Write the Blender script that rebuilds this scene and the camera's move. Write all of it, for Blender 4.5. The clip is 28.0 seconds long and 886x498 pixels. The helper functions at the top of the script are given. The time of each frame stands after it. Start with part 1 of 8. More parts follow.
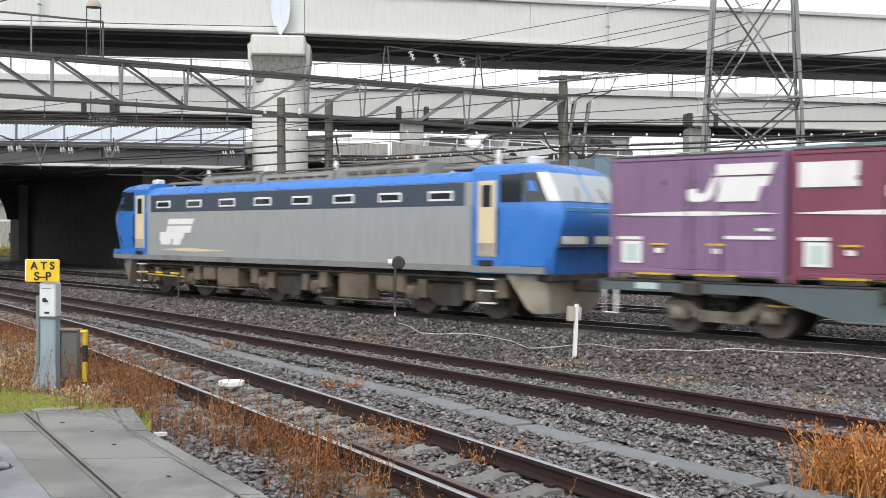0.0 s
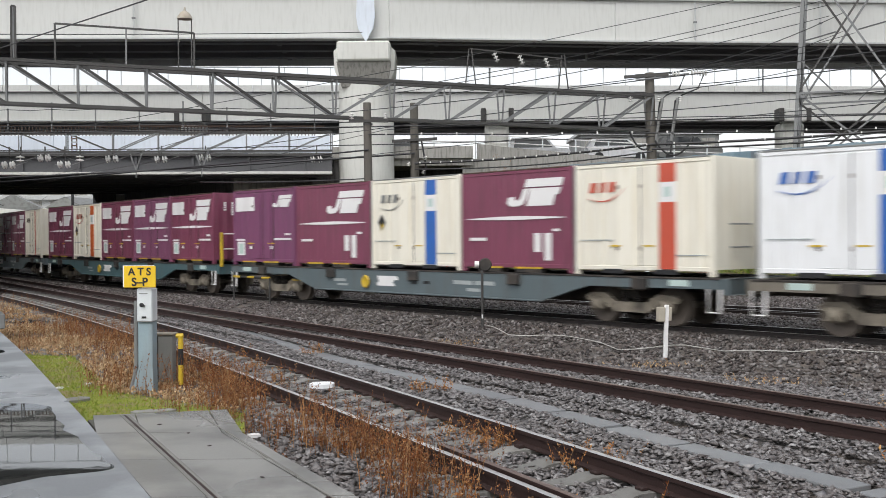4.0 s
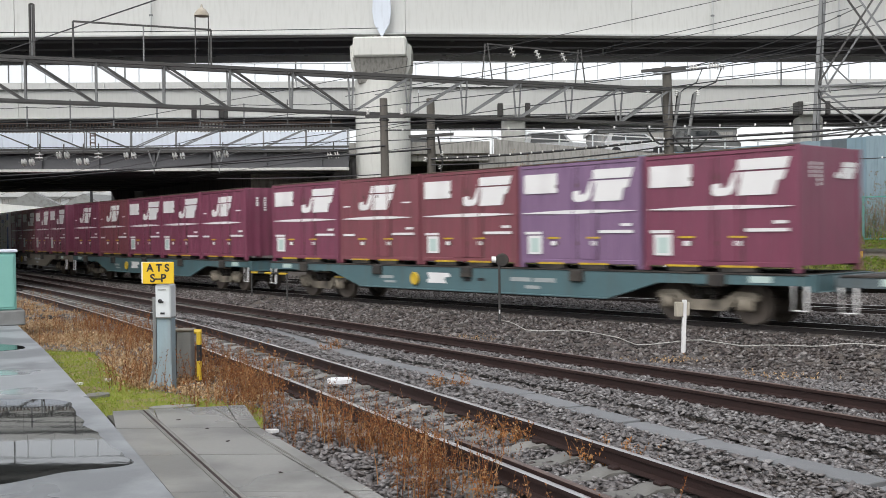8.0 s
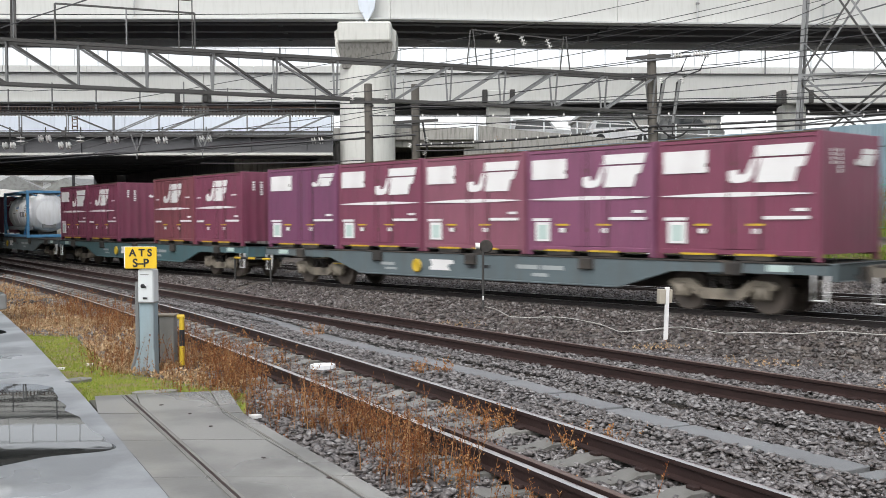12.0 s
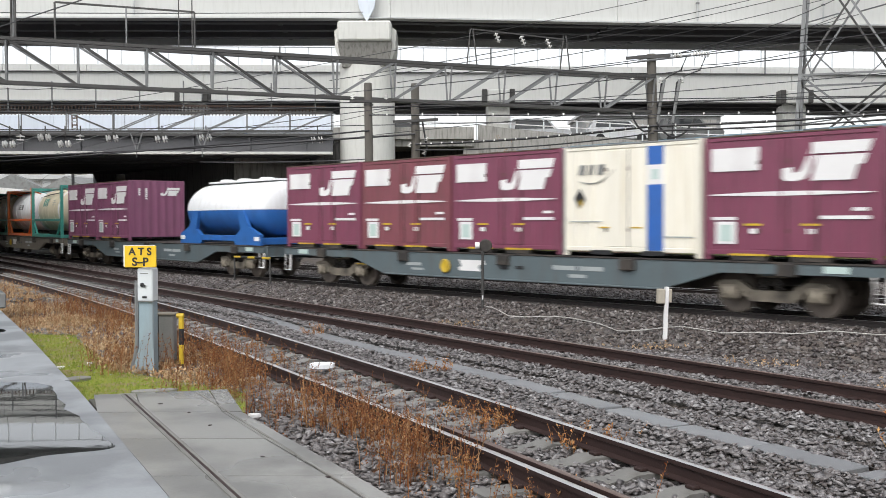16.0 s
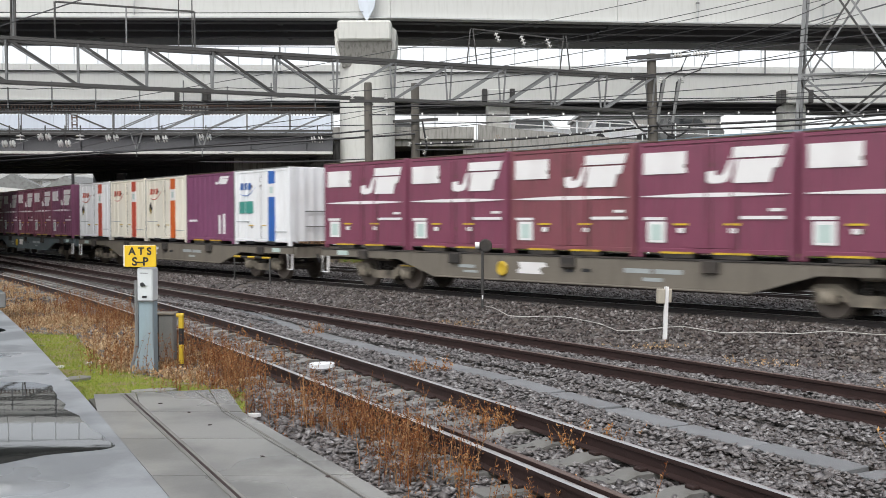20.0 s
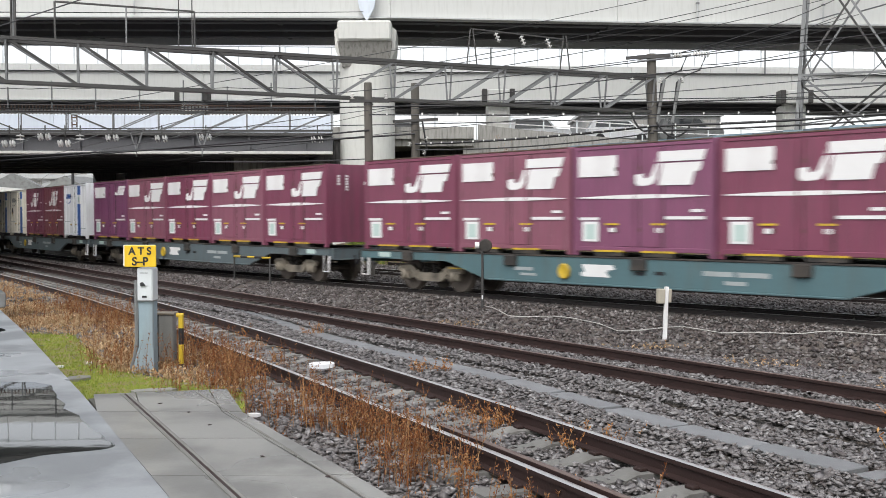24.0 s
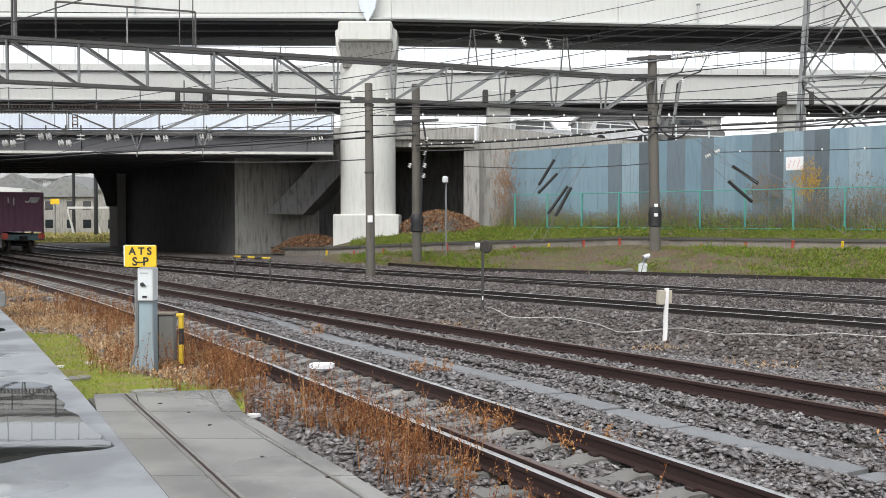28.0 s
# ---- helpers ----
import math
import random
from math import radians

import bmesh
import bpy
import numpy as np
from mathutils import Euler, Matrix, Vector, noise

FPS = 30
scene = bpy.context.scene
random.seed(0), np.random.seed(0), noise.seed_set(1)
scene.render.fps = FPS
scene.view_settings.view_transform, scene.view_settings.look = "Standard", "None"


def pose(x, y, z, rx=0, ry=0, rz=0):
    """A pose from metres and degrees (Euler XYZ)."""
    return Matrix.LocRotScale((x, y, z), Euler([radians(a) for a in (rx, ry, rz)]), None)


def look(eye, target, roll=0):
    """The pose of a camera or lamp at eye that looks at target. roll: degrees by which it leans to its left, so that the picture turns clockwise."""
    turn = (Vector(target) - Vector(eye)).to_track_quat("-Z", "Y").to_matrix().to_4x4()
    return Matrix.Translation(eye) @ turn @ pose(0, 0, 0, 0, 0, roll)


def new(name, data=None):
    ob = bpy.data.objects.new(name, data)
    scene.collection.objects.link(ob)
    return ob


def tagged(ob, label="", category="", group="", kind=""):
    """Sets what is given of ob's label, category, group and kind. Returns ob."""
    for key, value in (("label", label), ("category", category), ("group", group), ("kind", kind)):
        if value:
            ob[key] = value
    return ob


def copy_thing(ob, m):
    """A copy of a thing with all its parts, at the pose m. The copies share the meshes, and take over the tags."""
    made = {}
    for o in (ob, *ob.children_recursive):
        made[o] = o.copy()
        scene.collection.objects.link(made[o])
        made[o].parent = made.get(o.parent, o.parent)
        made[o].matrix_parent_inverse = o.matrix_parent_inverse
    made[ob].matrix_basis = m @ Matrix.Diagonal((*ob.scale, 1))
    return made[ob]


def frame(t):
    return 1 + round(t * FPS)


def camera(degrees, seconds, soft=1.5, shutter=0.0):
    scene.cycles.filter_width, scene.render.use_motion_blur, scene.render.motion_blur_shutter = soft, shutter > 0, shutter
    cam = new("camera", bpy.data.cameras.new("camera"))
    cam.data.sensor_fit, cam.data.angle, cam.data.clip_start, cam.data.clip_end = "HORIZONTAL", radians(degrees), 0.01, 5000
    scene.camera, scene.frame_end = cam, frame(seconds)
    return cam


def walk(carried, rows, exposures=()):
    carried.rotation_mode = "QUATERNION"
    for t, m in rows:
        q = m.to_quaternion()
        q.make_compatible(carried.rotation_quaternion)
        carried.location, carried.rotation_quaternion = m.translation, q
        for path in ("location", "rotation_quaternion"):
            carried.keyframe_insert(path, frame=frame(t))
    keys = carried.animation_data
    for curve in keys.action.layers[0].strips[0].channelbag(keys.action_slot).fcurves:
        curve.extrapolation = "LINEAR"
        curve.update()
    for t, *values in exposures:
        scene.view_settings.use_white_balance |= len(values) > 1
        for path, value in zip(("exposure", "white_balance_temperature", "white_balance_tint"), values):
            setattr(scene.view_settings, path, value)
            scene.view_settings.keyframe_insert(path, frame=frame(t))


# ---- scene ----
# ---------------------------------------------------------------- camera
EYE_Z = 1.8375
cam = camera(46.36, 28.0, soft=0.6, shutter=0.35)
# seconds, tilt from straight down, turn to the left, lean
TURNS = [
    (0.0, 89.306, -4.824, 0.399), (0.5, 88.962, -3.893, -0.138), (1.0, 89.338, -2.224, -0.661), (1.5, 89.508, -1.609, -0.814),
    (2.0, 89.428, -0.804, -0.867), (2.5, 89.422, -0.354, -0.766), (3.0, 89.49, -0.248, -0.665), (3.5, 89.46, -0.139, -0.484),
    (5.5, 89.336, 0.23, -0.403), (6.0, 89.337, 0.329, -0.364), (6.5, 89.328, 0.311, -0.423), (7.0, 89.307, 0.529, -0.607),
    (7.5, 89.248, 0.781, -0.7), (8.0, 89.17, 0.911, -0.603), (8.5, 89.139, 0.631, -0.537), (9.0, 89.083, 0.762, -0.641),
    (9.5, 88.952, 0.284, -0.358), (10.0, 88.767, 0.024, -0.304), (10.5, 88.556, 0.03, -0.308), (11.0, 88.508, 0.071, -0.468),
    (11.5, 88.438, 0.037, -0.319), (12.0, 88.401, 0.028, -0.283), (12.5, 88.382, 0.032, -0.272), (14.5, 88.38, 0.006, -0.2),
    (17.0, 88.355, 0.006, -0.18), (20.0, 88.352, 0.0, -0.16), (23.5, 88.351, -0.006, -0.139), (26.5, 88.351, -0.006, -0.139),
    (27.5, 88.36, -0.01, -0.09), (28.0, 88.393, 0.012, -0.011)]
walk(cam, [(t, pose(0, 0, EYE_Z, rx, 0, rz) @ pose(0, 0, 0, 0, 0, lean)) for t, rx, rz, lean in TURNS],
     exposures=((0, 0.72), (1, 0.68), (2, 0.62), (6, 0.44), (8, 0.54), (10, 0.68), (12, 0.70), (16, 0.72), (18, 0.70), (20, 0.60), (24, 0.70), (26, 0.78), (28, 0.84)))

# ---------------------------------------------------------------- light: bright overcast sky
SUN_UP, SUN_ROUND = radians(52), radians(200)
world = bpy.data.worlds.new("overcast")
scene.world = world
world.use_nodes = True
wn, wl = world.node_tree.nodes, world.node_tree.links
sky = wn.new("ShaderNodeTexSky")
sky.sky_type, sky.sun_disc = "NISHITA", False
sky.sun_elevation, sky.sun_rotation = SUN_UP, SUN_ROUND
sky.air_density, sky.dust_density, sky.ozone_density = 1.0, 2.0, 1.0
grey = wn.new("ShaderNodeHueSaturation")
grey.inputs["Saturation"].default_value = 0.20
wl.new(sky.outputs[0], grey.inputs["Color"])
wl.new(grey.outputs[0], wn["Background"].inputs["Color"])
wn["Background"].inputs["Strength"].default_value = 0.15
sun_data = bpy.data.lights.new("sun", "SUN")
sun_data.energy, sun_data.angle, sun_data.color = 0.9, radians(40), (1.0, 0.985, 0.96)
sun = new("sun", sun_data)
sun.matrix_world = look((60 * math.sin(SUN_ROUND) * math.cos(SUN_UP), 60 * math.cos(SUN_ROUND) * math.cos(SUN_UP), 60 * math.sin(SUN_UP)), (0, 0, 0))

# ---------------------------------------------------------------- materials
def mat(name, color, rough=0.6, metal=0.0, var=0.18, scale=3.0, fine=40.0, bump=0.15, dist=0.01, dirt=None, dirt_amt=0.0,
        streak=0.0, obj_var=0.0, spec=0.5, rough_var=0.15, second=None, second_at=0.55, coat=0.0):
    """A node material: base colour broken up by coarse and fine noise, optional second colour in patches, dirt in vertical runs."""
    m = bpy.data.materials.new(name)
    m.use_nodes = True
    n, l = m.node_tree.nodes, m.node_tree.links
    b = n["Principled BSDF"]
    tc = n.new("ShaderNodeTexCoord")
    def nz(sc, detail=4.0, mapping=None):
        x = n.new("ShaderNodeTexNoise")
        x.inputs["Scale"].default_value, x.inputs["Detail"].default_value = sc, detail
        if mapping:
            mp = n.new("ShaderNodeMapping")
            mp.inputs["Scale"].default_value = mapping
            l.new(tc.outputs["Object"], mp.inputs["Vector"])
            l.new(mp.outputs[0], x.inputs["Vector"])
        else:
            l.new(tc.outputs["Object"], x.inputs["Vector"])
        return x.outputs["Fac"]
    def math_(op, a, c):
        x = n.new("ShaderNodeMath")
        x.operation = op
        for i, v in enumerate((a, c)):
            if isinstance(v, (int, float)):
                x.inputs[i].default_value = v
            else:
                l.new(v, x.inputs[i])
        return x.outputs[0]
    def mix(fac, a, c):
        x = n.new("ShaderNodeMix")
        x.data_type = "RGBA"
        l.new(fac, x.inputs[0]) if not isinstance(fac, float) else None
        if isinstance(fac, float):
            x.inputs[0].default_value = fac
        for i, v in ((6, a), (7, c)):
            if isinstance(v, tuple):
                x.inputs[i].default_value = (*v, 1)
            else:
                l.new(v, x.inputs[i])
        return x.outputs[2]
    def ramp(v, lo, hi):
        x = n.new("ShaderNodeMapRange")
        x.inputs["From Min"].default_value, x.inputs["From Max"].default_value = lo, hi
        l.new(v, x.inputs["Value"])
        return x.outputs[0]
    coarse, grain = nz(scale), nz(fine)
    col = color
    if second:
        col = mix(ramp(nz(scale * 0.6, 6.0), second_at - 0.06, second_at + 0.06), color, second)
    if dirt_amt:
        d = ramp(nz(1.0, 5.0, (7.0, 7.0, 0.9) if streak else (2.0, 2.0, 2.0)), 0.48, 0.75)
        col = mix(math_("MULTIPLY", d, dirt_amt), col, dirt or (0.08, 0.07, 0.06))
    v = math_("ADD", math_("MULTIPLY", coarse, var * 1.3), math_("MULTIPLY", grain, var * 0.9))
    v = math_("ADD", v, 1.0 - var * 1.1)
    if obj_var:
        oi = n.new("ShaderNodeObjectInfo")
        v = math_("MULTIPLY", v, math_("ADD", math_("MULTIPLY", oi.outputs["Random"], obj_var * 2), 1 - obj_var))
    hs = n.new("ShaderNodeHueSaturation")
    l.new(v, hs.inputs["Value"])
    if isinstance(col, tuple):
        hs.inputs["Color"].default_value = (*col, 1)
    else:
        l.new(col, hs.inputs["Color"])
    l.new(hs.outputs[0], b.inputs["Base Color"])
    l.new(math_("ADD", math_("MULTIPLY", coarse, rough_var * 2), rough - rough_var), b.inputs["Roughness"])
    b.inputs["Metallic"].default_value = metal
    b.inputs["Specular IOR Level"].default_value = spec
    b.inputs["Coat Weight"].default_value = coat
    if bump:
        bp = n.new("ShaderNodeBump")
        bp.inputs["Strength"].default_value, bp.inputs["Distance"].default_value = bump, dist
        l.new(grain, bp.inputs["Height"])
        l.new(bp.outputs[0], b.inputs["Normal"])
    return m

def island_mat(name, colors, rough=0.7, spec=0.4):
    """Colours that change from piece to piece of one mesh."""
    m = bpy.data.materials.new(name)
    m.use_nodes = True
    n, l = m.node_tree.nodes, m.node_tree.links
    g = n.new("ShaderNodeNewGeometry")
    r = n.new("ShaderNodeValToRGB")
    r.color_ramp.interpolation = "LINEAR"
    while len(r.color_ramp.elements) < len(colors):
        r.color_ramp.elements.new(0.5)
    for i, c in enumerate(colors):
        r.color_ramp.elements[i].position = i / max(1, len(colors) - 1)
        r.color_ramp.elements[i].color = (*c, 1)
    l.new(g.outputs["Random Per Island"], r.inputs[0])
    b = n["Principled BSDF"]
    l.new(r.outputs[0], b.inputs["Base Color"])
    b.inputs["Roughness"].default_value = rough
    b.inputs["Specular IOR Level"].default_value = spec
    return m

M = {
    "maroon": mat("maroon_paint", (0.208, 0.056, 0.097), 0.42, var=0.16, scale=1.2, fine=25, bump=0.05, dirt=(0.10, 0.05, 0.06), dirt_amt=0.45, streak=1),
    "maroon_faded": mat("maroon_faded_paint", (0.25, 0.088, 0.128), 0.5, var=0.18, scale=1.2, fine=25, bump=0.05, dirt=(0.12, 0.07, 0.075), dirt_amt=0.5, streak=1),
    "maroon_brown": mat("maroon_brown_paint", (0.215, 0.066, 0.083), 0.46, var=0.18, scale=1.2, fine=25, bump=0.05, dirt=(0.10, 0.06, 0.05), dirt_amt=0.55, streak=1),
    "maroon_purple": mat("maroon_purple_paint", (0.222, 0.076, 0.142), 0.44, var=0.16, scale=1.2, fine=25, bump=0.05, dirt=(0.12, 0.06, 0.08), dirt_amt=0.45, streak=1),
    "purple": mat("purple_paint", (0.195, 0.064, 0.133), 0.42, var=0.14, scale=1.2, fine=25, bump=0.05, dirt=(0.09, 0.05, 0.08), dirt_amt=0.4, streak=1, obj_var=0.08),
    "violet": mat("violet_paint", (0.225, 0.135, 0.235), 0.45, var=0.14, scale=1.2, fine=25, bump=0.05, dirt=(0.13, 0.07, 0.15), dirt_amt=0.5, streak=1),
    "cream": mat("cream_paint", (0.84, 0.80, 0.69), 0.45, var=0.06, scale=1.1, fine=25, bump=0.05, dirt=(0.58, 0.48, 0.31), dirt_amt=0.30, streak=1, obj_var=0.06),
    "white": mat("white_paint", (0.84, 0.85, 0.86), 0.4, var=0.05, scale=1.0, fine=25, bump=0.03, dirt=(0.5, 0.48, 0.43), dirt_amt=0.35, streak=1),
    "mark": mat("white_marking", (0.80, 0.79, 0.78), 0.5, var=0.10, scale=4, fine=60, bump=0.0, dirt=(0.5, 0.45, 0.45), dirt_amt=0.3),
    "mint": mat("pale_green_label", (0.50, 0.62, 0.58), 0.5, var=0.1, bump=0),
    "yellow": mat("yellow_paint", (0.62, 0.42, 0.03), 0.5, var=0.2, scale=6, bump=0.05, dirt=(0.15, 0.1, 0.03), dirt_amt=0.5),
    "red": mat("red_paint", (0.55, 0.09, 0.05), 0.45, var=0.15, scale=4, bump=0.03),
    "orange": mat("orange_paint", (0.66, 0.14, 0.03), 0.45, var=0.15, scale=4, bump=0.05),
    "blue": mat("blue_paint", (0.03, 0.13, 0.45), 0.4, var=0.15, scale=2, bump=0.04, dirt=(0.05, 0.08, 0.14), dirt_amt=0.3),
    "green": mat("green_paint", (0.06, 0.30, 0.25), 0.45, var=0.15, scale=3, bump=0.04),
    "skyblue": mat("light_blue_paint", (0.10, 0.30, 0.55), 0.4, var=0.12, scale=2, bump=0.03),
    "black": mat("black_paint", (0.02, 0.02, 0.022), 0.5, var=0.3, bump=0.05),
    # grime of the running gear, also the shade colour of gaps under containers
    "under": mat("running_gear_grime_gap_shade", (0.035, 0.031, 0.028), 0.75, var=0.5, scale=5, fine=60, bump=0.3, dirt=(0.14, 0.11, 0.085), dirt_amt=0.5),
    "gear": mat("dusty_cast_steel", (0.27, 0.235, 0.185), 0.7, var=0.55, scale=5, fine=50, bump=0.3, dirt=(0.04, 0.033, 0.028), dirt_amt=0.85, obj_var=0.25),
    "wheel": mat("wheel_steel", (0.15, 0.125, 0.105), 0.55, 0.3, var=0.4, scale=5, bump=0.2),
    "teal": mat("teal_frame_paint", (0.085, 0.155, 0.17), 0.5, var=0.25, scale=1.5, fine=30, bump=0.05, dirt=(0.10, 0.10, 0.09), dirt_amt=0.5, streak=1, obj_var=0.1),
    "greyblue": mat("grey_blue_frame_paint", (0.105, 0.135, 0.145), 0.55, var=0.25, scale=1.5, fine=30, bump=0.05, dirt=(0.10, 0.09, 0.08), dirt_amt=0.55, streak=1, obj_var=0.1),
    "brown": mat("brown_frame_paint", (0.175, 0.155, 0.125), 0.6, var=0.25, scale=1.5, fine=30, bump=0.05, dirt=(0.09, 0.075, 0.06), dirt_amt=0.55, streak=1, obj_var=0.1),
    "loco_blue": mat("loco_blue", (0.04, 0.19, 0.58), 0.3, var=0.1, scale=1.5, bump=0.02, coat=0.3),
    "loco_grey": mat("loco_grey", (0.33, 0.345, 0.345), 0.35, var=0.1, scale=1.0, bump=0.02, dirt=(0.2, 0.19, 0.17), dirt_amt=0.3, streak=1, coat=0.2),
    "loco_dark": mat("loco_dark_grey", (0.055, 0.07, 0.10), 0.35, var=0.12, scale=1.5, bump=0.02),
    "loco_door": mat("door_cream", (0.72, 0.60, 0.38), 0.45, var=0.1, bump=0.03),
    "skirt": mat("skirt_grey", (0.42, 0.38, 0.31), 0.6, var=0.2, bump=0.05, dirt=(0.2, 0.13, 0.07), dirt_amt=0.6),
    "roofgrey": mat("roof_grey", (0.22, 0.225, 0.22), 0.6, var=0.2, bump=0.1, dirt=(0.08, 0.07, 0.06), dirt_amt=0.5),
    "glass": mat("dark_glass", (0.02, 0.025, 0.03), 0.06, var=0.05, bump=0, rough_var=0.02, spec=0.8),
    # windscreen: pale base colour stands for the sky mirrored in it
    "glass_sky": mat("windscreen_sky_tint", (0.46, 0.50, 0.50), 0.06, var=0.1, bump=0, rough_var=0.02, spec=1.0),
    "lamp": mat("lamp_glass", (0.7, 0.7, 0.66), 0.15, var=0.05, bump=0),
    "rail": mat("rusty_rail", (0.030, 0.015, 0.013), 0.65, 0.0, var=0.45, scale=4, fine=60, bump=0.2, spec=0.4),
    "railtop": mat("worn_rail_head", (0.78, 0.77, 0.75), 0.34, 0.95, var=0.25, scale=3, fine=50, bump=0.03),
    "railtop_rust": mat("rusty_rail_head", (0.16, 0.11, 0.09), 0.35, 0.4, var=0.35, scale=3, fine=50, bump=0.05),
    "sleeper": mat("weathered_concrete_sleeper", (0.22, 0.215, 0.20), 0.7, var=0.3, scale=5, fine=60, bump=0.3, dirt=(0.10, 0.08, 0.06), dirt_amt=0.6, obj_var=0.25),
    "duct": mat("cable_duct_concrete", (0.20, 0.208, 0.215), 0.45, var=0.22, scale=3, fine=60, bump=0.2, dirt=(0.11, 0.105, 0.10), dirt_amt=0.5, obj_var=0.06),
    "ground": mat("dark_ballast_ground", (0.095, 0.086, 0.08), 0.85, var=0.6, scale=2.5, fine=18, bump=0.9, dist=0.05, second=(0.12, 0.10, 0.085), second_at=0.52),
    "bank": mat("grassy_bank", (0.095, 0.105, 0.03), 0.9, var=0.5, scale=1.5, fine=14, bump=0.8, dist=0.04, second=(0.115, 0.080, 0.055), second_at=0.48),
    # near-black tone for the main tracks' rails and low strips
    "rail_black": mat("near_black_rail", (0.018, 0.013, 0.012), 0.5, 0.0, var=0.4, scale=4, fine=60, bump=0.2, spec=0.5),
    "brake_dust": mat("brake_dust_brown", (0.17, 0.135, 0.10), 0.8, var=0.5, scale=4, fine=40, bump=0.3, dirt=(0.05, 0.04, 0.033), dirt_amt=0.8),
    "moss": mat("mossy_earth", (0.22, 0.25, 0.03), 0.9, var=0.5, scale=3, fine=30, bump=0.6, dist=0.02, second=(0.24, 0.18, 0.10), second_at=0.52),
    "concrete": mat("light_concrete", (0.64, 0.64, 0.60), 0.75, var=0.10, scale=0.35, fine=6, bump=0.1, dirt=(0.40, 0.39, 0.36), dirt_amt=0.35, streak=1),
    "fascia": mat("white_girder_paint", (0.60, 0.605, 0.58), 0.6, var=0.06, scale=0.2, fine=4, bump=0.04, dirt=(0.44, 0.44, 0.41), dirt_amt=0.35, streak=1),
    "fascia2": mat("pale_grey_girder_paint", (0.50, 0.51, 0.505), 0.6, var=0.08, scale=0.2, fine=4, bump=0.04, dirt=(0.33, 0.34, 0.33), dirt_amt=0.4, streak=1),
    "parapet": mat("pale_blue_panel", (0.68, 0.735, 0.81), 0.5, var=0.08, scale=0.4, fine=5, bump=0.03, dirt=(0.45, 0.47, 0.5), dirt_amt=0.3, streak=1, obj_var=0.05),
    # undersides and inner girders: dark colour that includes the shade below the decks
    "soffit": mat("girder_steel_shade_tone", (0.098, 0.098, 0.104), 0.7, var=0.3, scale=0.5, fine=8, bump=0.1),
    "old_concrete": mat("stained_concrete", (0.335, 0.325, 0.30), 0.85, var=0.25, scale=0.5, fine=12, bump=0.3, dirt=(0.10, 0.095, 0.085), dirt_amt=0.8, streak=1),
    # streaked concrete whose dark base colour holds the shade under the bridge
    "shade_concrete": mat("shade_darkened_concrete", (0.15, 0.148, 0.145), 0.85, var=0.35, scale=0.4, fine=12, bump=0.3, dirt=(0.06, 0.058, 0.055), dirt_amt=1.0, streak=1),
    "stake_red": mat("faded_red_paint", (0.38, 0.06, 0.035), 0.6, var=0.25, scale=4, bump=0.05, dirt=(0.12, 0.07, 0.05), dirt_amt=0.5),
    "kerbface": mat("earth_stained_concrete", (0.25, 0.225, 0.195), 0.85, var=0.3, scale=2, fine=20, bump=0.3, dirt=(0.08, 0.065, 0.05), dirt_amt=0.6),
    "rust": mat("rusty_iron", (0.10, 0.065, 0.05), 0.8, var=0.4, scale=3, bump=0.1),
    "cable_grey": mat("cable_sheath_grey", (0.44, 0.43, 0.40), 0.6, var=0.2, scale=3, bump=0.05),
    "faint": mat("worn_lettering_grey", (0.36, 0.39, 0.39), 0.6, var=0.25, scale=6, bump=0.0),
    "tank_cream": mat("stained_tank_cream", (0.74, 0.67, 0.50), 0.4, var=0.1, scale=1.2, bump=0.03, dirt=(0.42, 0.34, 0.20), dirt_amt=0.55, streak=1),
    "hopper_blue": mat("hopper_blue_paint", (0.03, 0.14, 0.43), 0.4, var=0.15, scale=2, bump=0.04, dirt=(0.04, 0.06, 0.12), dirt_amt=0.4),
    "frame_blue": mat("tank_frame_blue", (0.085, 0.26, 0.46), 0.45, var=0.15, scale=2, bump=0.04, dirt=(0.08, 0.12, 0.16), dirt_amt=0.4),
    "kerb": mat("mossy_concrete", (0.085, 0.08, 0.07), 0.85, var=0.3, scale=2, fine=20, bump=0.3, dirt=(0.07, 0.07, 0.05), dirt_amt=0.7),
    "steel": mat("galvanised_steel", (0.20, 0.205, 0.205), 0.6, 0.25, var=0.25, scale=2, fine=30, bump=0.05, obj_var=0.1),
    "darksteel": mat("weathered_steel", (0.07, 0.068, 0.065), 0.6, 0.3, var=0.3, scale=2, fine=30, bump=0.08, obj_var=0.15),
    "pole": mat("grey_brown_pole", (0.115, 0.105, 0.09), 0.8, var=0.25, scale=2, fine=20, bump=0.2, dirt=(0.06, 0.055, 0.045), dirt_amt=0.5, streak=1),
    "wire": mat("wire_dark", (0.05, 0.05, 0.052), 0.5, 0.4, bump=0),
    "insulator": mat("white_porcelain", (0.78, 0.77, 0.74), 0.25, var=0.1, bump=0),
    "fence": mat("green_fence_paint", (0.09, 0.33, 0.27), 0.5, var=0.2, scale=4, bump=0.05),
    "sign_yellow": mat("sign_yellow", (0.80, 0.52, 0.02), 0.45, var=0.08, scale=4, bump=0.02),
    "boxwhite": mat("enclosure_white", (0.66, 0.69, 0.70), 0.45, var=0.1, scale=3, bump=0.02, dirt=(0.4, 0.4, 0.38), dirt_amt=0.3, streak=1),
    "postgrey": mat("post_blue_grey", (0.28, 0.36, 0.40), 0.5, var=0.15, scale=4, bump=0.05, dirt=(0.2, 0.16, 0.12), dirt_amt=0.4, streak=1),
    "cargreen": mat("mint_enclosure", (0.22, 0.48, 0.42), 0.4, var=0.1, bump=0.02),
}
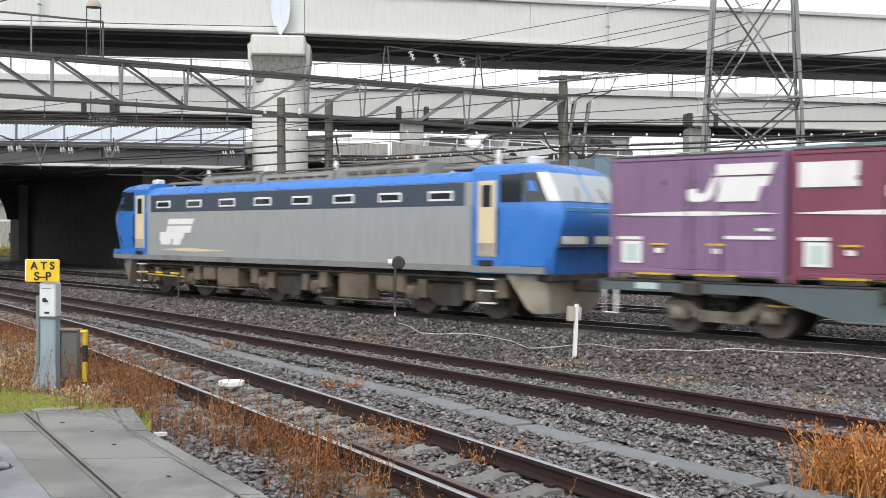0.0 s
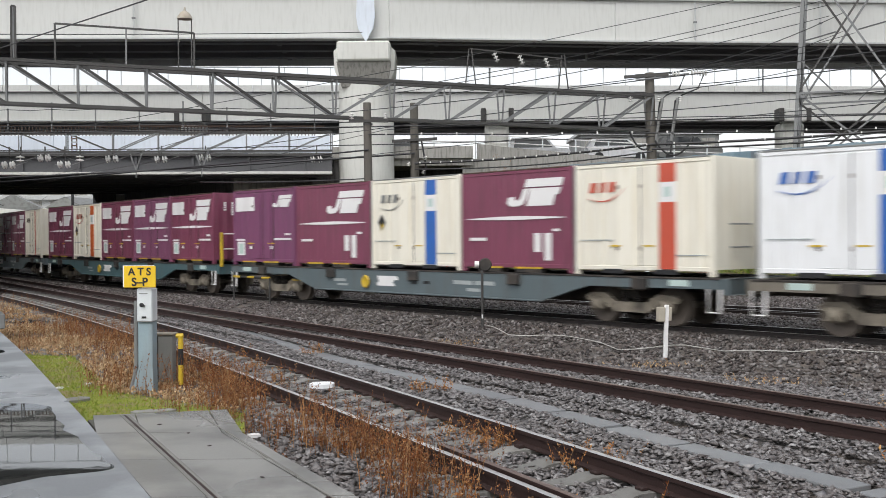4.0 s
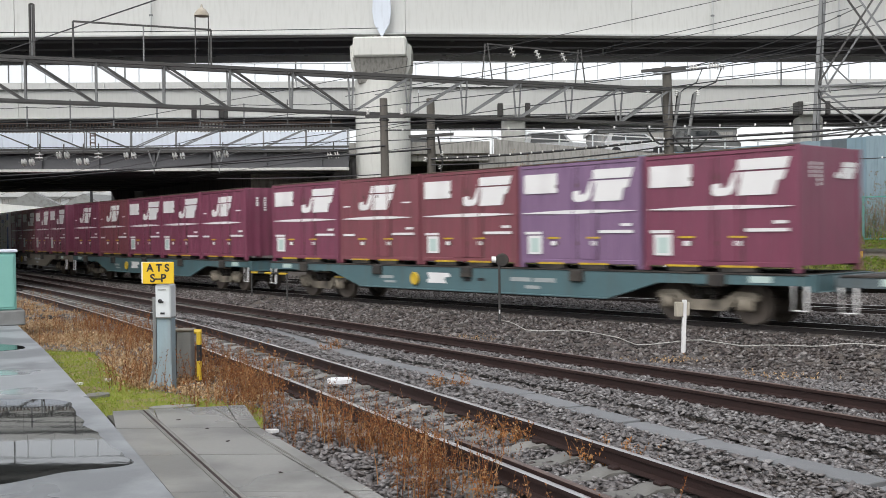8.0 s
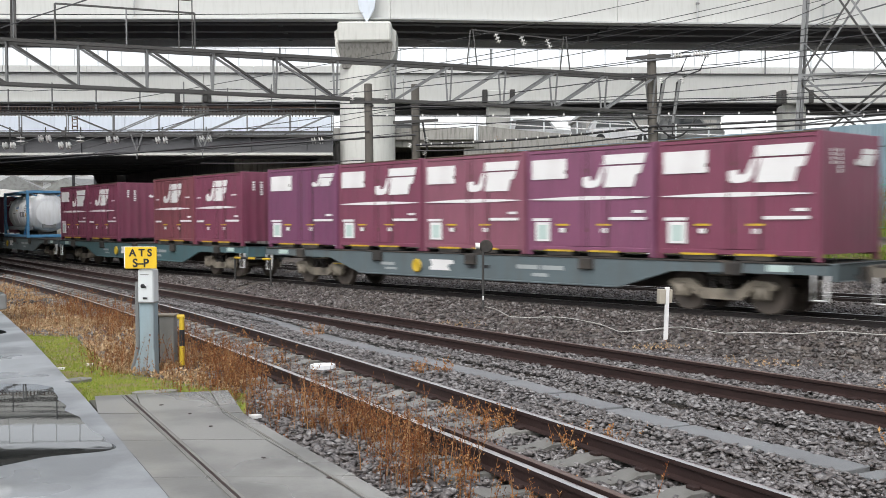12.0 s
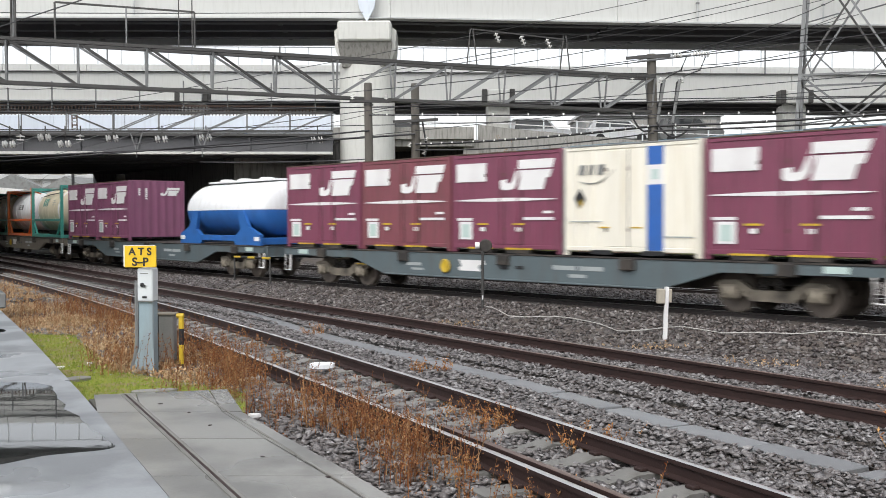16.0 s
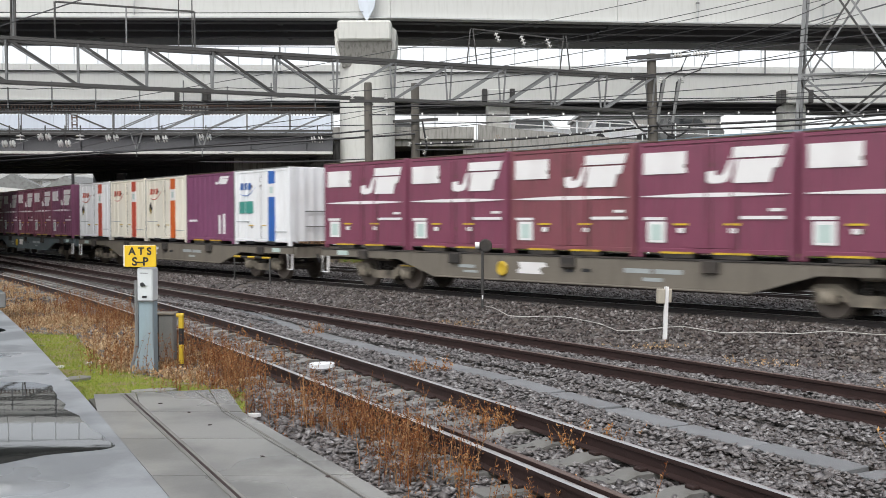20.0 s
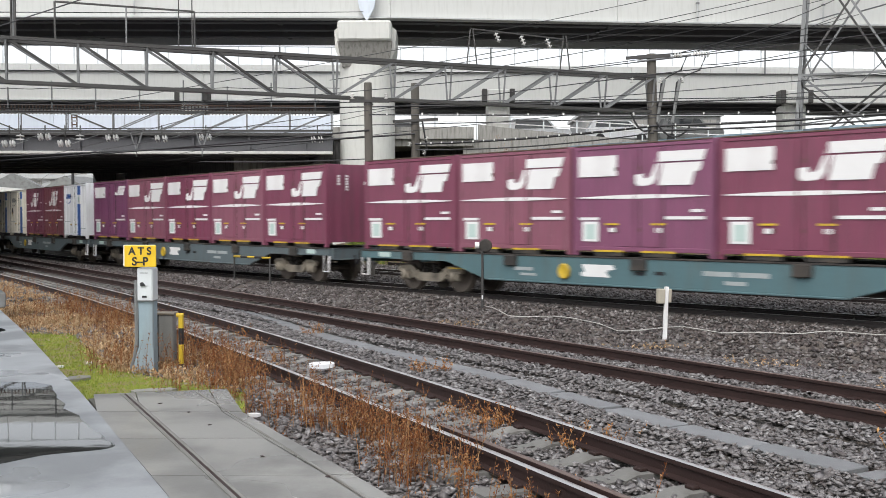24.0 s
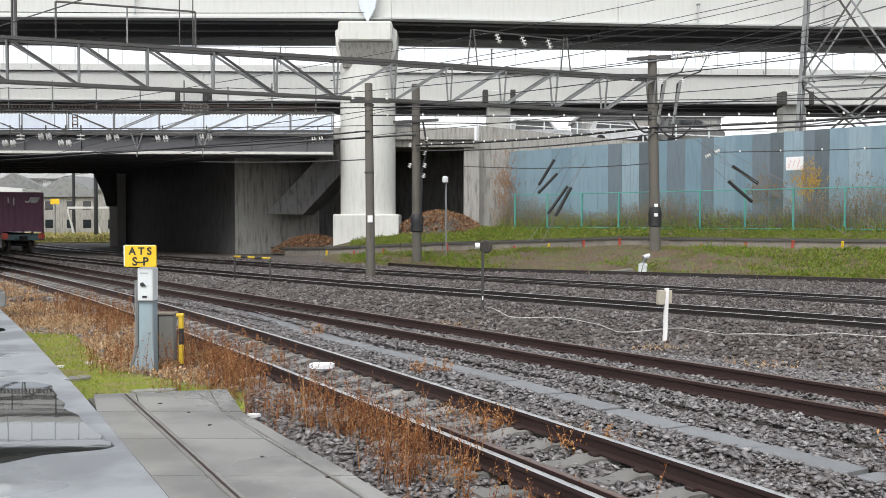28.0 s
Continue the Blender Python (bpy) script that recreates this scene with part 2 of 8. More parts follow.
for i, c in enumerate(((0.160, 0.245, 0.295), (0.195, 0.285, 0.335), (0.235, 0.32, 0.365), (0.10, 0.125, 0.14), (0.135, 0.17, 0.195))):
    M["barrier%d" % i] = mat("barrier_panel_tone_%d" % i, c, 0.6, var=0.15, scale=0.8, fine=12, bump=0.05, dirt=tuple(v * 0.6 for v in c), dirt_amt=0.5, streak=1)

# ---------------------------------------------------------------- mesh helpers
class Geo:
    """Collects vertices and faces of one mesh."""
    def __init__(self):
        self.v, self.f = [], []
    def add(self, verts, faces):
        k = len(self.v)
        self.v += [tuple(p) for p in verts]
        self.f += [tuple(i + k for i in f) for f in faces]
        return self
    def box(self, x0, x1, y0, y1, z0, z1, c=0.0, m=None):
        """A box; c: width of the chamfer on all its edges."""
        if c <= 0:
            p = [(x, y, z) for x in (x0, x1) for y in (y0, y1) for z in (z0, z1)]
            f = [(0, 1, 3, 2), (4, 6, 7, 5), (0, 4, 5, 1), (2, 3, 7, 6), (0, 2, 6, 4), (1, 5, 7, 3)]
        else:
            p, f, ids = [], [], {}
            for ix, x in enumerate((x0, x1)):
                for iy, y in enumerate((y0, y1)):
                    for iz, z in enumerate((z0, z1)):
                        for ax in range(3):
                            q = [x + (c if ix == 0 else -c), y + (c if iy == 0 else -c), z + (c if iz == 0 else -c)]
                            q[ax] = (x, y, z)[ax]
                            ids[ix, iy, iz, ax] = len(p)
                            p.append(tuple(q))
            for s in (0, 1):
                f.append([ids[s, a, b, 0] for a, b in ((0, 0), (0, 1), (1, 1), (1, 0))][::1 if s == 0 else -1])
                f.append([ids[a, s, b, 1] for a, b in ((0, 0), (1, 0), (1, 1), (0, 1))][::1 if s == 0 else -1])
                f.append([ids[a, b, s, 2] for a, b in ((0, 0), (0, 1), (1, 1), (1, 0))][::1 if s == 0 else -1])
            for a in (0, 1):
                for b in (0, 1):
                    fl = 1 if (a + b) % 2 else -1
                    f.append([ids[a, b, 0, 0], ids[a, b, 1, 0], ids[a, b, 1, 1], ids[a, b, 0, 1]][::-fl])
                    f.append([ids[a, 0, b, 0], ids[a, 1, b, 0], ids[a, 1, b, 2], ids[a, 0, b, 2]][::fl])
                    f.append([ids[0, a, b, 1], ids[1, a, b, 1], ids[1, a, b, 2], ids[0, a, b, 2]][::-fl])
                    for d in (0, 1):
                        t = [ids[a, b, d, i] for i in range(3)]
                        f.append(t if (a + b + d) % 2 == 1 else t[::-1])
        if m is not None:
            p = [m @ Vector(q) for q in p]
        return self.add(p, f)
    def tube(self, pts, r, n=6, caps=True):
        """A round bar along a line of points; r one radius or one for each point."""
        pts = [Vector(p) for p in pts]
        rs = r if isinstance(r, (list, tuple)) else [r] * len(pts)
        v, f = [], []
        for i, p in enumerate(pts):
            d = (pts[min(i + 1, len(pts) - 1)] - pts[max(i - 1, 0)]).normalized()
            a = d.cross(Vector((0, 0, 1)) if abs(d.z) < 0.9 else Vector((1, 0, 0))).normalized()
            b = d.cross(a)
            v += [p + (a * math.cos(2 * math.pi * j / n) + b * math.sin(2 * math.pi * j / n)) * rs[i] for j in range(n)]
        for i in range(len(pts) - 1):
            f += [(i * n + j, i * n + (j + 1) % n, (i + 1) * n + (j + 1) % n, (i + 1) * n + j) for j in range(n)]
        if caps:
            f += [tuple(range(n))[::-1], tuple(range((len(pts) - 1) * n, len(pts) * n))]
        return self.add(v, f)
    def bar(self, p, q, w, h=None, up=(0, 0, 1)):
        """A square-edged bar from p to q, w wide and h high."""
        h = h or w
        p, q = Vector(p), Vector(q)
        d = (q - p).normalized()
        u = Vector(up)
        if abs(d.dot(u)) > 0.95:
            u = Vector((0, 1, 0))
        a = d.cross(u).normalized() * w / 2
        b = a.cross(d).normalized() * h / 2
        v = [p - a - b, p + a - b, p + a + b, p - a + b, q - a - b, q + a - b, q + a + b, q - a + b]
        return self.add(v, [(3, 2, 1, 0), (4, 5, 6, 7), (0, 1, 5, 4), (1, 2, 6, 5), (2, 3, 7, 6), (3, 0, 4, 7)])
    def prism(self, poly, y0, y1, axis="y"):
        """A polygon of (a, b) pushed from y0 to y1 along an axis: y: (x, z), x: (y, z), z: (x, y)."""
        def at(a, b, t):
            return {"y": (a, t, b), "x": (t, a, b), "z": (a, b, t)}[axis]
        n = len(poly)
        v = [at(a, b, y0) for a, b in poly] + [at(a, b, y1) for a, b in poly]
        f = [tuple(range(n)), tuple(range(n, 2 * n))[::-1]]
        f += [(i, i + n, (i + 1) % n + n, (i + 1) % n) for i in range(n)]
        return self.add(v, f)
    def lathe(self, prof, n=16, m=None):
        """A profile of (radius, height) turned about z."""
        v = [(r * math.cos(2 * math.pi * j / n), r * math.sin(2 * math.pi * j / n), z) for r, z in prof for j in range(n)]
        f = [(i * n + j, i * n + (j + 1) % n, (i + 1) * n + (j + 1) % n, (i + 1) * n + j) for i in range(len(prof) - 1) for j in range(n)]
        f += [tuple(range(n))[::-1], tuple(range((len(prof) - 1) * n, len(prof) * n))]
        if m is not None:
            v = [m @ Vector(p) for p in v]
        return self.add(v, f)
    def rings(self, rings, close=True, ends=True):
        """Skin over rings of equal length."""
        n = len(rings[0])
        v = [p for r in rings for p in r]
        f = [(i * n + j, i * n + (j + 1) % n, (i + 1) * n + (j + 1) % n, (i + 1) * n + j)
             for i in range(len(rings) - 1) for j in range(n if close else n - 1)]
        if ends:
            f += [tuple(range(n))[::-1], tuple(range((len(rings) - 1) * n, len(rings) * n))]
        return self.add(v, f)
    def mesh(self, name, material, smooth=35, fix=True):
        me = bpy.data.meshes.new(name)
        me.from_pydata(self.v, [], self.f)
        if fix and len(self.f) < 4000:
            bm = bmesh.new()
            bm.from_mesh(me)
            bmesh.ops.recalc_face_normals(bm, faces=bm.faces)
            bm.to_mesh(me)
            bm.free()
        me.materials.append(material)
        if smooth:
            me.polygons.foreach_set("use_smooth", [True] * len(me.polygons))
            me.set_sharp_from_angle(angle=radians(smooth))
        me.update()
        return me

def part(name, geo, material, parent, label="", m=None, smooth=35):
    """Links the mesh as one part under a thing or a part."""
    ob = new(name, geo.mesh(name, material, smooth) if isinstance(geo, Geo) else geo)
    ob.parent = parent
    if m is not None:
        ob.matrix_basis = m
    if label:
        ob["label"] = label
    return ob

def thing(name, label, category, m=None, group="", kind=""):
    """An Empty at the base of a thing that has parts."""
    ob = new(name)
    ob.empty_display_size = 0.2
    if m is not None:
        ob.matrix_basis = m
    return tagged(ob, label, category, group, kind)

def solid(name, geo, material, label, category, m=None, group="", kind="", smooth=35):
    """A thing that is one mesh."""
    ob = new(name, geo.mesh(name, material, smooth))
    if m is not None:
        ob.matrix_basis = m
    return tagged(ob, label, category, group, kind)

# ---------------------------------------------------------------- the lines of the tracks
STEP = 0.25
class Line:
    """A track's centre line in plan: it crosses x = 0 at y0 with that heading and bend, and runs straight outside the bend's ends."""
    def __init__(self, y0, turn, bend, lo=-70.0, hi=110.0, far=460.0):
        self.s = np.arange(-far, far, STEP)
        k = np.where((self.s > lo) & (self.s < hi), bend, 0.0)
        i0 = int(round(far / STEP))
        hd = np.cumsum(k) * STEP
        self.h = hd - hd[i0] + turn
        x, y = np.cumsum(-np.cos(self.h)) * STEP, np.cumsum(np.sin(self.h)) * STEP
        self.x, self.y = x - x[i0], y - y[i0] + y0
    def at(self, s, off=0.0):
        """The place s metres along (to the left) and off metres to the camera's side, and the heading."""
        x, y, h = (float(np.interp(s, self.s, q)) for q in (self.x, self.y, self.h))
        return x - math.sin(h) * off, y - math.cos(h) * off, h
    def lateral(self, px, py):
        """For arrays of points: how far along and how far to the camera's side they lie."""
        px, py = np.atleast_1d(px).astype(float), np.atleast_1d(py).astype(float)
        sx, sy, ss, sh = self.x[::8], self.y[::8], self.s[::8], self.h[::8]
        d = (px[:, None] - sx) ** 2 + (py[:, None] - sy) ** 2
        i = d.argmin(1)
        dx, dy = px - sx[i], py - sy[i]
        return ss[i] - dx * np.cos(sh[i]) + dy * np.sin(sh[i]), -dx * np.sin(sh[i]) - dy * np.cos(sh[i])

Z3 = -0.10
LINE1 = Line(10.150, 1.0998, -0.0035, -12, 40, 200)
LINE2 = Line(17.176, 0.9902, 0.0004)
LINE3 = Line(28.892, 0.8411, 0.0038, -70, 75)

# ---------------------------------------------------------------- ground
TOE = ((-40, -9, -6, -2.6, 0.4, 8.5, 14.2, 26, 60, 140), (80, 58.5, 50.5, 46.0, 41.5, 37.1, 33.2, 24.0, -4.0, -60))
KERB = ((-40, -9, -6.5, -2.6, 8.1, 17.0, 30.0, 60, 140), (84, 60.0, 54.0, 50.0, 47.0, 40.0, 29.0, 2.0, -56))
FENCE = ((-40, -9, 4.0, 9.24, 18.6, 28.0, 60, 140), (88, 64.0, 58.0, 52.7, 43.5, 34.3, 6.0, -52))
rng = random.Random(7)

def kerb_rise(x):
    """How far the ground at the kerb lies above the ballast."""
    return np.interp(x, (-9, -6, -1, 3, 8), (0.0, 0.21, 0.52, 0.64, 0.84))

def ground_z(x, y):
    """Height of the ground: ballast level, rising behind the tracks to the bank."""
    x, y = np.asarray(x, float), np.asarray(y, float)
    t, k, f = (np.interp(x, *q) for q in (TOE, KERB, FENCE))
    k = np.maximum(k, t + 1.0)
    f = np.maximum(f, k + 1.0)
    a = np.clip((y - t) / (k - t), 0, 1)
    b = np.clip((y - k) / (f - k), 0, 1)
    on, low = np.clip((x + 9) / 4, 0, 1), kerb_rise(x)
    z = -0.21 + low * a * a * (3 - 2 * a) + (1.54 * on - low) * b
    s3, l3 = LINE3.lateral(x.ravel(), y.ravel())
    l3 = l3.reshape(x.shape)
    dip = -0.10 * np.exp(-((l3 - 5.2) / 1.6) ** 2)
    return z + dip * (y < t)

def axis(lo, hi, fine, far):
    a = list(np.arange(lo, hi, fine))
    d, left, right = fine, lo, hi
    while right < far:
        d *= 1.5
        left, right = left - d, right + d
        a = [left] + a + [right]
    return np.array(a)

gx, gy = axis(-34, 34, 0.5, 2600), axis(2, 70, 0.5, 2600)
X, Y = np.meshgrid(gx, gy, indexing="ij")
Z = ground_z(X, Y)
near = (np.abs(X) < 40) & (Y < 75) & (Y > 0)
Z = Z + near * 0.02 * np.sin(X * 3.1 + Y * 1.7) * np.sin(Y * 2.3 - X)
ny = len(gy)
g = Geo()
g.v = [tuple(p) for p in np.column_stack([X.ravel(), Y.ravel(), Z.ravel()]).tolist()]
g.f = [(i * ny + j, (i + 1) * ny + j, (i + 1) * ny + j + 1, i * ny + j + 1) for i in range(len(gx) - 1) for j in range(ny - 1)]
solid("ground", g, M["ground"], "dark grey-brown ballast and earth between the tracks", "ground", kind="structure", smooth=80)

# grassy bank behind the tracks, a sheet on the ground's slope
g = Geo()
bx = np.arange(-6.0, 60, 0.6)
rows = []
for x in bx:
    t, f = float(np.interp(x, *TOE)) + 0.3 * math.sin(x * 1.7), float(np.interp(x, *FENCE)) + 6.0
    ys = np.linspace(t, max(f, t + 6), 26)
    rows.append([(x, y, float(ground_z(x, y)) + 0.012 + 0.05 * noise.noise((x * 0.7, y * 0.7, 0)) * min(1, i / 3) + 0.03 * min(1, i / 3)) for i, y in enumerate(ys)])
g.rings(rows, close=False, ends=False)
solid("grass_bank", g, M["bank"], "low bank of green and brown grass behind the tracks", "bank", kind="structure", smooth=80)

# ---------------------------------------------------------------- tracks
GAUGE = 0.566
def swept(line, off, z0, s0, s1, prof, step=1.0):
    """A profile of (sideways, up) drawn along a line."""
    rings = []
    for s in np.arange(s0, s1 + 0.01, step):
        x, y, h = line.at(s, off)
        nx, ny_ = -math.sin(h), -math.cos(h)
        rings.append([(x + nx * a, y + ny_ * a, z0 + b) for a, b in prof])
    return Geo().rings(rings)
RAIL = [(-0.062, -0.145), (0.062, -0.145), (0.062, -0.134), (0.012, -0.118), (0.010, -0.045), (0.032, -0.036), (0.032, -0.004), (-0.032, -0.004), (-0.032, -0.036), (-0.010, -0.045), (-0.012, -0.118), (-0.062, -0.134)]
HEAD = [(-0.030, -0.004), (-0.024, 0.0), (0.024, 0.0), (0.030, -0.004)]
SLEEPER = Geo().prism([(-1.0, -0.17), (1.0, -0.17), (1.0, 0.0), (0.35, 0.0), (0.25, -0.03), (-0.25, -0.03), (-0.35, 0.0), (-1.0, 0.0)], -0.12, 0.12).mesh("sleeper", M["sleeper"])
CLIP = Geo().box(-0.035, 0.035, -0.05, 0.05, 0, 0.03, 0.008).mesh("rail_clip", M["rail"])

def track(line, z, s0, s1, label, top, clips=(0, 0), span=34.0, sunk=0.0, web="rail"):
    t = thing("railway_track", label, "railway track", kind="structure")
    for off in (-GAUGE, GAUGE):
        r = part("rail", swept(line, off, z, s0, s1, RAIL), M[web], t)
        part("rail_head", swept(line, off, z, s0, s1, HEAD), M[top], r)
    for s in np.arange(s0, min(s1, span), 0.62):
        x, y, h = line.at(s)
        turn = Matrix.Translation((x, y, z - 0.148 - sunk)) @ Matrix.Rotation(math.pi / 2 - h, 4, "Z")
        sl = part("sleeper", SLEEPER, None, t, m=turn)
        if clips[0] <= s <= clips[1]:
            for a in (-GAUGE - 0.1, -GAUGE + 0.1, GAUGE - 0.1, GAUGE + 0.1):
                part("rail_clip", CLIP, None, t, m=Matrix.Translation(Vector((*line.at(s, a)[:2], z - 0.148))) @ Matrix.Rotation(math.pi / 2 - h, 4, "Z"))
    return t

LINE4 = Line(36.9, 0.8411, 0.0036, -70, 75)
siding = track(LINE1, 0.0, -36, 60, "rusty siding track with weeds between the rails", "railtop", (-4, 8), sunk=0.0)
check_rail = part("check_rail", swept(LINE1, GAUGE - 0.125, 0.005, -12, -0.2, RAIL, 0.8), M["rail"], siding, "second rail inside the near rail")
part("rail_head", swept(LINE1, GAUGE - 0.125, 0.005, -12, -0.2, HEAD, 0.8), M["railtop_rust"], check_rail)
track(LINE2, 0.0, -44, 90, "rusty brown track on grey ballast", "railtop_rust", (-8, 10), sunk=0.045)
track(LINE3, Z3, -30, 170, "main track that the freight train runs on", "railtop", web="rail_black")
far_track = track(LINE4, Z3, -30, 170, "second main track beside the poles", "railtop", web="rail_black")
# added strip, coloured dark as the shade that thickens the rail's line
part("guard_timber", swept(LINE4, GAUGE + 0.16, Z3 - 0.01, -30, 60, [(-0.06, -0.2), (0.06, -0.2), (0.06, -0.02), (-0.06, -0.02)]), M["rail_black"], far_track, "dark strip standing for shade along the rail")

# concrete cable duct between the siding and the next track
duct = thing("cable_duct", "grey concrete cable trough with lids set in the ballast", "cable duct", kind="structure")
DUCT = [(-6.2, 26.2), (-1.74, 17.2), (0.81, 12.87), (2.28, 9.95), (3.3, 8.2), (6.2, 3.0)]
LID = Geo().box(-0.493, 0.493, -0.165, 0.165, -0.06, 0.0, 0.008).mesh("duct_lid", M["duct"])
for (x0, y0), (x1, y1) in zip(DUCT, DUCT[1:]):
    n = int(math.hypot(x1 - x0, y1 - y0) / 1.0)
    a = math.atan2(y1 - y0, x1 - x0)
    for i in range(n):
        u = (i + 0.5) / n
        x, y = x0 + (x1 - x0) * u, y0 + (y1 - y0) * u
        part("duct_lid", LID, None, duct, m=pose(x, y, -0.162 + rng.uniform(-0.004, 0.004), rng.uniform(-0.6, 0.6), 0, math.degrees(a) + rng.uniform(-0.6, 0.6)))

# ---------------------------------------------------------------- platform end and crossing path under the camera
def wet_concrete(name, base, puddle_at, puddle_soft, rough):
    m = mat(name, base, rough, var=0.22, scale=1.4, fine=45, bump=0.12, dist=0.006, second=tuple(c * 0.62 for c in base), second_at=0.5)
    n, l = m.node_tree.nodes, m.node_tree.links
    b = n["Principled BSDF"]
    tc = n.new("ShaderNodeTexCoord")
    pn = n.new("ShaderNodeTexNoise")
    pn.inputs["Scale"].default_value, pn.inputs["Detail"].default_value = 0.55, 3.0
    l.new(tc.outputs["Object"], pn.inputs["Vector"])
    mr = n.new("ShaderNodeMapRange")
    mr.inputs["From Min"].default_value, mr.inputs["From Max"].default_value = puddle_at, puddle_at + puddle_soft
    mr.inputs["To Min"].default_value, mr.inputs["To Max"].default_value = rough, 0.02
    l.new(pn.outputs["Fac"], mr.inputs["Value"])
    l.new(mr.outputs[0], b.inputs["Roughness"])
    bump = next(x for x in n if x.bl_idname == "ShaderNodeBump")
    ms = n.new("ShaderNodeMapRange")
    ms.inputs["From Min"].default_value, ms.inputs["From Max"].default_value = puddle_at, puddle_at + puddle_soft
    ms.inputs["To Min"].default_value, ms.inputs["To Max"].default_value = 0.12, 0.0
    l.new(pn.outputs["Fac"], ms.inputs["Value"])
    l.new(ms.outputs[0], bump.inputs["Strength"])
    b.inputs["Specular IOR Level"].default_value = 0.5
    return m
M["wet_dark"] = wet_concrete("wet_platform", (0.29, 0.305, 0.32), 0.57, 0.10, 0.48)
M["wet_light"] = wet_concrete("wet_path", (0.24, 0.236, 0.22), 0.50, 0.16, 0.34)
solid("platform", Geo().prism([(-11.3, 25.2), (-6.44, 15.9), (-3.51, 10.08), (-1.72, 6.42), (4.38, -6), (-30, -6), (-30, 25.2)], -0.25, 0.11, "z"), M["wet_dark"],
      "wet dark platform surface with puddles", "platform", kind="structure", smooth=0)
path = thing("path", "wet light concrete crossing path in cast slabs", "path", kind="structure")
def path_edge(y, k):
    """x across the path at y: k = 0 at the platform's side, 1 at the tracks' side."""
    left, right = np.interp(y, [-6, 6.42, 10.06], [4.4, -1.71, -3.5]), np.interp(y, [-6, 6.4, 7.7, 8.83, 10.04, 10.5], [5.9, -0.3, -0.95, -1.6, -2.12, -2.3])
    return float(left + (right - left) * k)
for y0, y1 in ((10.3, 9.35), (9.35, 8.2), (8.2, 7.0), (7.0, 5.5), (5.5, 3.5), (3.5, 0.5), (0.5, -6)):
    for k0, k1 in ((0.0, 0.31), (0.31, 0.86), (0.86, 1.0)):
        q = [(path_edge(y0, k0) + 0.006, y0 - 0.004 + 0.30 * k0 * (y0 > 10)), (path_edge(y0, k1) - 0.006, y0 - 0.004 + 0.30 * k1 * (y0 > 10)), (path_edge(y1, k1) - 0.006, y1 + 0.004), (path_edge(y1, k0) + 0.006, y1 + 0.004)]
        part("slab", Geo().prism(q, -0.2, 0.10 + rng.uniform(-0.004, 0.003), "z"), M["wet_light"], path, smooth=0)
solid("path_bed", Geo().prism([(-3.48, 10.1), (-2.35, 10.4), (-1.65, 8.83), (-1.0, 7.7), (-0.36, 6.4), (5.7, -5.9), (4.45, -5.9), (-1.68, 6.42)], -0.3, 0.088, "z"), M["kerb"],
      "dark joint filling under the path's slabs", "path", kind="structure", smooth=0)
g = Geo()
for a, b, w, key in (((-3.18, 10.29), (4.77, -5.9), 0.018, "rail"), ((-3.150, 10.29), (4.80, -5.9), 0.03, "sleeper"), ((-3.21, 10.29), (4.74, -5.9), 0.03, "sleeper"), ((-2.50, 10.42), (5.70, -5.9), 0.018, "sleeper")):
    solid("groove_rail", Geo().bar((*a, 0.099), (*b, 0.099), w, 0.012), M[key], "worn strip set flush in the wet concrete path", "steel strip", kind="structure")

# ---------------------------------------------------------------- viaducts, road bridge, pier
PIER_X, PIER_Y = -4.27, 58.9
# upper viaduct
V1 = [(-60, 57.0), (-24.7, 57.5), (-2.9, 58.0), (10.0, 59.5), (26.0, 60.7), (60, 64.0)]
def viaduct(name, pts, z0, z1, label, material, deck, soffit_z, flange=0.25, joint=6.0, cap=True):
    t = thing(name, label, "viaduct", kind="structure")
    for seg, ((x0, y0), (x1, y1)) in enumerate(zip(pts, pts[1:])):
        d = Vector((x1 - x0, y1 - y0, 0))
        L, e = d.length, 0.005 * seg
        a = math.degrees(math.atan2(d.y, d.x))
        m = pose(x0, y0, 0, 0, 0, a)
        n = max(1, int(L / joint))
        for i in range(n):
            x_0, x_1 = L * i / n, L * (i + 1) / n
            part("girder_panel", Geo().box(x_0 + 0.012, x_1 - 0.012, 0, 0.25, z0, z1, 0.015), material, t, m=m)
        part("bottom_flange", Geo().box(0, L, -flange, 0.5, z0 - 0.10, z0, 0.01), M["fascia2"], t, m=m)
        if cap:
            part("coping", Geo().box(0, L, -0.18, 0.45, z1, z1 + 0.22, 0.02), M["fascia2"], t, m=m)
        # deck and girders behind the face take the shade-dark tone
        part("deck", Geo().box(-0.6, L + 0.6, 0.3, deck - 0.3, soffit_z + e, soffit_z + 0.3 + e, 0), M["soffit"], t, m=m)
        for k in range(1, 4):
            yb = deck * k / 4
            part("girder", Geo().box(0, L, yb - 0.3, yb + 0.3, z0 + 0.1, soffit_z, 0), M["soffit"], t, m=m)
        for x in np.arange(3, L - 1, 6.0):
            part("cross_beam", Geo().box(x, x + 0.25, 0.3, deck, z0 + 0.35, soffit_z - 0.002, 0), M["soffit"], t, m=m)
        part("back_face", Geo().box(-0.6, L + 0.6, deck - 0.25 + e, deck + e, z0 + e, z1 + e, 0), M["fascia2"], t, m=m)
    return t
viaduct("upper_viaduct", V1, 13.1, 15.4, "white steel girder of a high road viaduct", M["fascia"], 9.5, 14.8, joint=12.0)
V2 = [(-80, 74.2), (-32, 75.0), (26.2, 78.0), (80, 84.0)]
viaduct("rear_viaduct", V2, 10.6, 12.65, "white painted girder of a second road viaduct", M["fascia"], 10.0, 12.0, joint=14.0, cap=False)
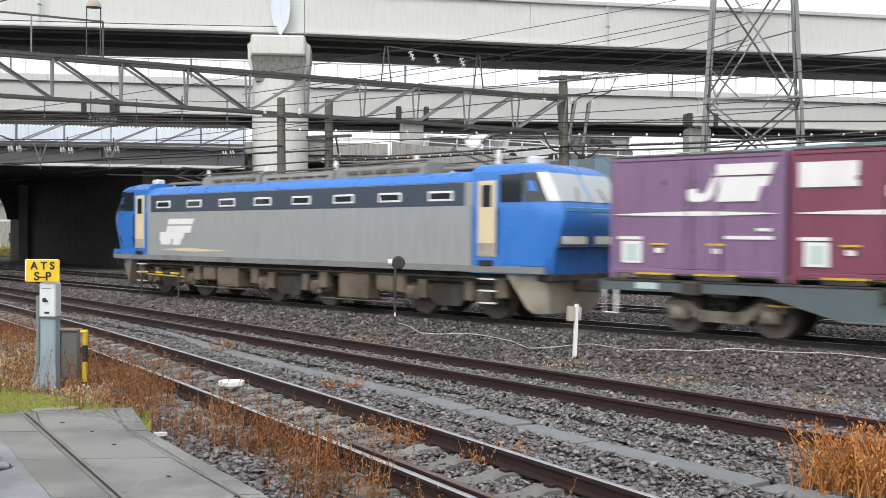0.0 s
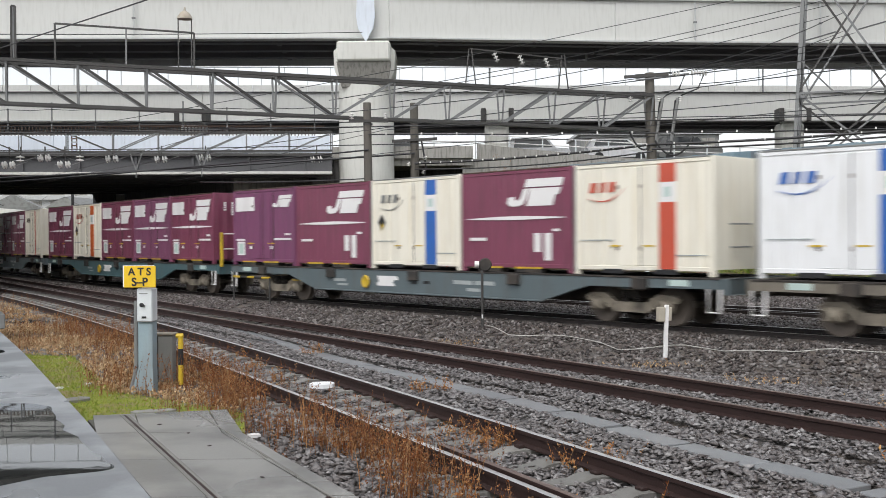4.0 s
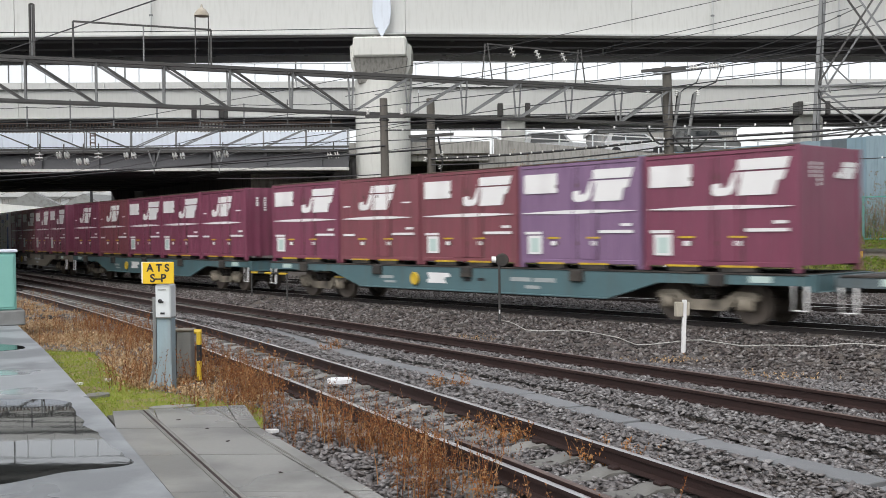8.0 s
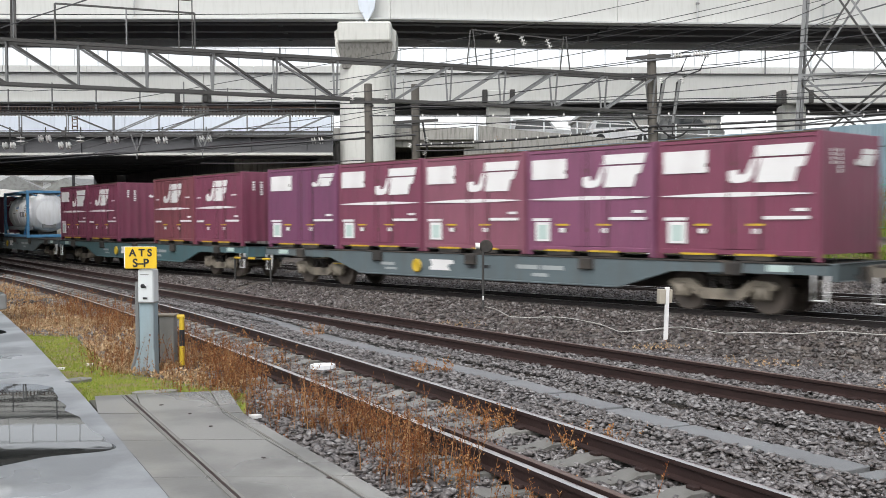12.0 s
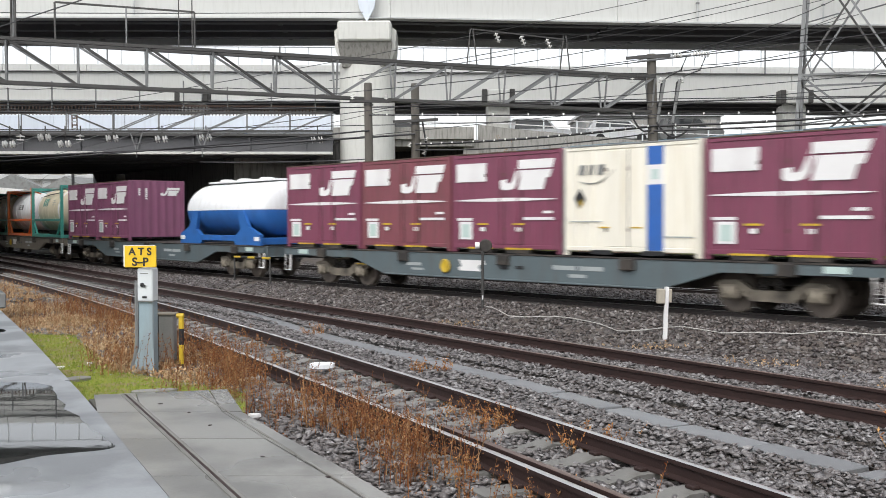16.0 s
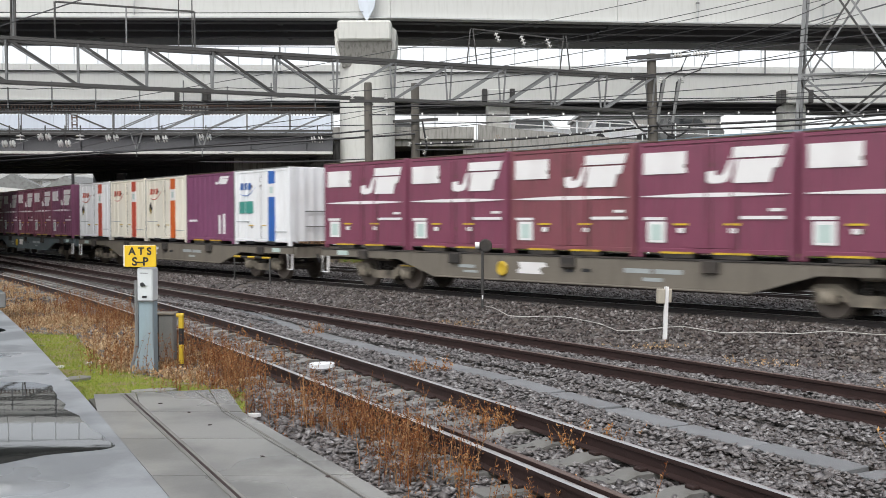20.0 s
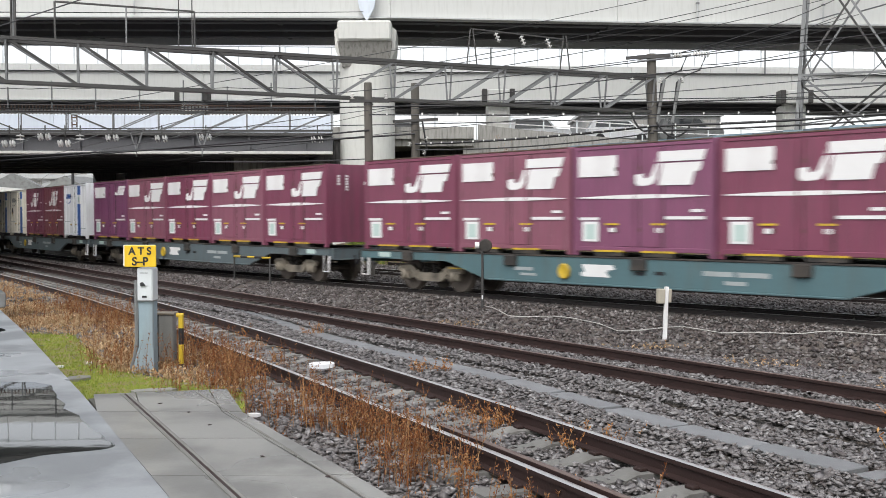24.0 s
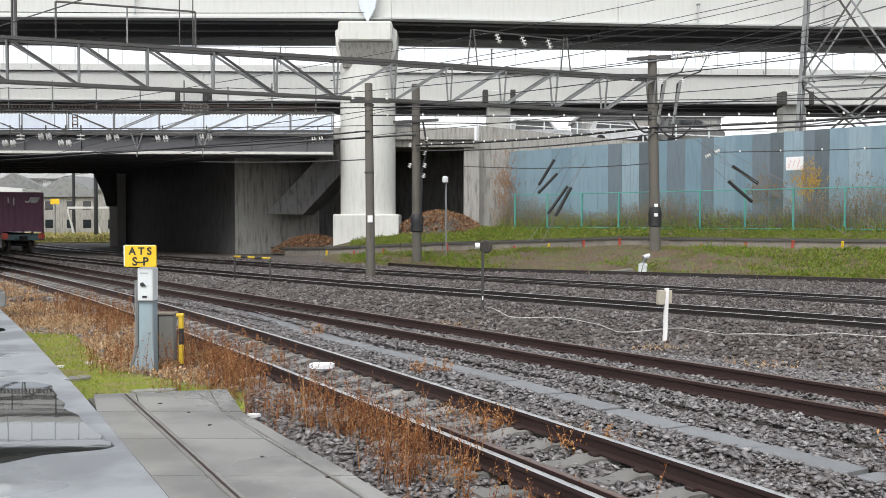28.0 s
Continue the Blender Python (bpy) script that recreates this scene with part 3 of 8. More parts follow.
g = thing("viaduct_parapet", "white noise-barrier parapet along the second viaduct", "parapet", kind="structure")
for (x0, y0), (x1, y1) in zip(V2, V2[1:]):
    L, a = math.hypot(x1 - x0, y1 - y0), math.degrees(math.atan2(y1 - y0, x1 - x0))
    m = pose(x0, y0 + 0.55, 0, 0, 0, a)
    n = int(L / 2.0)
    for i in range(n):
        part("parapet_panel", Geo().box(L * i / n + 0.015, L * (i + 1) / n - 0.015, 0, 0.12, 12.67, 13.25, 0.01), M["fascia"], g, m=m)
    for i in range(int(L / 1.7)):
        part("railing_post", Geo().box(1.7 * i, 1.7 * i + 0.07, 0.02, 0.09, 13.25, 14.55), M["boxwhite"], g, m=m)
    part("parapet_rail", Geo().box(0, L, -0.06, 0.16, 14.55, 14.61, 0.01), M["boxwhite"], g, m=m)
    part("ledge", Geo().box(0, L, -0.75, 0.3, 12.65, 12.67 - 0.004, 0), M["soffit"], g, m=m)

# piers of the second viaduct, heads with dark cheeks
for x in (-17.9, 4.05, 26.0):
    rp = thing("rear_pier", "pale concrete pier head under the second viaduct", "pier", pose(x, 74.6 + 0.05 * (x + 32), 0), kind="structure")
    part("column", Geo().box(-0.85, 0.85, -0.9, 0.9, -0.3, 10.25, 0.15), M["concrete"], rp)
    part("pier_head", Geo().box(-0.8, 0.8, -1.5, -0.2, 10.25, 11.2, 0.06), M["fascia"], rp)
    for sx in (-1, 1):
        part("cheek", Geo().box(sx * 1.0 - 0.18, sx * 1.0 + 0.18, -1.45, -0.2, 10.3, 11.25, 0.03), M["darksteel"], rp)
for x, y, z0, z1 in ((-24.5, 75.1, 12.6, 15.2), (-12.0, 75.8, 12.6, 15.0), (3.6, 76.6, 12.6, 15.4), (24.3, 77.4, 12.6, 15.6), (-33.0, 74.8, 12.6, 15.0)):
    vl = thing("viaduct_lamp", "slim grey lamp post on the second viaduct", "lamp post", pose(x, y, 0), group="viaduct lamps")
    part("shaft", Geo().tube([(0, 0.9, z0), (0, 0.9, z1)], 0.06, 8), M["steel"], vl)
    part("head", Geo().box(-0.45, 0.35, 0.7, 1.05, z1, z1 + 0.14, 0.03), M["steel"], vl)
for x in (-17.0, 14.6, 22.0):
    dp = thing("drain_pipe", "thin drain pipe on the viaduct girder", "pipe", pose(x, float(np.interp(x, [q[0] for q in V1], [q[1] for q in V1])), 0), group="drain pipes")
    part("pipe", Geo().tube([(0, -0.30, 13.15), (0, -0.30, 15.3)], 0.05, 8), M["fascia2"], dp)
    part("clamp", Geo().box(-0.10, 0.10, -0.36, -0.24, 14.1, 14.2, 0.01), M["steel"], dp)
jc = thing("joint_cover", "pale pointed steel cover over the girder joint", "joint cover", pose(PIER_X + 0.1, 57.55, 0), kind="structure")
part("cover", Geo().prism([(0, 12.75), (0.42, 13.5), (0.52, 14.2), (0.46, 15.3), (-0.46, 15.3), (-0.52, 14.2), (-0.42, 13.5)], -0.22, -0.02), M["parapet"], jc)
cp = thing("cable_rack", "row of thin posts with cables on the road bridge", "cable rack")
for i in range(14):
    x = -38.0 + 2.55 * i
    part("rack_post", Geo().box(x - 0.035, x + 0.035, 60.3, 60.37, 6.5, 9.75 + 0.2 * math.sin(i * 2.3), 0.008), M["steel"], cp)
for z, r_ in ((9.5, 0.02), (8.72, 0.035), (8.35, 0.03)):
    part("rack_cable", Geo().tube([(-38.0 + 2.55 * i / 2, 60.28, z - (0.06 if i % 2 else 0.0)) for i in range(27)], r_, 5), M["wire"], cp)

# pier of the upper viaduct
pier = thing("viaduct_pier", "round white concrete viaduct pier with a wide capital", "pier", pose(PIER_X, PIER_Y, 0), kind="structure")
part("column", Geo().lathe([(1.56, 2.0), (1.56, 10.6)], 40), M["concrete"], pier)
part("plinth", Geo().box(-1.82, 1.82, -1.82, 1.82, -0.6, 2.15, 0.06), M["concrete"], pier)
rings = []
for z, w, d in ((10.3, 1.28, 1.3), (11.6, 1.5, 1.9)):
    rings.append([(-w, -d, z), (w, -d, z), (w, d, z), (-w, d, z)])
part("flared_head", Geo().rings(rings), M["old_concrete"], pier)
part("capital", Geo().box(-1.47, 1.47, -2.1, 2.1, 11.62, 12.72, 0.10), M["concrete"], pier)
for sx in (-1, 1):
    part("bracket", Geo().prism([(sx * 1.47, 12.5), (sx * 1.72, 12.3), (sx * 1.66, 11.2), (sx * 1.3, 10.4), (sx * 1.3, 11.6)], -1.3, 1.3), M["concrete"], pier)
part("bearing", Geo().box(-0.5, 0.5, -0.7, 0.7, 12.72, 12.99, 0.01), M["darksteel"], pier)

# near road bridge over the tracks
bridge = thing("road_bridge", "dark steel road bridge with pale blue parapet panels", "bridge", kind="structure")
BX0, BX1 = -70.0, -6.1
def bridge_y(x):
    return 56.0 + (x + 23.9) * 2.0 / 17.7 * 0.6 + 0.2
ba = math.degrees(math.atan2(bridge_y(-6) - bridge_y(-24), 18))
bm_ = pose(BX1, bridge_y(BX1), 0, 0, 0, ba)
n = 34
for i in range(n):
    part("parapet_panel", Geo().box(-64 * (i + 1) / n + 0.01, -64 * i / n - 0.01, 0.0, 0.08, 6.62, 7.58, 0.008), M["parapet"], bridge, m=bm_)
part("deck_edge", Geo().box(-64, 0, -0.12, 0.4, 6.45, 6.60, 0.01), M["darksteel"], bridge, m=bm_)
# edge girder, slab and inner girders are coloured dark for the shade below
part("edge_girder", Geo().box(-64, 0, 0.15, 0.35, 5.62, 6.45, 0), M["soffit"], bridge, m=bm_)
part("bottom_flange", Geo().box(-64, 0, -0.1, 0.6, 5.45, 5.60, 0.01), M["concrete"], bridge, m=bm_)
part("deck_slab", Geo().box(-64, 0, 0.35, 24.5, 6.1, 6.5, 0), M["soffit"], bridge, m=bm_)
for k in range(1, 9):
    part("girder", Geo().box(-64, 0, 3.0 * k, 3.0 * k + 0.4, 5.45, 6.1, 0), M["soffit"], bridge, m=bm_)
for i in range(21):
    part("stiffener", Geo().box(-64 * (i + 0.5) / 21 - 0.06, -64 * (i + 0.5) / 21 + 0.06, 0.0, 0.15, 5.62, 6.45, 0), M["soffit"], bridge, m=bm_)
part("far_parapet", Geo().box(-64, 0, 24.3, 24.5, 6.5, 7.5, 0), M["fascia2"], bridge, m=bm_)
# rusty railing along the footway behind the parapet
IRON = Geo().box(-0.03, 0.03, -0.03, 0.03, 7.1, 8.62, 0).mesh("railing_bar", M["rust"])
walkrail = thing("footway_railing", "rusty iron railing behind the bridge parapet", "railing", kind="structure")
for i in range(170):
    part("railing_bar", IRON, None, walkrail, m=bm_ @ pose(-36.0 + i * 0.205, 5.0, 0))
for h in (7.3, 7.95, 8.6):
    part("handrail", Geo().box(-36.2, -0.6, 4.97, 5.03, h, h + 0.08), M["rust"], walkrail, m=bm_)
# bridge span beyond the pier
part("side_span", Geo().box(-6.0, 4.6, 1.4, 14, 6.45, 7.15, 0.02), M["old_concrete"], bridge, m=pose(BX1 + 3.3, bridge_y(BX1) + 0.8, 0))
part("side_beam", Geo().box(-6.0, 4.6, 1.7, 2.2, 6.05, 6.45, 0.02), M["old_concrete"], bridge, m=pose(BX1 + 3.3, bridge_y(BX1) + 0.8, 0))

# abutment wall of the underpass: from the far end to the near corner
def wall(name, pts, z0, z1, thick, material, label, category="wall"):
    g = Geo()
    for (x0, y0), (x1, y1) in zip(pts, pts[1:]):
        d = Vector((x1 - x0, y1 - y0)).normalized()
        n = Vector((-d.y, d.x)) * thick
        q = [(x0, y0), (x1, y1), (x1 + n.x, y1 + n.y), (x0 + n.x, y0 + n.y)]
        g.prism(q, z0, z1, "z")
    return solid(name, g, material, label, category, kind="structure", smooth=0)
# added wall outside the view that blocks light from the left
wall("wall_underpass_far_side", [LINE3.at(s, 8.0)[:2] for s in (18, 24, 30, 38, 46, 54, 64)], -0.4, 9.0, 1.0, M["shade_concrete"], "unseen dark wall added to keep light out of the underpass")
# walls and haunches under the spans have their shade in the colour
wall("wall_underpass", [(-12.4, 61.6), (-25.2, 81.6)], -0.4, 6.1, -1.2, M["shade_concrete"], "streaked concrete wall inside the underpass, coloured dark for its shade")
wall("wall_abutment", [(-7.6, 63.5), (-12.4, 61.6)], -0.4, 6.1, -1.2, M["old_concrete"], "stained grey concrete abutment wall")
wall("wall_pier_far", [(-25.3, 80.4), (-26.1, 80.95)], -0.3, 5.45, -1.0, M["concrete"], "pale concrete end of the underpass wall")
solid("haunch", Geo().prism([(-26.1, 2.9), (-26.35, 3.9), (-27.1, 5.44), (-25.35, 5.44), (-25.35, 2.9)], 80.2, 81.2), M["shade_concrete"], "flared concrete haunch at the underpass end, coloured dark for shade", "haunch", kind="structure", smooth=0)
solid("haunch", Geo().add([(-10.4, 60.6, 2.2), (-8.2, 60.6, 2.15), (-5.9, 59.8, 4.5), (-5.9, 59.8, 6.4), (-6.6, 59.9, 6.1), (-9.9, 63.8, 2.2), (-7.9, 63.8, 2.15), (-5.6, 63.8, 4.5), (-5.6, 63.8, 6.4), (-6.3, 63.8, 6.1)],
      [(0, 1, 2, 3, 4), (9, 8, 7, 6, 5), (0, 5, 6, 1), (1, 6, 7, 2), (2, 7, 8, 3), (3, 8, 9, 4), (4, 9, 5, 0)]), M["shade_concrete"], "sloping concrete haunch under the bridge end, coloured dark for shade", "haunch", kind="structure", smooth=0)
wall("wall_behind_pier", [(-3.4, 67.0), (-8.4, 64.2)], -0.4, 6.5, -0.6, M["shade_concrete"], "concrete wall behind the pier, coloured dark for shade")
wall("wall_side_bay", [(1.4, 66.0), (-6.5, 70.5)], -0.4, 6.5, -0.6, M["shade_concrete"], "concrete wall under the side span, coloured dark for shade")
wall("wall_side_end", [(1.2, 60.2), (2.1, 60.2)], 0.2, 6.45, 1.6, M["old_concrete"], "grey concrete abutment corner")
solid("wall_wing", Geo().prism([(2.1, 0.8), (4.2, 0.8), (4.2, 5.2), (12, 5.0), (30, 4.6), (30, 5.6), (12.5, 6.35), (4.2, 7.15), (2.1, 7.4)], 61.0, 61.8), M["old_concrete"],
      "weathered concrete wing wall sloping down from the bridge", "wall", kind="structure", smooth=0)

# blue noise barrier on the bank
barrier = thing("noise_barrier", "tall noise barrier of blue and grey steel panels", "noise barrier", kind="structure")
B0, B1 = Vector((3.87, 61.0)), Vector((26.2, 39.8))
bl = (B1 - B0).length
bang = math.degrees(math.atan2(B1.y - B0.y, B1.x - B0.x))
PANELS = [(0, 1), (1.27, 1), (3.13, 0), (4.52, 1), (5.67, 1), (6.98, 4), (7.89, 2), (8.95, 3), (9.71, 0), (10.66, 4), (11.7, 0), (12.63, 4), (13.32, 1), (14.49, 0), (15.39, 4),
          (16.32, 3), (16.98, 2), (17.96, 4), (18.5, 3), (19.2, 1), (20.1, 2), (21.1, 1), (22.0, 0), (23.2, 1), (24.4, 4), (25.2, 1), (27.0, 2), (28.6, 1), (30.8, 1)]
for (x0, tone), (x1, _) in zip(PANELS, PANELS[1:]):
    n = max(1, round((x1 - x0) / 0.62))
    for i in range(n):
        a, b = x0 + (x1 - x0) * i / n, x0 + (x1 - x0) * (i + 1) / n
        top = 5.85 + 0.3 * a / bl + rng.uniform(-0.02, 0.02)
        part("barrier_panel", Geo().box(a + 0.002, b - 0.002, rng.uniform(-0.006, 0.006), 0.14, 1.0, top, 0.004), M["barrier%d" % tone], barrier, m=pose(B0.x, B0.y, 0, 0, 0, bang))

# green fence in front of it
fence = thing("green_fence", "green wire fence with steel posts", "fence", kind="structure")
F = [(2.6, 59.4), (4.0, 58.0), (9.24, 52.7), (18.62, 43.5), (27, 35.3)]
fd = [0]
for p, q in zip(F, F[1:]):
    fd.append(fd[-1] + math.hypot(q[0] - p[0], q[1] - p[1]))
def fence_at(d):
    return float(np.interp(d, fd, [p[0] for p in F])), float(np.interp(d, fd, [p[1] for p in F]))
for d in np.arange(2.0, fd[-1], 2.35):
    x, y = fence_at(d)
    z = float(ground_z(x, y))
    part("fence_post", Geo().box(-0.04, 0.04, -0.04, 0.04, -0.1, 1.95, 0.008), M["fence"], fence, m=pose(x, y, z, 0, rng.uniform(-1, 1), 45))
    x2, y2 = fence_at(min(d + 2.35, fd[-1]))
    for h in (1.9, 0.1):
        part("fence_rail", Geo().tube([(x, y, z + h), (x2, y2, float(ground_z(x2, y2)) + h)], 0.028), M["fence"], fence)
    g = Geo()
    for k in range(1, 16):
        u = k / 16
        g.bar((x + (x2 - x) * u, y + (y2 - y) * u, z + 0.1), (x + (x2 - x) * u, y + (y2 - y) * u, z + 1.9), 0.0035)
    for k in range(1, 12):
        g.bar((x, y, z + 0.1 + k * 0.15), (x2, y2, z + 0.1 + k * 0.15), 0.0035)
    part("fence_mesh", g, M["fence"], fence, smooth=0)

# concrete kerb wall with red stakes
kerb = thing("retaining_kerb", "low dark concrete retaining kerb along the bank", "kerb", kind="structure")
kx, kyv = KERB
for x0 in np.arange(-10.0, 30, 2.0):
    ends = []
    for x in (x0 + 0.01, x0 + 1.99):
        ends.append((x, float(np.interp(x, kx, kyv)), -0.21 + float(kerb_rise(x))))
    p, q = (Vector(v) for v in ends)
    part("kerb_block", Geo().bar(p + Vector((0, 0, 0.10)), q + Vector((0, 0, 0.10)), 0.22, 0.48), M["kerbface"], kerb)
    part("coping", Geo().bar(p + Vector((0, -0.03, 0.40)), q + Vector((0, -0.03, 0.40)), 0.32, 0.12), M["kerb"], kerb)

# dark timber edging at the bank's foot
edging = thing("bank_edging", "dark low timber edging at the bank's foot", "edging", kind="structure")
for x0 in np.arange(-2.4, 26, 1.6):
    y0, y1 = (float(np.interp(x, *TOE)) - 0.15 for x in (x0, x0 + 1.6))
    part("edging_board", Geo().bar((x0 + 0.01, y0, -0.15), (x0 + 1.59, y1, -0.15), 0.09, 0.20), M["rail_black"], edging)

# unseen walls added beside and behind the camera close the place, limiting light
wall("wall_station_side", [(-31, -22), (-31, 36)], -0.4, 5.0, 0.6, M["old_concrete"], "unseen plain concrete wall added beside the platform to limit light")
wall("wall_station_rear", [(-31, -22), (40, -22)], -0.4, 6.0, -0.6, M["old_concrete"], "unseen plain concrete wall added behind the platform to limit light")

# ---------------------------------------------------------------- the freight train
MOVERS = []          # (thing, metres behind the train's mark, pose on its vehicle)
DECK = 1.10
MAROON_SAYS = {"maroon": "maroon", "maroon_faded": "faded pinkish maroon", "maroon_brown": "brownish maroon", "maroon_purple": "purplish maroon"}
LEN, HALF_W, TALL, PITCH = 3.715, 1.225, 2.5, 3.80
WAGON_BACK = [0.0, 20.416, 40.721, 60.515, 80.838, 101.516, 121.294, 141.073, 161.634, 181.639, 201.643, 222.059, 242.447, 262.458, 283.220, 303.380, 323.274, 344.027]
MID = (4 * PITCH + LEN) / 2

def side(geo, u0, u1, v0, v1, proud=0.004, length=LEN, tall=TALL, half=HALF_W, skew=0.0, thick=0.01):
    """A plate on the camera's side of a box: u from its front end, v from its top, both 0 to 1; skew leans it."""
    x0, x1 = length / 2 - u0 * length, length / 2 - u1 * length
    z0, z1 = tall * (1 - v0), tall * (1 - v1)
    y = half + proud
    k = skew * (z0 - z1)
    p = [(x0 - k, z0), (x1 - k, z0), (x1, z1), (x0, z1)]
    return geo.prism(p, y - thick, y)

def end(geo, u0, u1, v0, v1, proud=0.004, length=LEN, tall=TALL, half=HALF_W, skew=0.0):
    """A plate on the rear end: u from the camera's side."""
    y0, y1 = half - u0 * 2 * half, half - u1 * 2 * half
    z0, z1 = tall * (1 - v0), tall * (1 - v1)
    k = skew * (z0 - z1)
    x = -length / 2 - proud
    return geo.prism([(y0 - k, z0), (y1 - k, z0), (y1, z1), (y0, z1)], x, x + 0.01, "x")

MARK = [[(0.36, 0.0), (1.0, 0.0), (0.955, 0.30), (0.315, 0.30)],
        [(0.415, 0.35), (0.95, 0.35), (0.91, 0.60), (0.85, 0.62), (0.80, 1.0), (0.35, 1.0)],
        [(0.305, 0.35), (0.40, 0.35), (0.335, 0.76), (0.27, 0.95), (0.17, 1.0), (0.06, 0.99), (0.0, 0.88), (0.02, 0.66), (0.13, 0.63), (0.14, 0.76), (0.19, 0.78), (0.24, 0.70)]]
def logo(u, v, w, h, on_end=False, proud=0.004):
    """The operator's mark as plain white shapes: a hooked piece and a leaning block, under a thin slit."""
    g = Geo()
    for shape in MARK:
        if on_end:
            g.prism([(HALF_W - (u + w * a) * 2 * HALF_W, TALL * (1 - v - h * b)) for a, b in shape], -LEN / 2 - proud, -LEN / 2 - proud + 0.01, "x")
        else:
            g.prism([(LEN / 2 - (u + w * a) * LEN, TALL * (1 - v - h * b)) for a, b in shape], HALF_W + proud - 0.01, HALF_W + proud)
    return g

def stripe(u0, u1, v, thick):
    """A thin white streak that swells in its middle."""
    g = Geo()
    n = 8
    x = [LEN / 2 - (u0 + (u1 - u0) * i / n) * LEN for i in range(n + 1)]
    z = TALL * (1 - v)
    hgt = [TALL * thick * (0.15 + 0.85 * math.sin(math.pi * i / n)) for i in range(n + 1)]
    poly = [(x[i], z + hgt[i] * 0.6) for i in range(n + 1)] + [(x[i], z - hgt[i] * 0.4) for i in range(n, -1, -1)]
    return g.prism(poly, HALF_W - 0.006, HALF_W + 0.004)

def container_shell(t, paint, doors=True, roof=None, ribs=7):
    """Body, posts, rails, side doors with locking bars, end ribs, feet and roof of a 12-foot container."""
    L2, W, H = LEN / 2, HALF_W, TALL
    plan = [(L2 - 0.03, -W + 0.02), (-L2 + 0.03, -W + 0.02)]
    for i in range(ribs):
        y = -W + 0.2 + (2 * W - 0.4) * i / (ribs - 1)
        plan += [(-L2 + 0.026, y - 0.085), (-L2 + 0.010, y - 0.05), (-L2 + 0.010, y + 0.05), (-L2 + 0.026, y + 0.085)]
    plan.append((-L2 + 0.03, W - 0.022))
    for x in ((-1.32, -0.95, 0.98, 1.35) if doors else np.arange(-1.6, 1.61, 0.4)):
        k = 0.02 if doors else 0.07
        plan += [(x - k - 0.015, W - 0.022), (x - k, W - 0.008), (x + k, W - 0.008), (x + k + 0.015, W - 0.022)]
    plan.append((L2 - 0.03, W - 0.022))
    part("body", Geo().prism(plan, 0.15, H - 0.02, "z"), M[paint], t)
    for sx in (-1, 1):
        for sy in (-1, 1):
            x, y = sx * (L2 - 0.06), sy * (W - 0.06)
            part("corner_post", Geo().box(x - 0.06, x + 0.06, y - 0.06, y + 0.06, 0.0, H, 0.012), M[paint], t)
    for sy in (-1, 1):
        part("top_rail", Geo().box(-L2 + 0.12, L2 - 0.12, sy * (W - 0.04) - 0.04, sy * (W - 0.04) + 0.04, H - 0.11, H - 0.03, 0.012), M[paint], t)
        part("roof_edge", Geo().box(-L2 + 0.06, L2 - 0.06, sy * (W - 0.04) - 0.04, sy * (W - 0.04) + 0.045, H - 0.028, H + 0.004, 0.006), M["rust" if paint[:2] in ("ma", "pu", "vi") else "roofgrey"], t)
        part("bottom_rail", Geo().box(-L2 + 0.12, L2 - 0.12, sy * (W - 0.04) - 0.04, sy * (W - 0.04) + 0.038, 0.11, 0.21, 0.012), M[paint], t)
    if doors:
        for x0, x1 in ((0.01, 0.62), (-0.60, -0.01)):
            d = part("door", Geo().box(x0, x1, W - 0.03, W - 0.006, 0.215, H - 0.13, 0.012), M[paint], t)
            part("door_seal", Geo().box(x0 - 0.022, x0 - 0.004, W - 0.03, W - 0.004, 0.215, H - 0.13), M["under"], d, "dark rubber seal")
            for z in (0.55, H - 0.6):
                part("hinge", Geo().box(x1 - 0.03, x1 + 0.03, W - 0.01, W + 0.008, z, z + 0.08), M["rust"], d)
            part("locking_bar", Geo().tube([(x0 + 0.12, W + 0.012, 0.2), (x0 + 0.12, W + 0.012, H - 0.14)], 0.016), M[paint], d)
    part("roof", Geo().box(-L2 + 0.1, L2 - 0.1, -W + 0.1, W - 0.1, H - 0.03, H + 0.006, 0.01), M[roof or paint], t)

def fork_pockets(t):
    for u0, u1 in ((0.17, 0.38), (0.52, 0.74)):
        # solid block, its dark colour stands for the shade in the pocket
        part("fork_pocket", side(Geo(), u0, u1, 0.962, 0.998, proud=0.0, thick=0.25), M["under"], t, "fork pocket coloured dark for its hollow's shade")
        part("pocket_lip", side(Geo(), u0 - 0.005, u1 + 0.005, 0.945, 0.962, proud=0.012, thick=0.05), M["yellow"], t, "yellow pocket lip")

def bars(t, *rects, tone="mark"):
    """Lettering too small to read, as plain bars."""
    for r in rects:
        part("lettering_bar", side(Geo(), *r), M[tone], t)

def small_marks(t, label_plate=True):
    bars(t, (0.68, 0.94, 0.645, 0.672), (0.85, 0.93, 0.585, 0.61), (0.05, 0.2, 0.652, 0.678))
    for u in (0.25, 0.58):
        part("latch", side(Geo(), u, u + 0.10, 0.705, 0.722), M["yellow"], t)
        part("tag", side(Geo(), u + 0.03, u + 0.075, 0.745, 0.785), M["mark"], t)
    if label_plate:
        p = part("placard", side(Geo(), 0.075, 0.20, 0.69, 0.87), M["mark"], t, "white placard")
        part("placard_print", side(Geo(), 0.10, 0.175, 0.715, 0.85, proud=0.008), M["mint"], p)

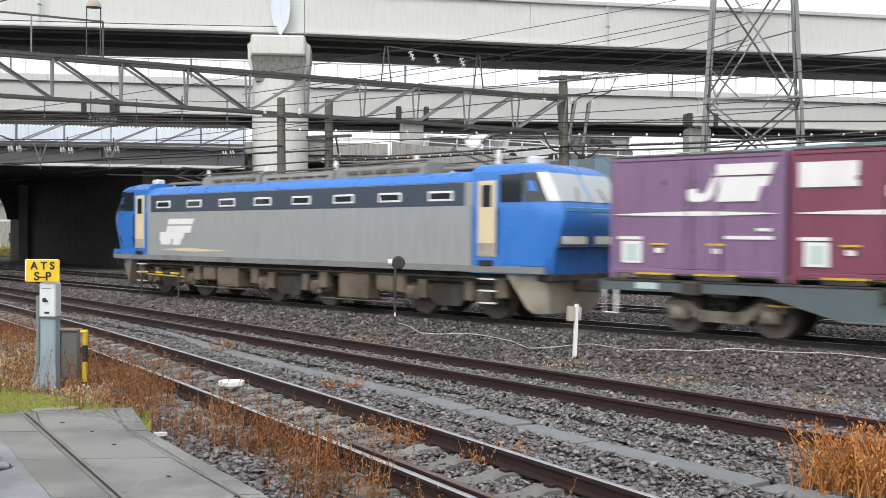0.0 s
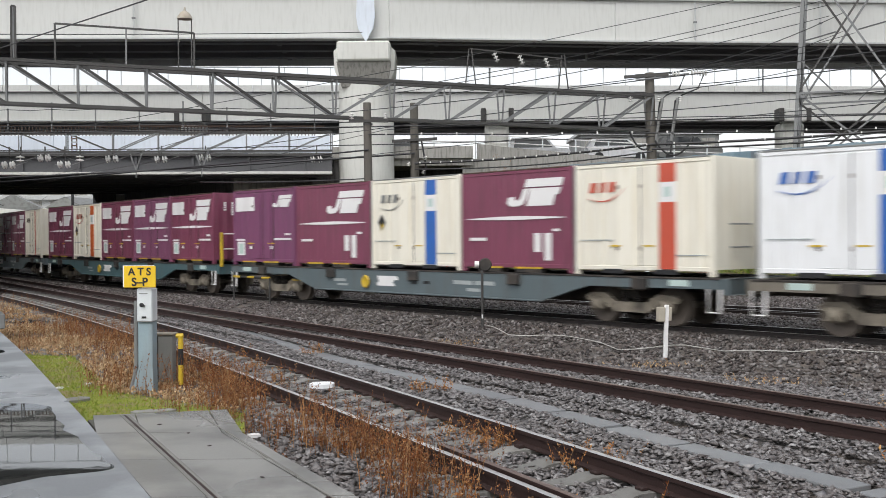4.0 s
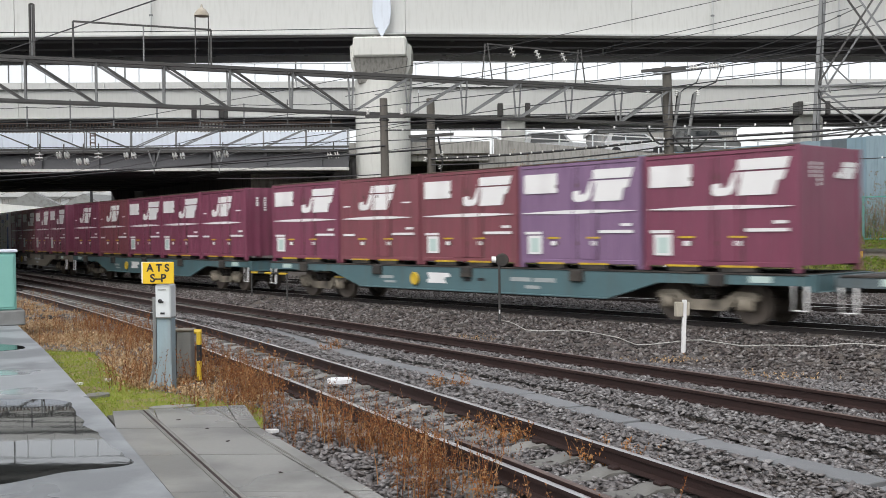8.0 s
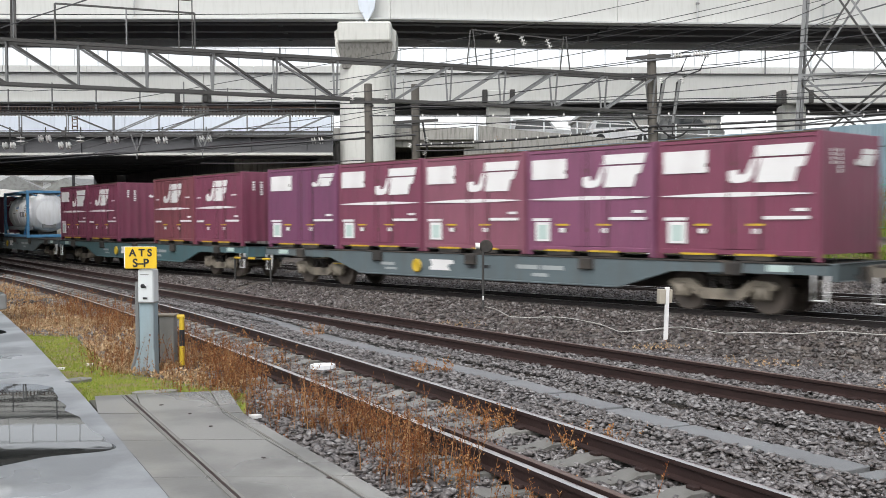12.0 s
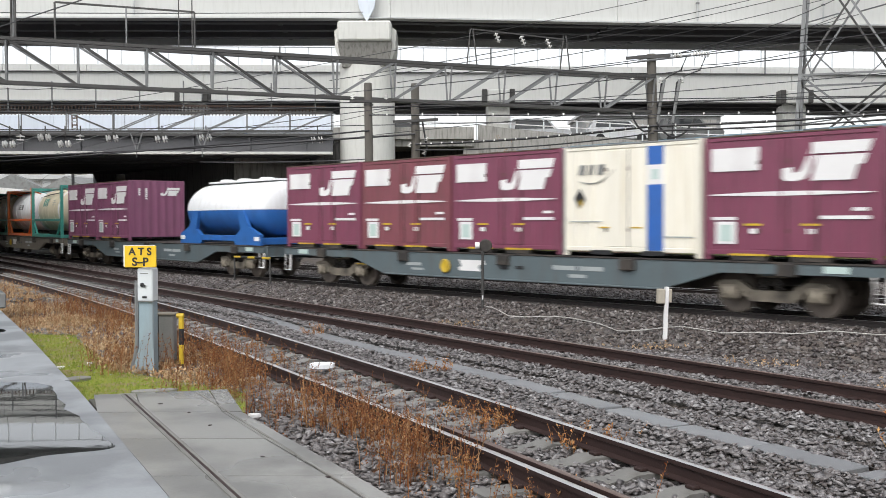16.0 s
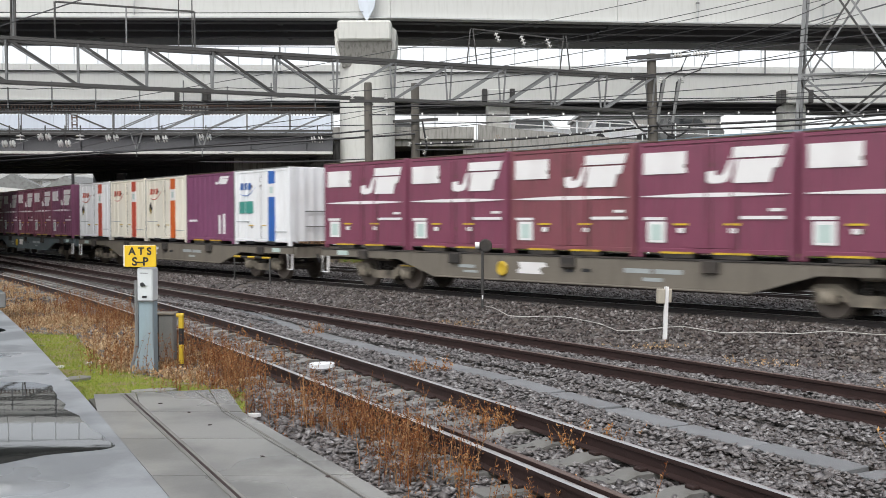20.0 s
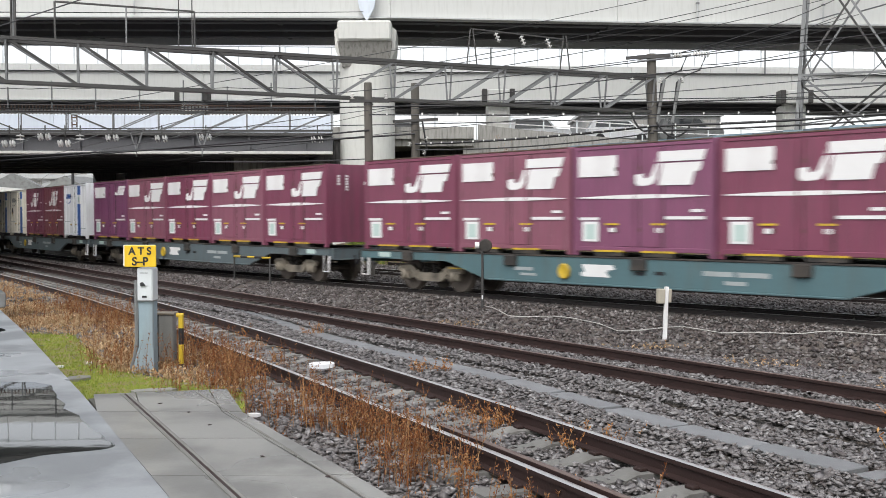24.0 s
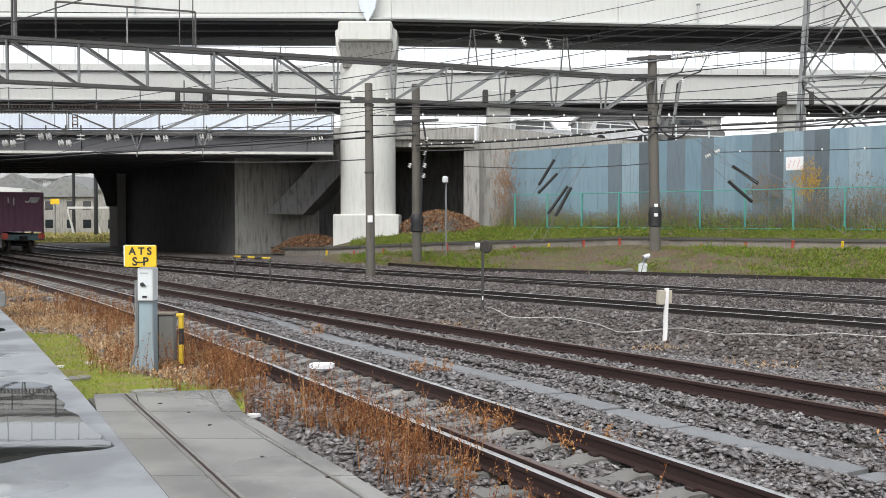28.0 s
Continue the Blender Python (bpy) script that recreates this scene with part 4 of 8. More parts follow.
def end_marks(t, tone="mark"):
    for u, n in ((0.17, 4), (0.29, 6)):
        g = Geo()
        for k in range(n):
            end(g, u, u + 0.035, 0.13 + 0.032 * k, 0.154 + 0.032 * k, proud=0.008)
        part("lettering_column", g, M[tone], t)
    part("end_logo", logo(0.56, 0.115, 0.36, 0.135, True, 0.008), M[tone], t, "white mark in plain shapes")

def maroon_box(paint="maroon"):
    t = thing("freight_container", MAROON_SAYS[paint] + " steel freight container with white panel, mark and stripe", "container", group="freight containers")
    container_shell(t, paint)
    part("address_panel", side(Geo(), 0.045, 0.335, 0.10, 0.285), M["mark"], t, "white panel")
    part("logo", logo(0.46, 0.09, 0.49, 0.29), M["mark"], t, "white mark in plain shapes")
    part("stripe", stripe(0.03, 0.96, 0.475, 0.036), M["mark"], t, "thin white streak")
    small_marks(t)
    fork_pockets(t)
    end_marks(t)
    return t

def maroon_plain(paint="maroon"):
    t = thing("freight_container", MAROON_SAYS[paint] + " steel freight container with white mark and stripe only", "container", group="freight containers")
    container_shell(t, paint)
    part("logo", logo(0.26, 0.10, 0.46, 0.28), M["mark"], t, "white mark in plain shapes")
    part("stripe", stripe(0.03, 0.90, 0.475, 0.036), M["mark"], t, "thin white streak")
    small_marks(t, False)
    bars(t, (0.06, 0.14, 0.32, 0.335), (0.80, 0.90, 0.30, 0.315))
    fork_pockets(t)
    end_marks(t)
    return t

def purple_small():
    t = thing("freight_container", "purple steel freight container with white panel and small mark", "container", group="freight containers")
    container_shell(t, "purple")
    part("address_panel", side(Geo(), 0.045, 0.36, 0.10, 0.285), M["mark"], t, "white panel")
    part("logo", logo(0.66, 0.10, 0.30, 0.15), M["mark"], t, "small white mark in plain shapes")
    small_marks(t)
    fork_pockets(t)
    end_marks(t)
    return t

def purple_plain():
    t = thing("freight_container", "plain dark purple freight container with a small mark", "container", group="freight containers")
    container_shell(t, "purple", doors=False)
    part("logo", logo(0.64, 0.06, 0.28, 0.11, proud=0.006), M["mark"], t, "small white mark in plain shapes")
    bars(t, (0.06, 0.24, 0.66, 0.69), (0.70, 0.745, 0.6, 0.86), (0.79, 0.835, 0.58, 0.86))
    fork_pockets(t)
    end_marks(t)
    return t

def maroon_tall_marks():
    t = thing("freight_container", "maroon freight container with centred white mark and lettering columns", "container", group="freight containers")
    container_shell(t, "maroon", doors=False)
    part("logo", logo(0.44, 0.10, 0.50, 0.26, proud=0.006), M["mark"], t, "white mark in plain shapes")
    part("stripe", stripe(0.05, 0.95, 0.475, 0.036), M["mark"], t, "thin white streak")
    bars(t, (0.08, 0.24, 0.66, 0.69), (0.68, 0.74, 0.62, 0.80), (0.77, 0.83, 0.62, 0.88), (0.84, 0.9, 0.58, 0.605))
    fork_pockets(t)
    end_marks(t)
    return t

def violet_box(panel):
    t = thing("freight_container", "faded violet freight container with white mark and stripe", "container", group="freight containers")
    container_shell(t, "violet")
    if panel:
        part("address_panel", side(Geo(), 0.045, 0.335, 0.10, 0.285), M["mark"], t, "white panel")
    part("logo", logo(0.46, 0.09, 0.49, 0.29), M["mark"], t, "white mark in plain shapes")
    part("stripe", stripe(0.03, 0.96, 0.475, 0.036), M["mark"], t, "thin white streak")
    small_marks(t)
    fork_pockets(t)
    end_marks(t)
    return t

def pale(paint, band, diamond, emblem, label, green=False):
    t = thing("freight_container", label, "container", group="freight containers")
    container_shell(t, paint)
    if not band:
        part("red_line", side(Geo(), 0.665, 0.675, 0.02, 0.96, proud=0.012, thick=0.03), M["red"], t, "thin red upright line")
    if band:
        for v0, v1 in ((0.04, 0.20), (0.37, 0.94)):
            part("band", side(Geo(), 0.64, 0.75, v0, v1, proud=0.014, thick=0.03), M[band], t, "painted upright band")
        em = part("band_emblem", side(Geo(), 0.64, 0.75, 0.20, 0.37, proud=0.012, thick=0.03), M["mark"], t)
        part("emblem_print", side(Geo(), 0.672, 0.718, 0.24, 0.325, proud=0.018, thick=0.02), M["mint"], em)
    if emblem:
        g = Geo()
        for k in range(3):
            side(g, 0.12 + 0.072 * k, 0.165 + 0.072 * k, 0.175, 0.265, skew=0.22)
        part("company_mark", g, M["gear"] if not band else M[emblem], t, "company mark in plain shapes")
        if band:
            n = 10
            poly = [(LEN / 2 - (0.10 + 0.30 * i / n) * LEN, TALL * (1 - 0.31 - 0.05 * math.sin(math.pi * i / n) + 0.09 * (i / n) ** 3)) for i in range(n + 1)]
            poly += [(x, z + 0.028 * math.sin(math.pi * i / n)) for i, (x, z) in reversed(list(enumerate(poly)))][1:-1]
            part("swoosh", Geo().prism(poly, HALF_W - 0.006, HALF_W + 0.006), M[emblem], t, "curved swoosh")
    if green:
        part("green_panel", side(Geo(), 0.10, 0.36, 0.42, 0.58), M["green"], t, "green panel with plain shapes")
    if diamond:
        c, r = LEN / 2 - 0.13 * LEN, 0.16
        part("hazard_diamond", Geo().prism([(c - r, 1.3), (c, 1.3 + r * 1.5), (c + r, 1.3), (c, 1.3 - r * 1.5)], HALF_W - 0.006, HALF_W + 0.006), M["black"], t, "black diamond placard")
        part("diamond_tip", Geo().prism([(c - r * 0.55, 1.2), (c, 1.3), (c, 1.3 - r * 1.5)], HALF_W, HALF_W + 0.009), M["yellow"], t)
    bars(t, (0.05, 0.30, 0.685, 0.695), (0.72, 0.95, 0.815, 0.825), tone="faint")
    for x in (-1.55, -1.15, 1.05, 1.5):
        part("side_rib", Geo().box(x - 0.03, x + 0.03, HALF_W - 0.03, HALF_W + 0.004, 0.22, TALL - 0.14, 0.008), M[paint], t)
    part("seam", side(Geo(), -0.004, 0.012, 0.02, 0.98, proud=0.006), M["roofgrey"], t, "grey corner seam")
    for u in (0.28, 0.52):
        part("latch", side(Geo(), u, u + 0.08, 0.735, 0.748), M["yellow"], t)
    for sx in (0.22, 0.60):
        # flat black plate in place of the pocket's shaded hollow
        part("fork_pocket", side(Geo(), sx, sx + 0.16, 0.945, 0.985, proud=0.006), M["black"], t)
    for z in (0.62, 1.1):
        part("end_rail", Geo().tube([(-LEN / 2 - 0.05, HALF_W - 0.55, z), (-LEN / 2 - 0.05, HALF_W - 1.3, z)], 0.02), M["roofgrey"], t)
    return t

def tank(frame_paint, shell_paint, label, length=6.06, tall=2.55):
    """A 20-foot tank in an open steel frame."""
    t = thing("tank_container", label, "tank container", group="tank containers")
    L2, W = length / 2, 1.22
    coat = M["frame_blue" if frame_paint == "blue" else frame_paint]
    for sx in (-1, 1):
        e = part("end_frame", Geo().box(sx * L2 - 0.07, sx * L2 + 0.07, -W, -W + 0.14, 0, tall, 0.01).box(sx * L2 - 0.07, sx * L2 + 0.07, W - 0.14, W, 0, tall, 0.01)
                 .box(sx * L2 - 0.07, sx * L2 + 0.07, -W + 0.14, W - 0.14, tall - 0.14, tall, 0.01).box(sx * L2 - 0.07, sx * L2 + 0.07, -W + 0.14, W - 0.14, 0, 0.16, 0.01), coat, t)
        for sy in (-1, 1):
            part("corner_brace", Geo().bar((sx * L2, sy * (W - 0.07), 0.95), (sx * (L2 - 0.95), sy * (W - 0.07), 0.12), 0.09), coat, e)
            part("top_brace", Geo().bar((sx * L2, sy * (W - 0.07), tall - 0.1), (sx * (L2 - 0.8), sy * 0.45, tall - 0.3), 0.06), coat, e)
    for sy in (-1, 1):
        part("bottom_rail", Geo().box(-L2 + 0.07, L2 - 0.07, sy * (W - 0.07) - 0.06, sy * (W - 0.07) + 0.06, 0.02, 0.15, 0.01), coat, t)
        if frame_paint != "blue":
            part("side_rail", Geo().box(-L2 + 0.07, L2 - 0.07, sy * (W - 0.05) - 0.04, sy * (W - 0.05) + 0.04, 0.82, 0.93, 0.01), coat, t)
        else:
            part("top_rail", Geo().box(-L2 + 0.07, L2 - 0.07, sy * (W - 0.07) - 0.05, sy * (W - 0.07) + 0.05, tall - 0.13, tall - 0.01, 0.01), coat, t)
    r, zc = 1.10, 1.34
    prof = [(0.05, -L2 + 0.16), (0.45, -L2 + 0.2), (0.8, -L2 + 0.3), (1.0, -L2 + 0.45), (r, -L2 + 0.7), (r, L2 - 0.7), (1.0, L2 - 0.45), (0.8, L2 - 0.3), (0.45, L2 - 0.2), (0.05, L2 - 0.16)]
    lay = Matrix.Translation((0, 0, zc)) @ Matrix.Rotation(math.pi / 2, 4, "Y")
    sh = part("shell", Geo().lathe(prof, 40, lay), M[shell_paint], t, smooth=50)
    for x in (-1.2, 0, 1.2):
        part("hoop", Geo().lathe([(r + 0.004, -0.03), (r + 0.012, -0.03), (r + 0.012, 0.03), (r + 0.004, 0.03)], 40, Matrix.Translation((x, 0, zc)) @ Matrix.Rotation(math.pi / 2, 4, "Y")), M[shell_paint], sh)
    part("saddle", Geo().box(-L2 + 0.6, L2 - 0.6, -0.5, 0.5, 0.12, 0.34, 0.02), M["under"], t)
    part("walkway", Geo().box(-L2 + 0.3, L2 - 0.3, -0.3, 0.3, tall - 0.1, tall - 0.05, 0.005), M["roofgrey"], t)
    part("manhole", Geo().lathe([(0.28, tall - 0.09), (0.28, tall + 0.06), (0.2, tall + 0.1)], 16), M["roofgrey"], t)
    def curved(x0, x1, a0, a1, mt, nm, lab=""):
        g = Geo()
        rr = r + 0.008
        aa = [radians(a0 + (a1 - a0) * i / 4) for i in range(5)]
        rings = [[(x, rr * math.cos(a), zc + rr * math.sin(a)) for a in aa] + [(x, (rr - 0.01) * math.cos(a), zc + (rr - 0.01) * math.sin(a)) for a in reversed(aa)] for x in (x0, x1)]
        part(nm, g.rings(rings), M[mt], sh, lab)
    if shell_paint == "tank_cream":
        for k in range(3):
            for j in range(4):
                curved(1.12 - k * 0.34 - 0.03 * (3 - j), 0.94 - k * 0.34 - 0.03 * (3 - j), 12 + 5.5 * j, 17.5 + 5.5 * j, "green", "company_mark", "green company mark in plain shapes")
        for k in range(3):
            curved(-0.75, -1.25 - 0.1 * k, 26 - 6 * k, 27.5 - 6 * k, "faint", "lettering_bar")
        for sx in (-1, 1):
            part("shell_end", Geo().lathe([(r + 0.006, -0.12), (r + 0.014, -0.12), (r + 0.014, 0.12), (r + 0.006, 0.12)], 40, Matrix.Translation((sx * (L2 - 0.83), 0, zc)) @ Matrix.Rotation(math.pi / 2, 4, "Y")), M["white"], sh, "white cladding ring")
        part("side_pipe", Geo().tube([(L2 - 0.3, 0.78, 2.05), (0.4, 0.86, 2.16), (-L2 + 0.8, 0.80, 2.24)], 0.022), M["black"], t)
    elif frame_paint == "blue":
        for k in range(3):
            curved(0.34 - k * 0.21, 0.19 - k * 0.21, 12, 20, "skyblue", "company_mark", "blue company mark in plain shapes")
        curved(0.30, -0.20, 6, 8.5, "yellow", "mark_underline", "thin yellow curve under the mark")
        curved(-0.75, -1.85, -12, 4, "roofgrey", "data_plate")
        curved(-1.20, -1.32, -7, -1, "mark", "plate_print")
        for k in range(5):
            curved(-1.75 - 0.03 * k, -2.35, 22 - 5 * k, 24 - 5 * k, "roofgrey", "lettering_bar")
        curved(-2.1, -2.28, -10, 0, "yellow", "hazard_label")
        curved(1.1, 0.45, -2, 0.5, "roofgrey", "lettering_bar")
        part("side_walkway", Geo().box(-L2 + 0.3, L2 - 0.3, 0.82, 1.06, 0.42, 0.62, 0.01), M["steel"], t, "grey steel side beam under the shell")
        part("end_cover", Geo().lathe([(0.03, -0.03), (0.62, -0.02), (0.72, 0.02), (0.72, 0.06)], 28, Matrix.Translation((-L2 + 0.12, 0, zc)) @ Matrix.Rotation(math.pi / 2, 4, "Y")), M["white"], t, "white dished end cover")
        part("document_box", Geo().box(L2 - 1.0, L2 - 0.72, 1.16, 1.22, 0.22, 0.40, 0.01), M["mark"], t)
        part("top_pipe", Geo().tube([(-0.3, 0.5, tall - 0.12), (-L2 + 0.4, 0.55, tall - 0.18)], 0.03), M["black"], t)
    else:
        for k in range(3):
            curved(0.6 - k * 0.4, 0.3 - k * 0.4, 5, 20, "roofgrey", "company_mark")
    part("valve_box", Geo().box(-L2 + 0.12, -L2 + 0.32, -0.35, 0.35, 0.5, 1.1, 0.03), M["roofgrey"], t)
    return t

def hopper():
    """A white and blue powder tank on a blue cradle."""
    t = thing("hopper_container", "white and blue powder tank container on a blue cradle", "tank container", group="tank containers")
    L2, zc, r = 3.03, 1.22, 1.15
    lay = Matrix.Translation((0, 0, zc)) @ Matrix.Rotation(math.pi / 2, 4, "Y")
    prof = [(0.4, -L2 + 0.05), (0.85, -L2 + 0.1), (1.06, -L2 + 0.25), (r, -L2 + 0.5), (r, L2 - 0.5), (1.06, L2 - 0.25), (0.85, L2 - 0.1), (0.4, L2 - 0.05)]
    n = 48
    def half(up):
        g = Geo()
        idx = range(0, n // 2 + 1)
        rings = []
        for rr, x in prof:
            ring = []
            for j in idx:
                a = math.pi * j / (n // 2) if up else math.pi + math.pi * j / (n // 2)
                ring.append((x, rr * math.cos(a), zc - 0.03 + rr * (0.84 if up else 0.80) * math.sin(a) + (0.0 if up else -0.006)))
            rings.append(ring)
        g.rings(rings, close=True)
        return g
    part("upper_shell", half(True), M["white"], t, "white upper half", smooth=50)
    part("lower_shell", half(False), M["hopper_blue"], t, "blue lower half", smooth=50)
    part("walkway", Geo().box(-L2 + 0.5, L2 - 0.6, -0.35, 0.35, zc + 0.96, zc + 1.03, 0.01), M["white"], t)
    for x in (-1.4, 0.2, 1.6):
        part("hatch", Geo().lathe([(0.26, zc + 1.03), (0.26, zc + 1.08), (0.18, zc + 1.11)], 14, Matrix.Translation((x, 0, 0))), M["white"], t)
    for sx in (-1, 1):
        c = part("cradle", Geo().prism([(sx * 3.1, 0), (sx * 3.1, 0.35), (sx * 2.3, 0.62), (sx * 1.95, 1.17), (sx * 1.5, 1.17), (sx * 1.75, 0.52), (sx * 1.2, 0.22), (sx * 1.35, 0)], 1.08, 1.2), M["hopper_blue"], t)
        part("cradle", Geo().prism([(sx * 3.1, 0), (sx * 3.1, 0.35), (sx * 2.3, 0.62), (sx * 1.95, 1.17), (sx * 1.5, 1.17), (sx * 1.75, 0.52), (sx * 1.2, 0.22), (sx * 1.35, 0)], -1.2, -1.08), M["hopper_blue"], t)
        part("cross_tie", Geo().box(sx * 2.9 - 0.1, sx * 2.9 + 0.1, -1.08, 1.08, 0.02, 0.25, 0.02), M["hopper_blue"], t)
        part("lettering_plate", Geo().box(sx * 2.9 - 0.18, sx * 2.9 + 0.18, 1.2, 1.206, 0.14, 0.28), M["mark"], c)
    for sy in (-1, 1):
        part("side_rail", Geo().box(-1.35, 1.35, sy * 1.14 - 0.06, sy * 1.14 + 0.06, 0.12, 0.32, 0.01), M["hopper_blue"], t)
    part("outlet", Geo().lathe([(0.5, 0.35), (0.2, 0.06)], 16), M["hopper_blue"], t)
    return t

# ---- wagons
WHEELS = []          # (wheelset, its place along the vehicle, wheel radius)
def wheelset(r, material):
    """Two flanged wheels on an axle, lying along y."""
    k = r / 0.43
    g = Geo().tube([(0, -0.95, 0), (0, 0.95, 0)], 0.075, 10)
    prof = [(0.08, -0.07), (0.28, -0.05), (0.36, -0.065), (0.43, -0.065), (0.43, 0.06), (0.46, 0.065), (0.46, 0.085), (0.36, 0.09), (0.28, 0.03), (0.08, 0.05)]
    for sy in (-1, 1):
        g.lathe([(a * k, c * -sy) for a, c in prof], 28, Matrix.Translation((0, sy * 0.59, 0)) @ Matrix.Rotation(-math.pi / 2, 4, "X"))
    return g.mesh("wheelset", material)
WHEELSET, WHEELSET_BIG = wheelset(0.43, M["wheel"]), wheelset(0.555, M["wheel"])
FRAME_Y = 0.86
def bogie_frame(sy):
    g = Geo()
    p = [(-1.28, 0.60), (-1.15, 0.67), (-0.72, 0.69), (-0.42, 0.50), (0.42, 0.50), (0.72, 0.69), (1.15, 0.67), (1.28, 0.60), (1.24, 0.50), (0.78, 0.53), (0.46, 0.27), (-0.46, 0.27), (-0.78, 0.53), (-1.24, 0.50)]
    g.prism(p, sy * FRAME_Y - 0.05, sy * FRAME_Y + 0.05)
    for k in (-0.60, 0.60):
        g.prism([(k - 0.05, 0.36), (k + 0.05, 0.36), (k + 0.05, 0.60), (k - 0.05, 0.60)], sy * FRAME_Y - 0.08, sy * FRAME_Y + 0.08)
    return g
SIDE_FRAME = {sy: bogie_frame(sy).mesh("side_frame", M["gear"]) for sy in (-1, 1)}
AXLE_BOX = (Geo().box(-0.19, 0.19, -0.10, 0.07, -0.16, 0.15, 0.04).lathe([(0.12, 0.05), (0.12, 0.10), (0.08, 0.13), (0.02, 0.135)], 16, Matrix.Rotation(-math.pi / 2, 4, "X"))).mesh("axle_box", M["gear"])
SPRING = Geo().lathe([(0.085 if j % 2 else 0.062, 0.50 + 0.024 * j) for j in range(12)], 12).mesh("spring", M["under"])
BOLSTER_END = Geo().box(-0.30, 0.30, -0.09, 0.09, 0.76, 0.88, 0.03).mesh("bolster_end", M["gear"])
SHOE = Geo().prism([(-0.05, 0.22), (0.05, 0.20), (0.07, 0.45), (0.0, 0.60), (-0.05, 0.58)], -0.05, 0.05).mesh("brake_shoe", M["under"])
def bogie(parent, x):
    b = part("bogie", Geo().box(-0.22, 0.22, -0.78, 0.78, 0.58, 0.84, 0.03).box(-0.9, -0.8, -0.75, 0.75, 0.4, 0.55, 0.02).box(0.8, 0.9, -0.75, 0.75, 0.4, 0.55, 0.02), M["under"], parent, m=pose(x, 0, 0))
    for sy in (-1, 1):
        part("side_frame", SIDE_FRAME[sy], None, b)
        for ax in (-0.95, 0.95):
            part("axle_box", AXLE_BOX, None, b, m=pose(ax, sy * (FRAME_Y + 0.03), 0.44, 0, 0, 0 if sy > 0 else 180))
            part("brake_shoe", SHOE, None, b, m=pose(ax * 0.48, sy * 0.60, 0, 0, 0, 0 if ax > 0 else 180))
        for k in (-0.17, 0.17):
            part("spring", SPRING, None, b, m=pose(k, sy * (FRAME_Y + 0.02), 0))
        part("bolster_end", BOLSTER_END, None, b, m=pose(0, sy * FRAME_Y, 0))
    for ax in (-0.95, 0.95):
        part("wheelset", WHEELSET, None, b, m=pose(ax, 0, 0.43))
    return b

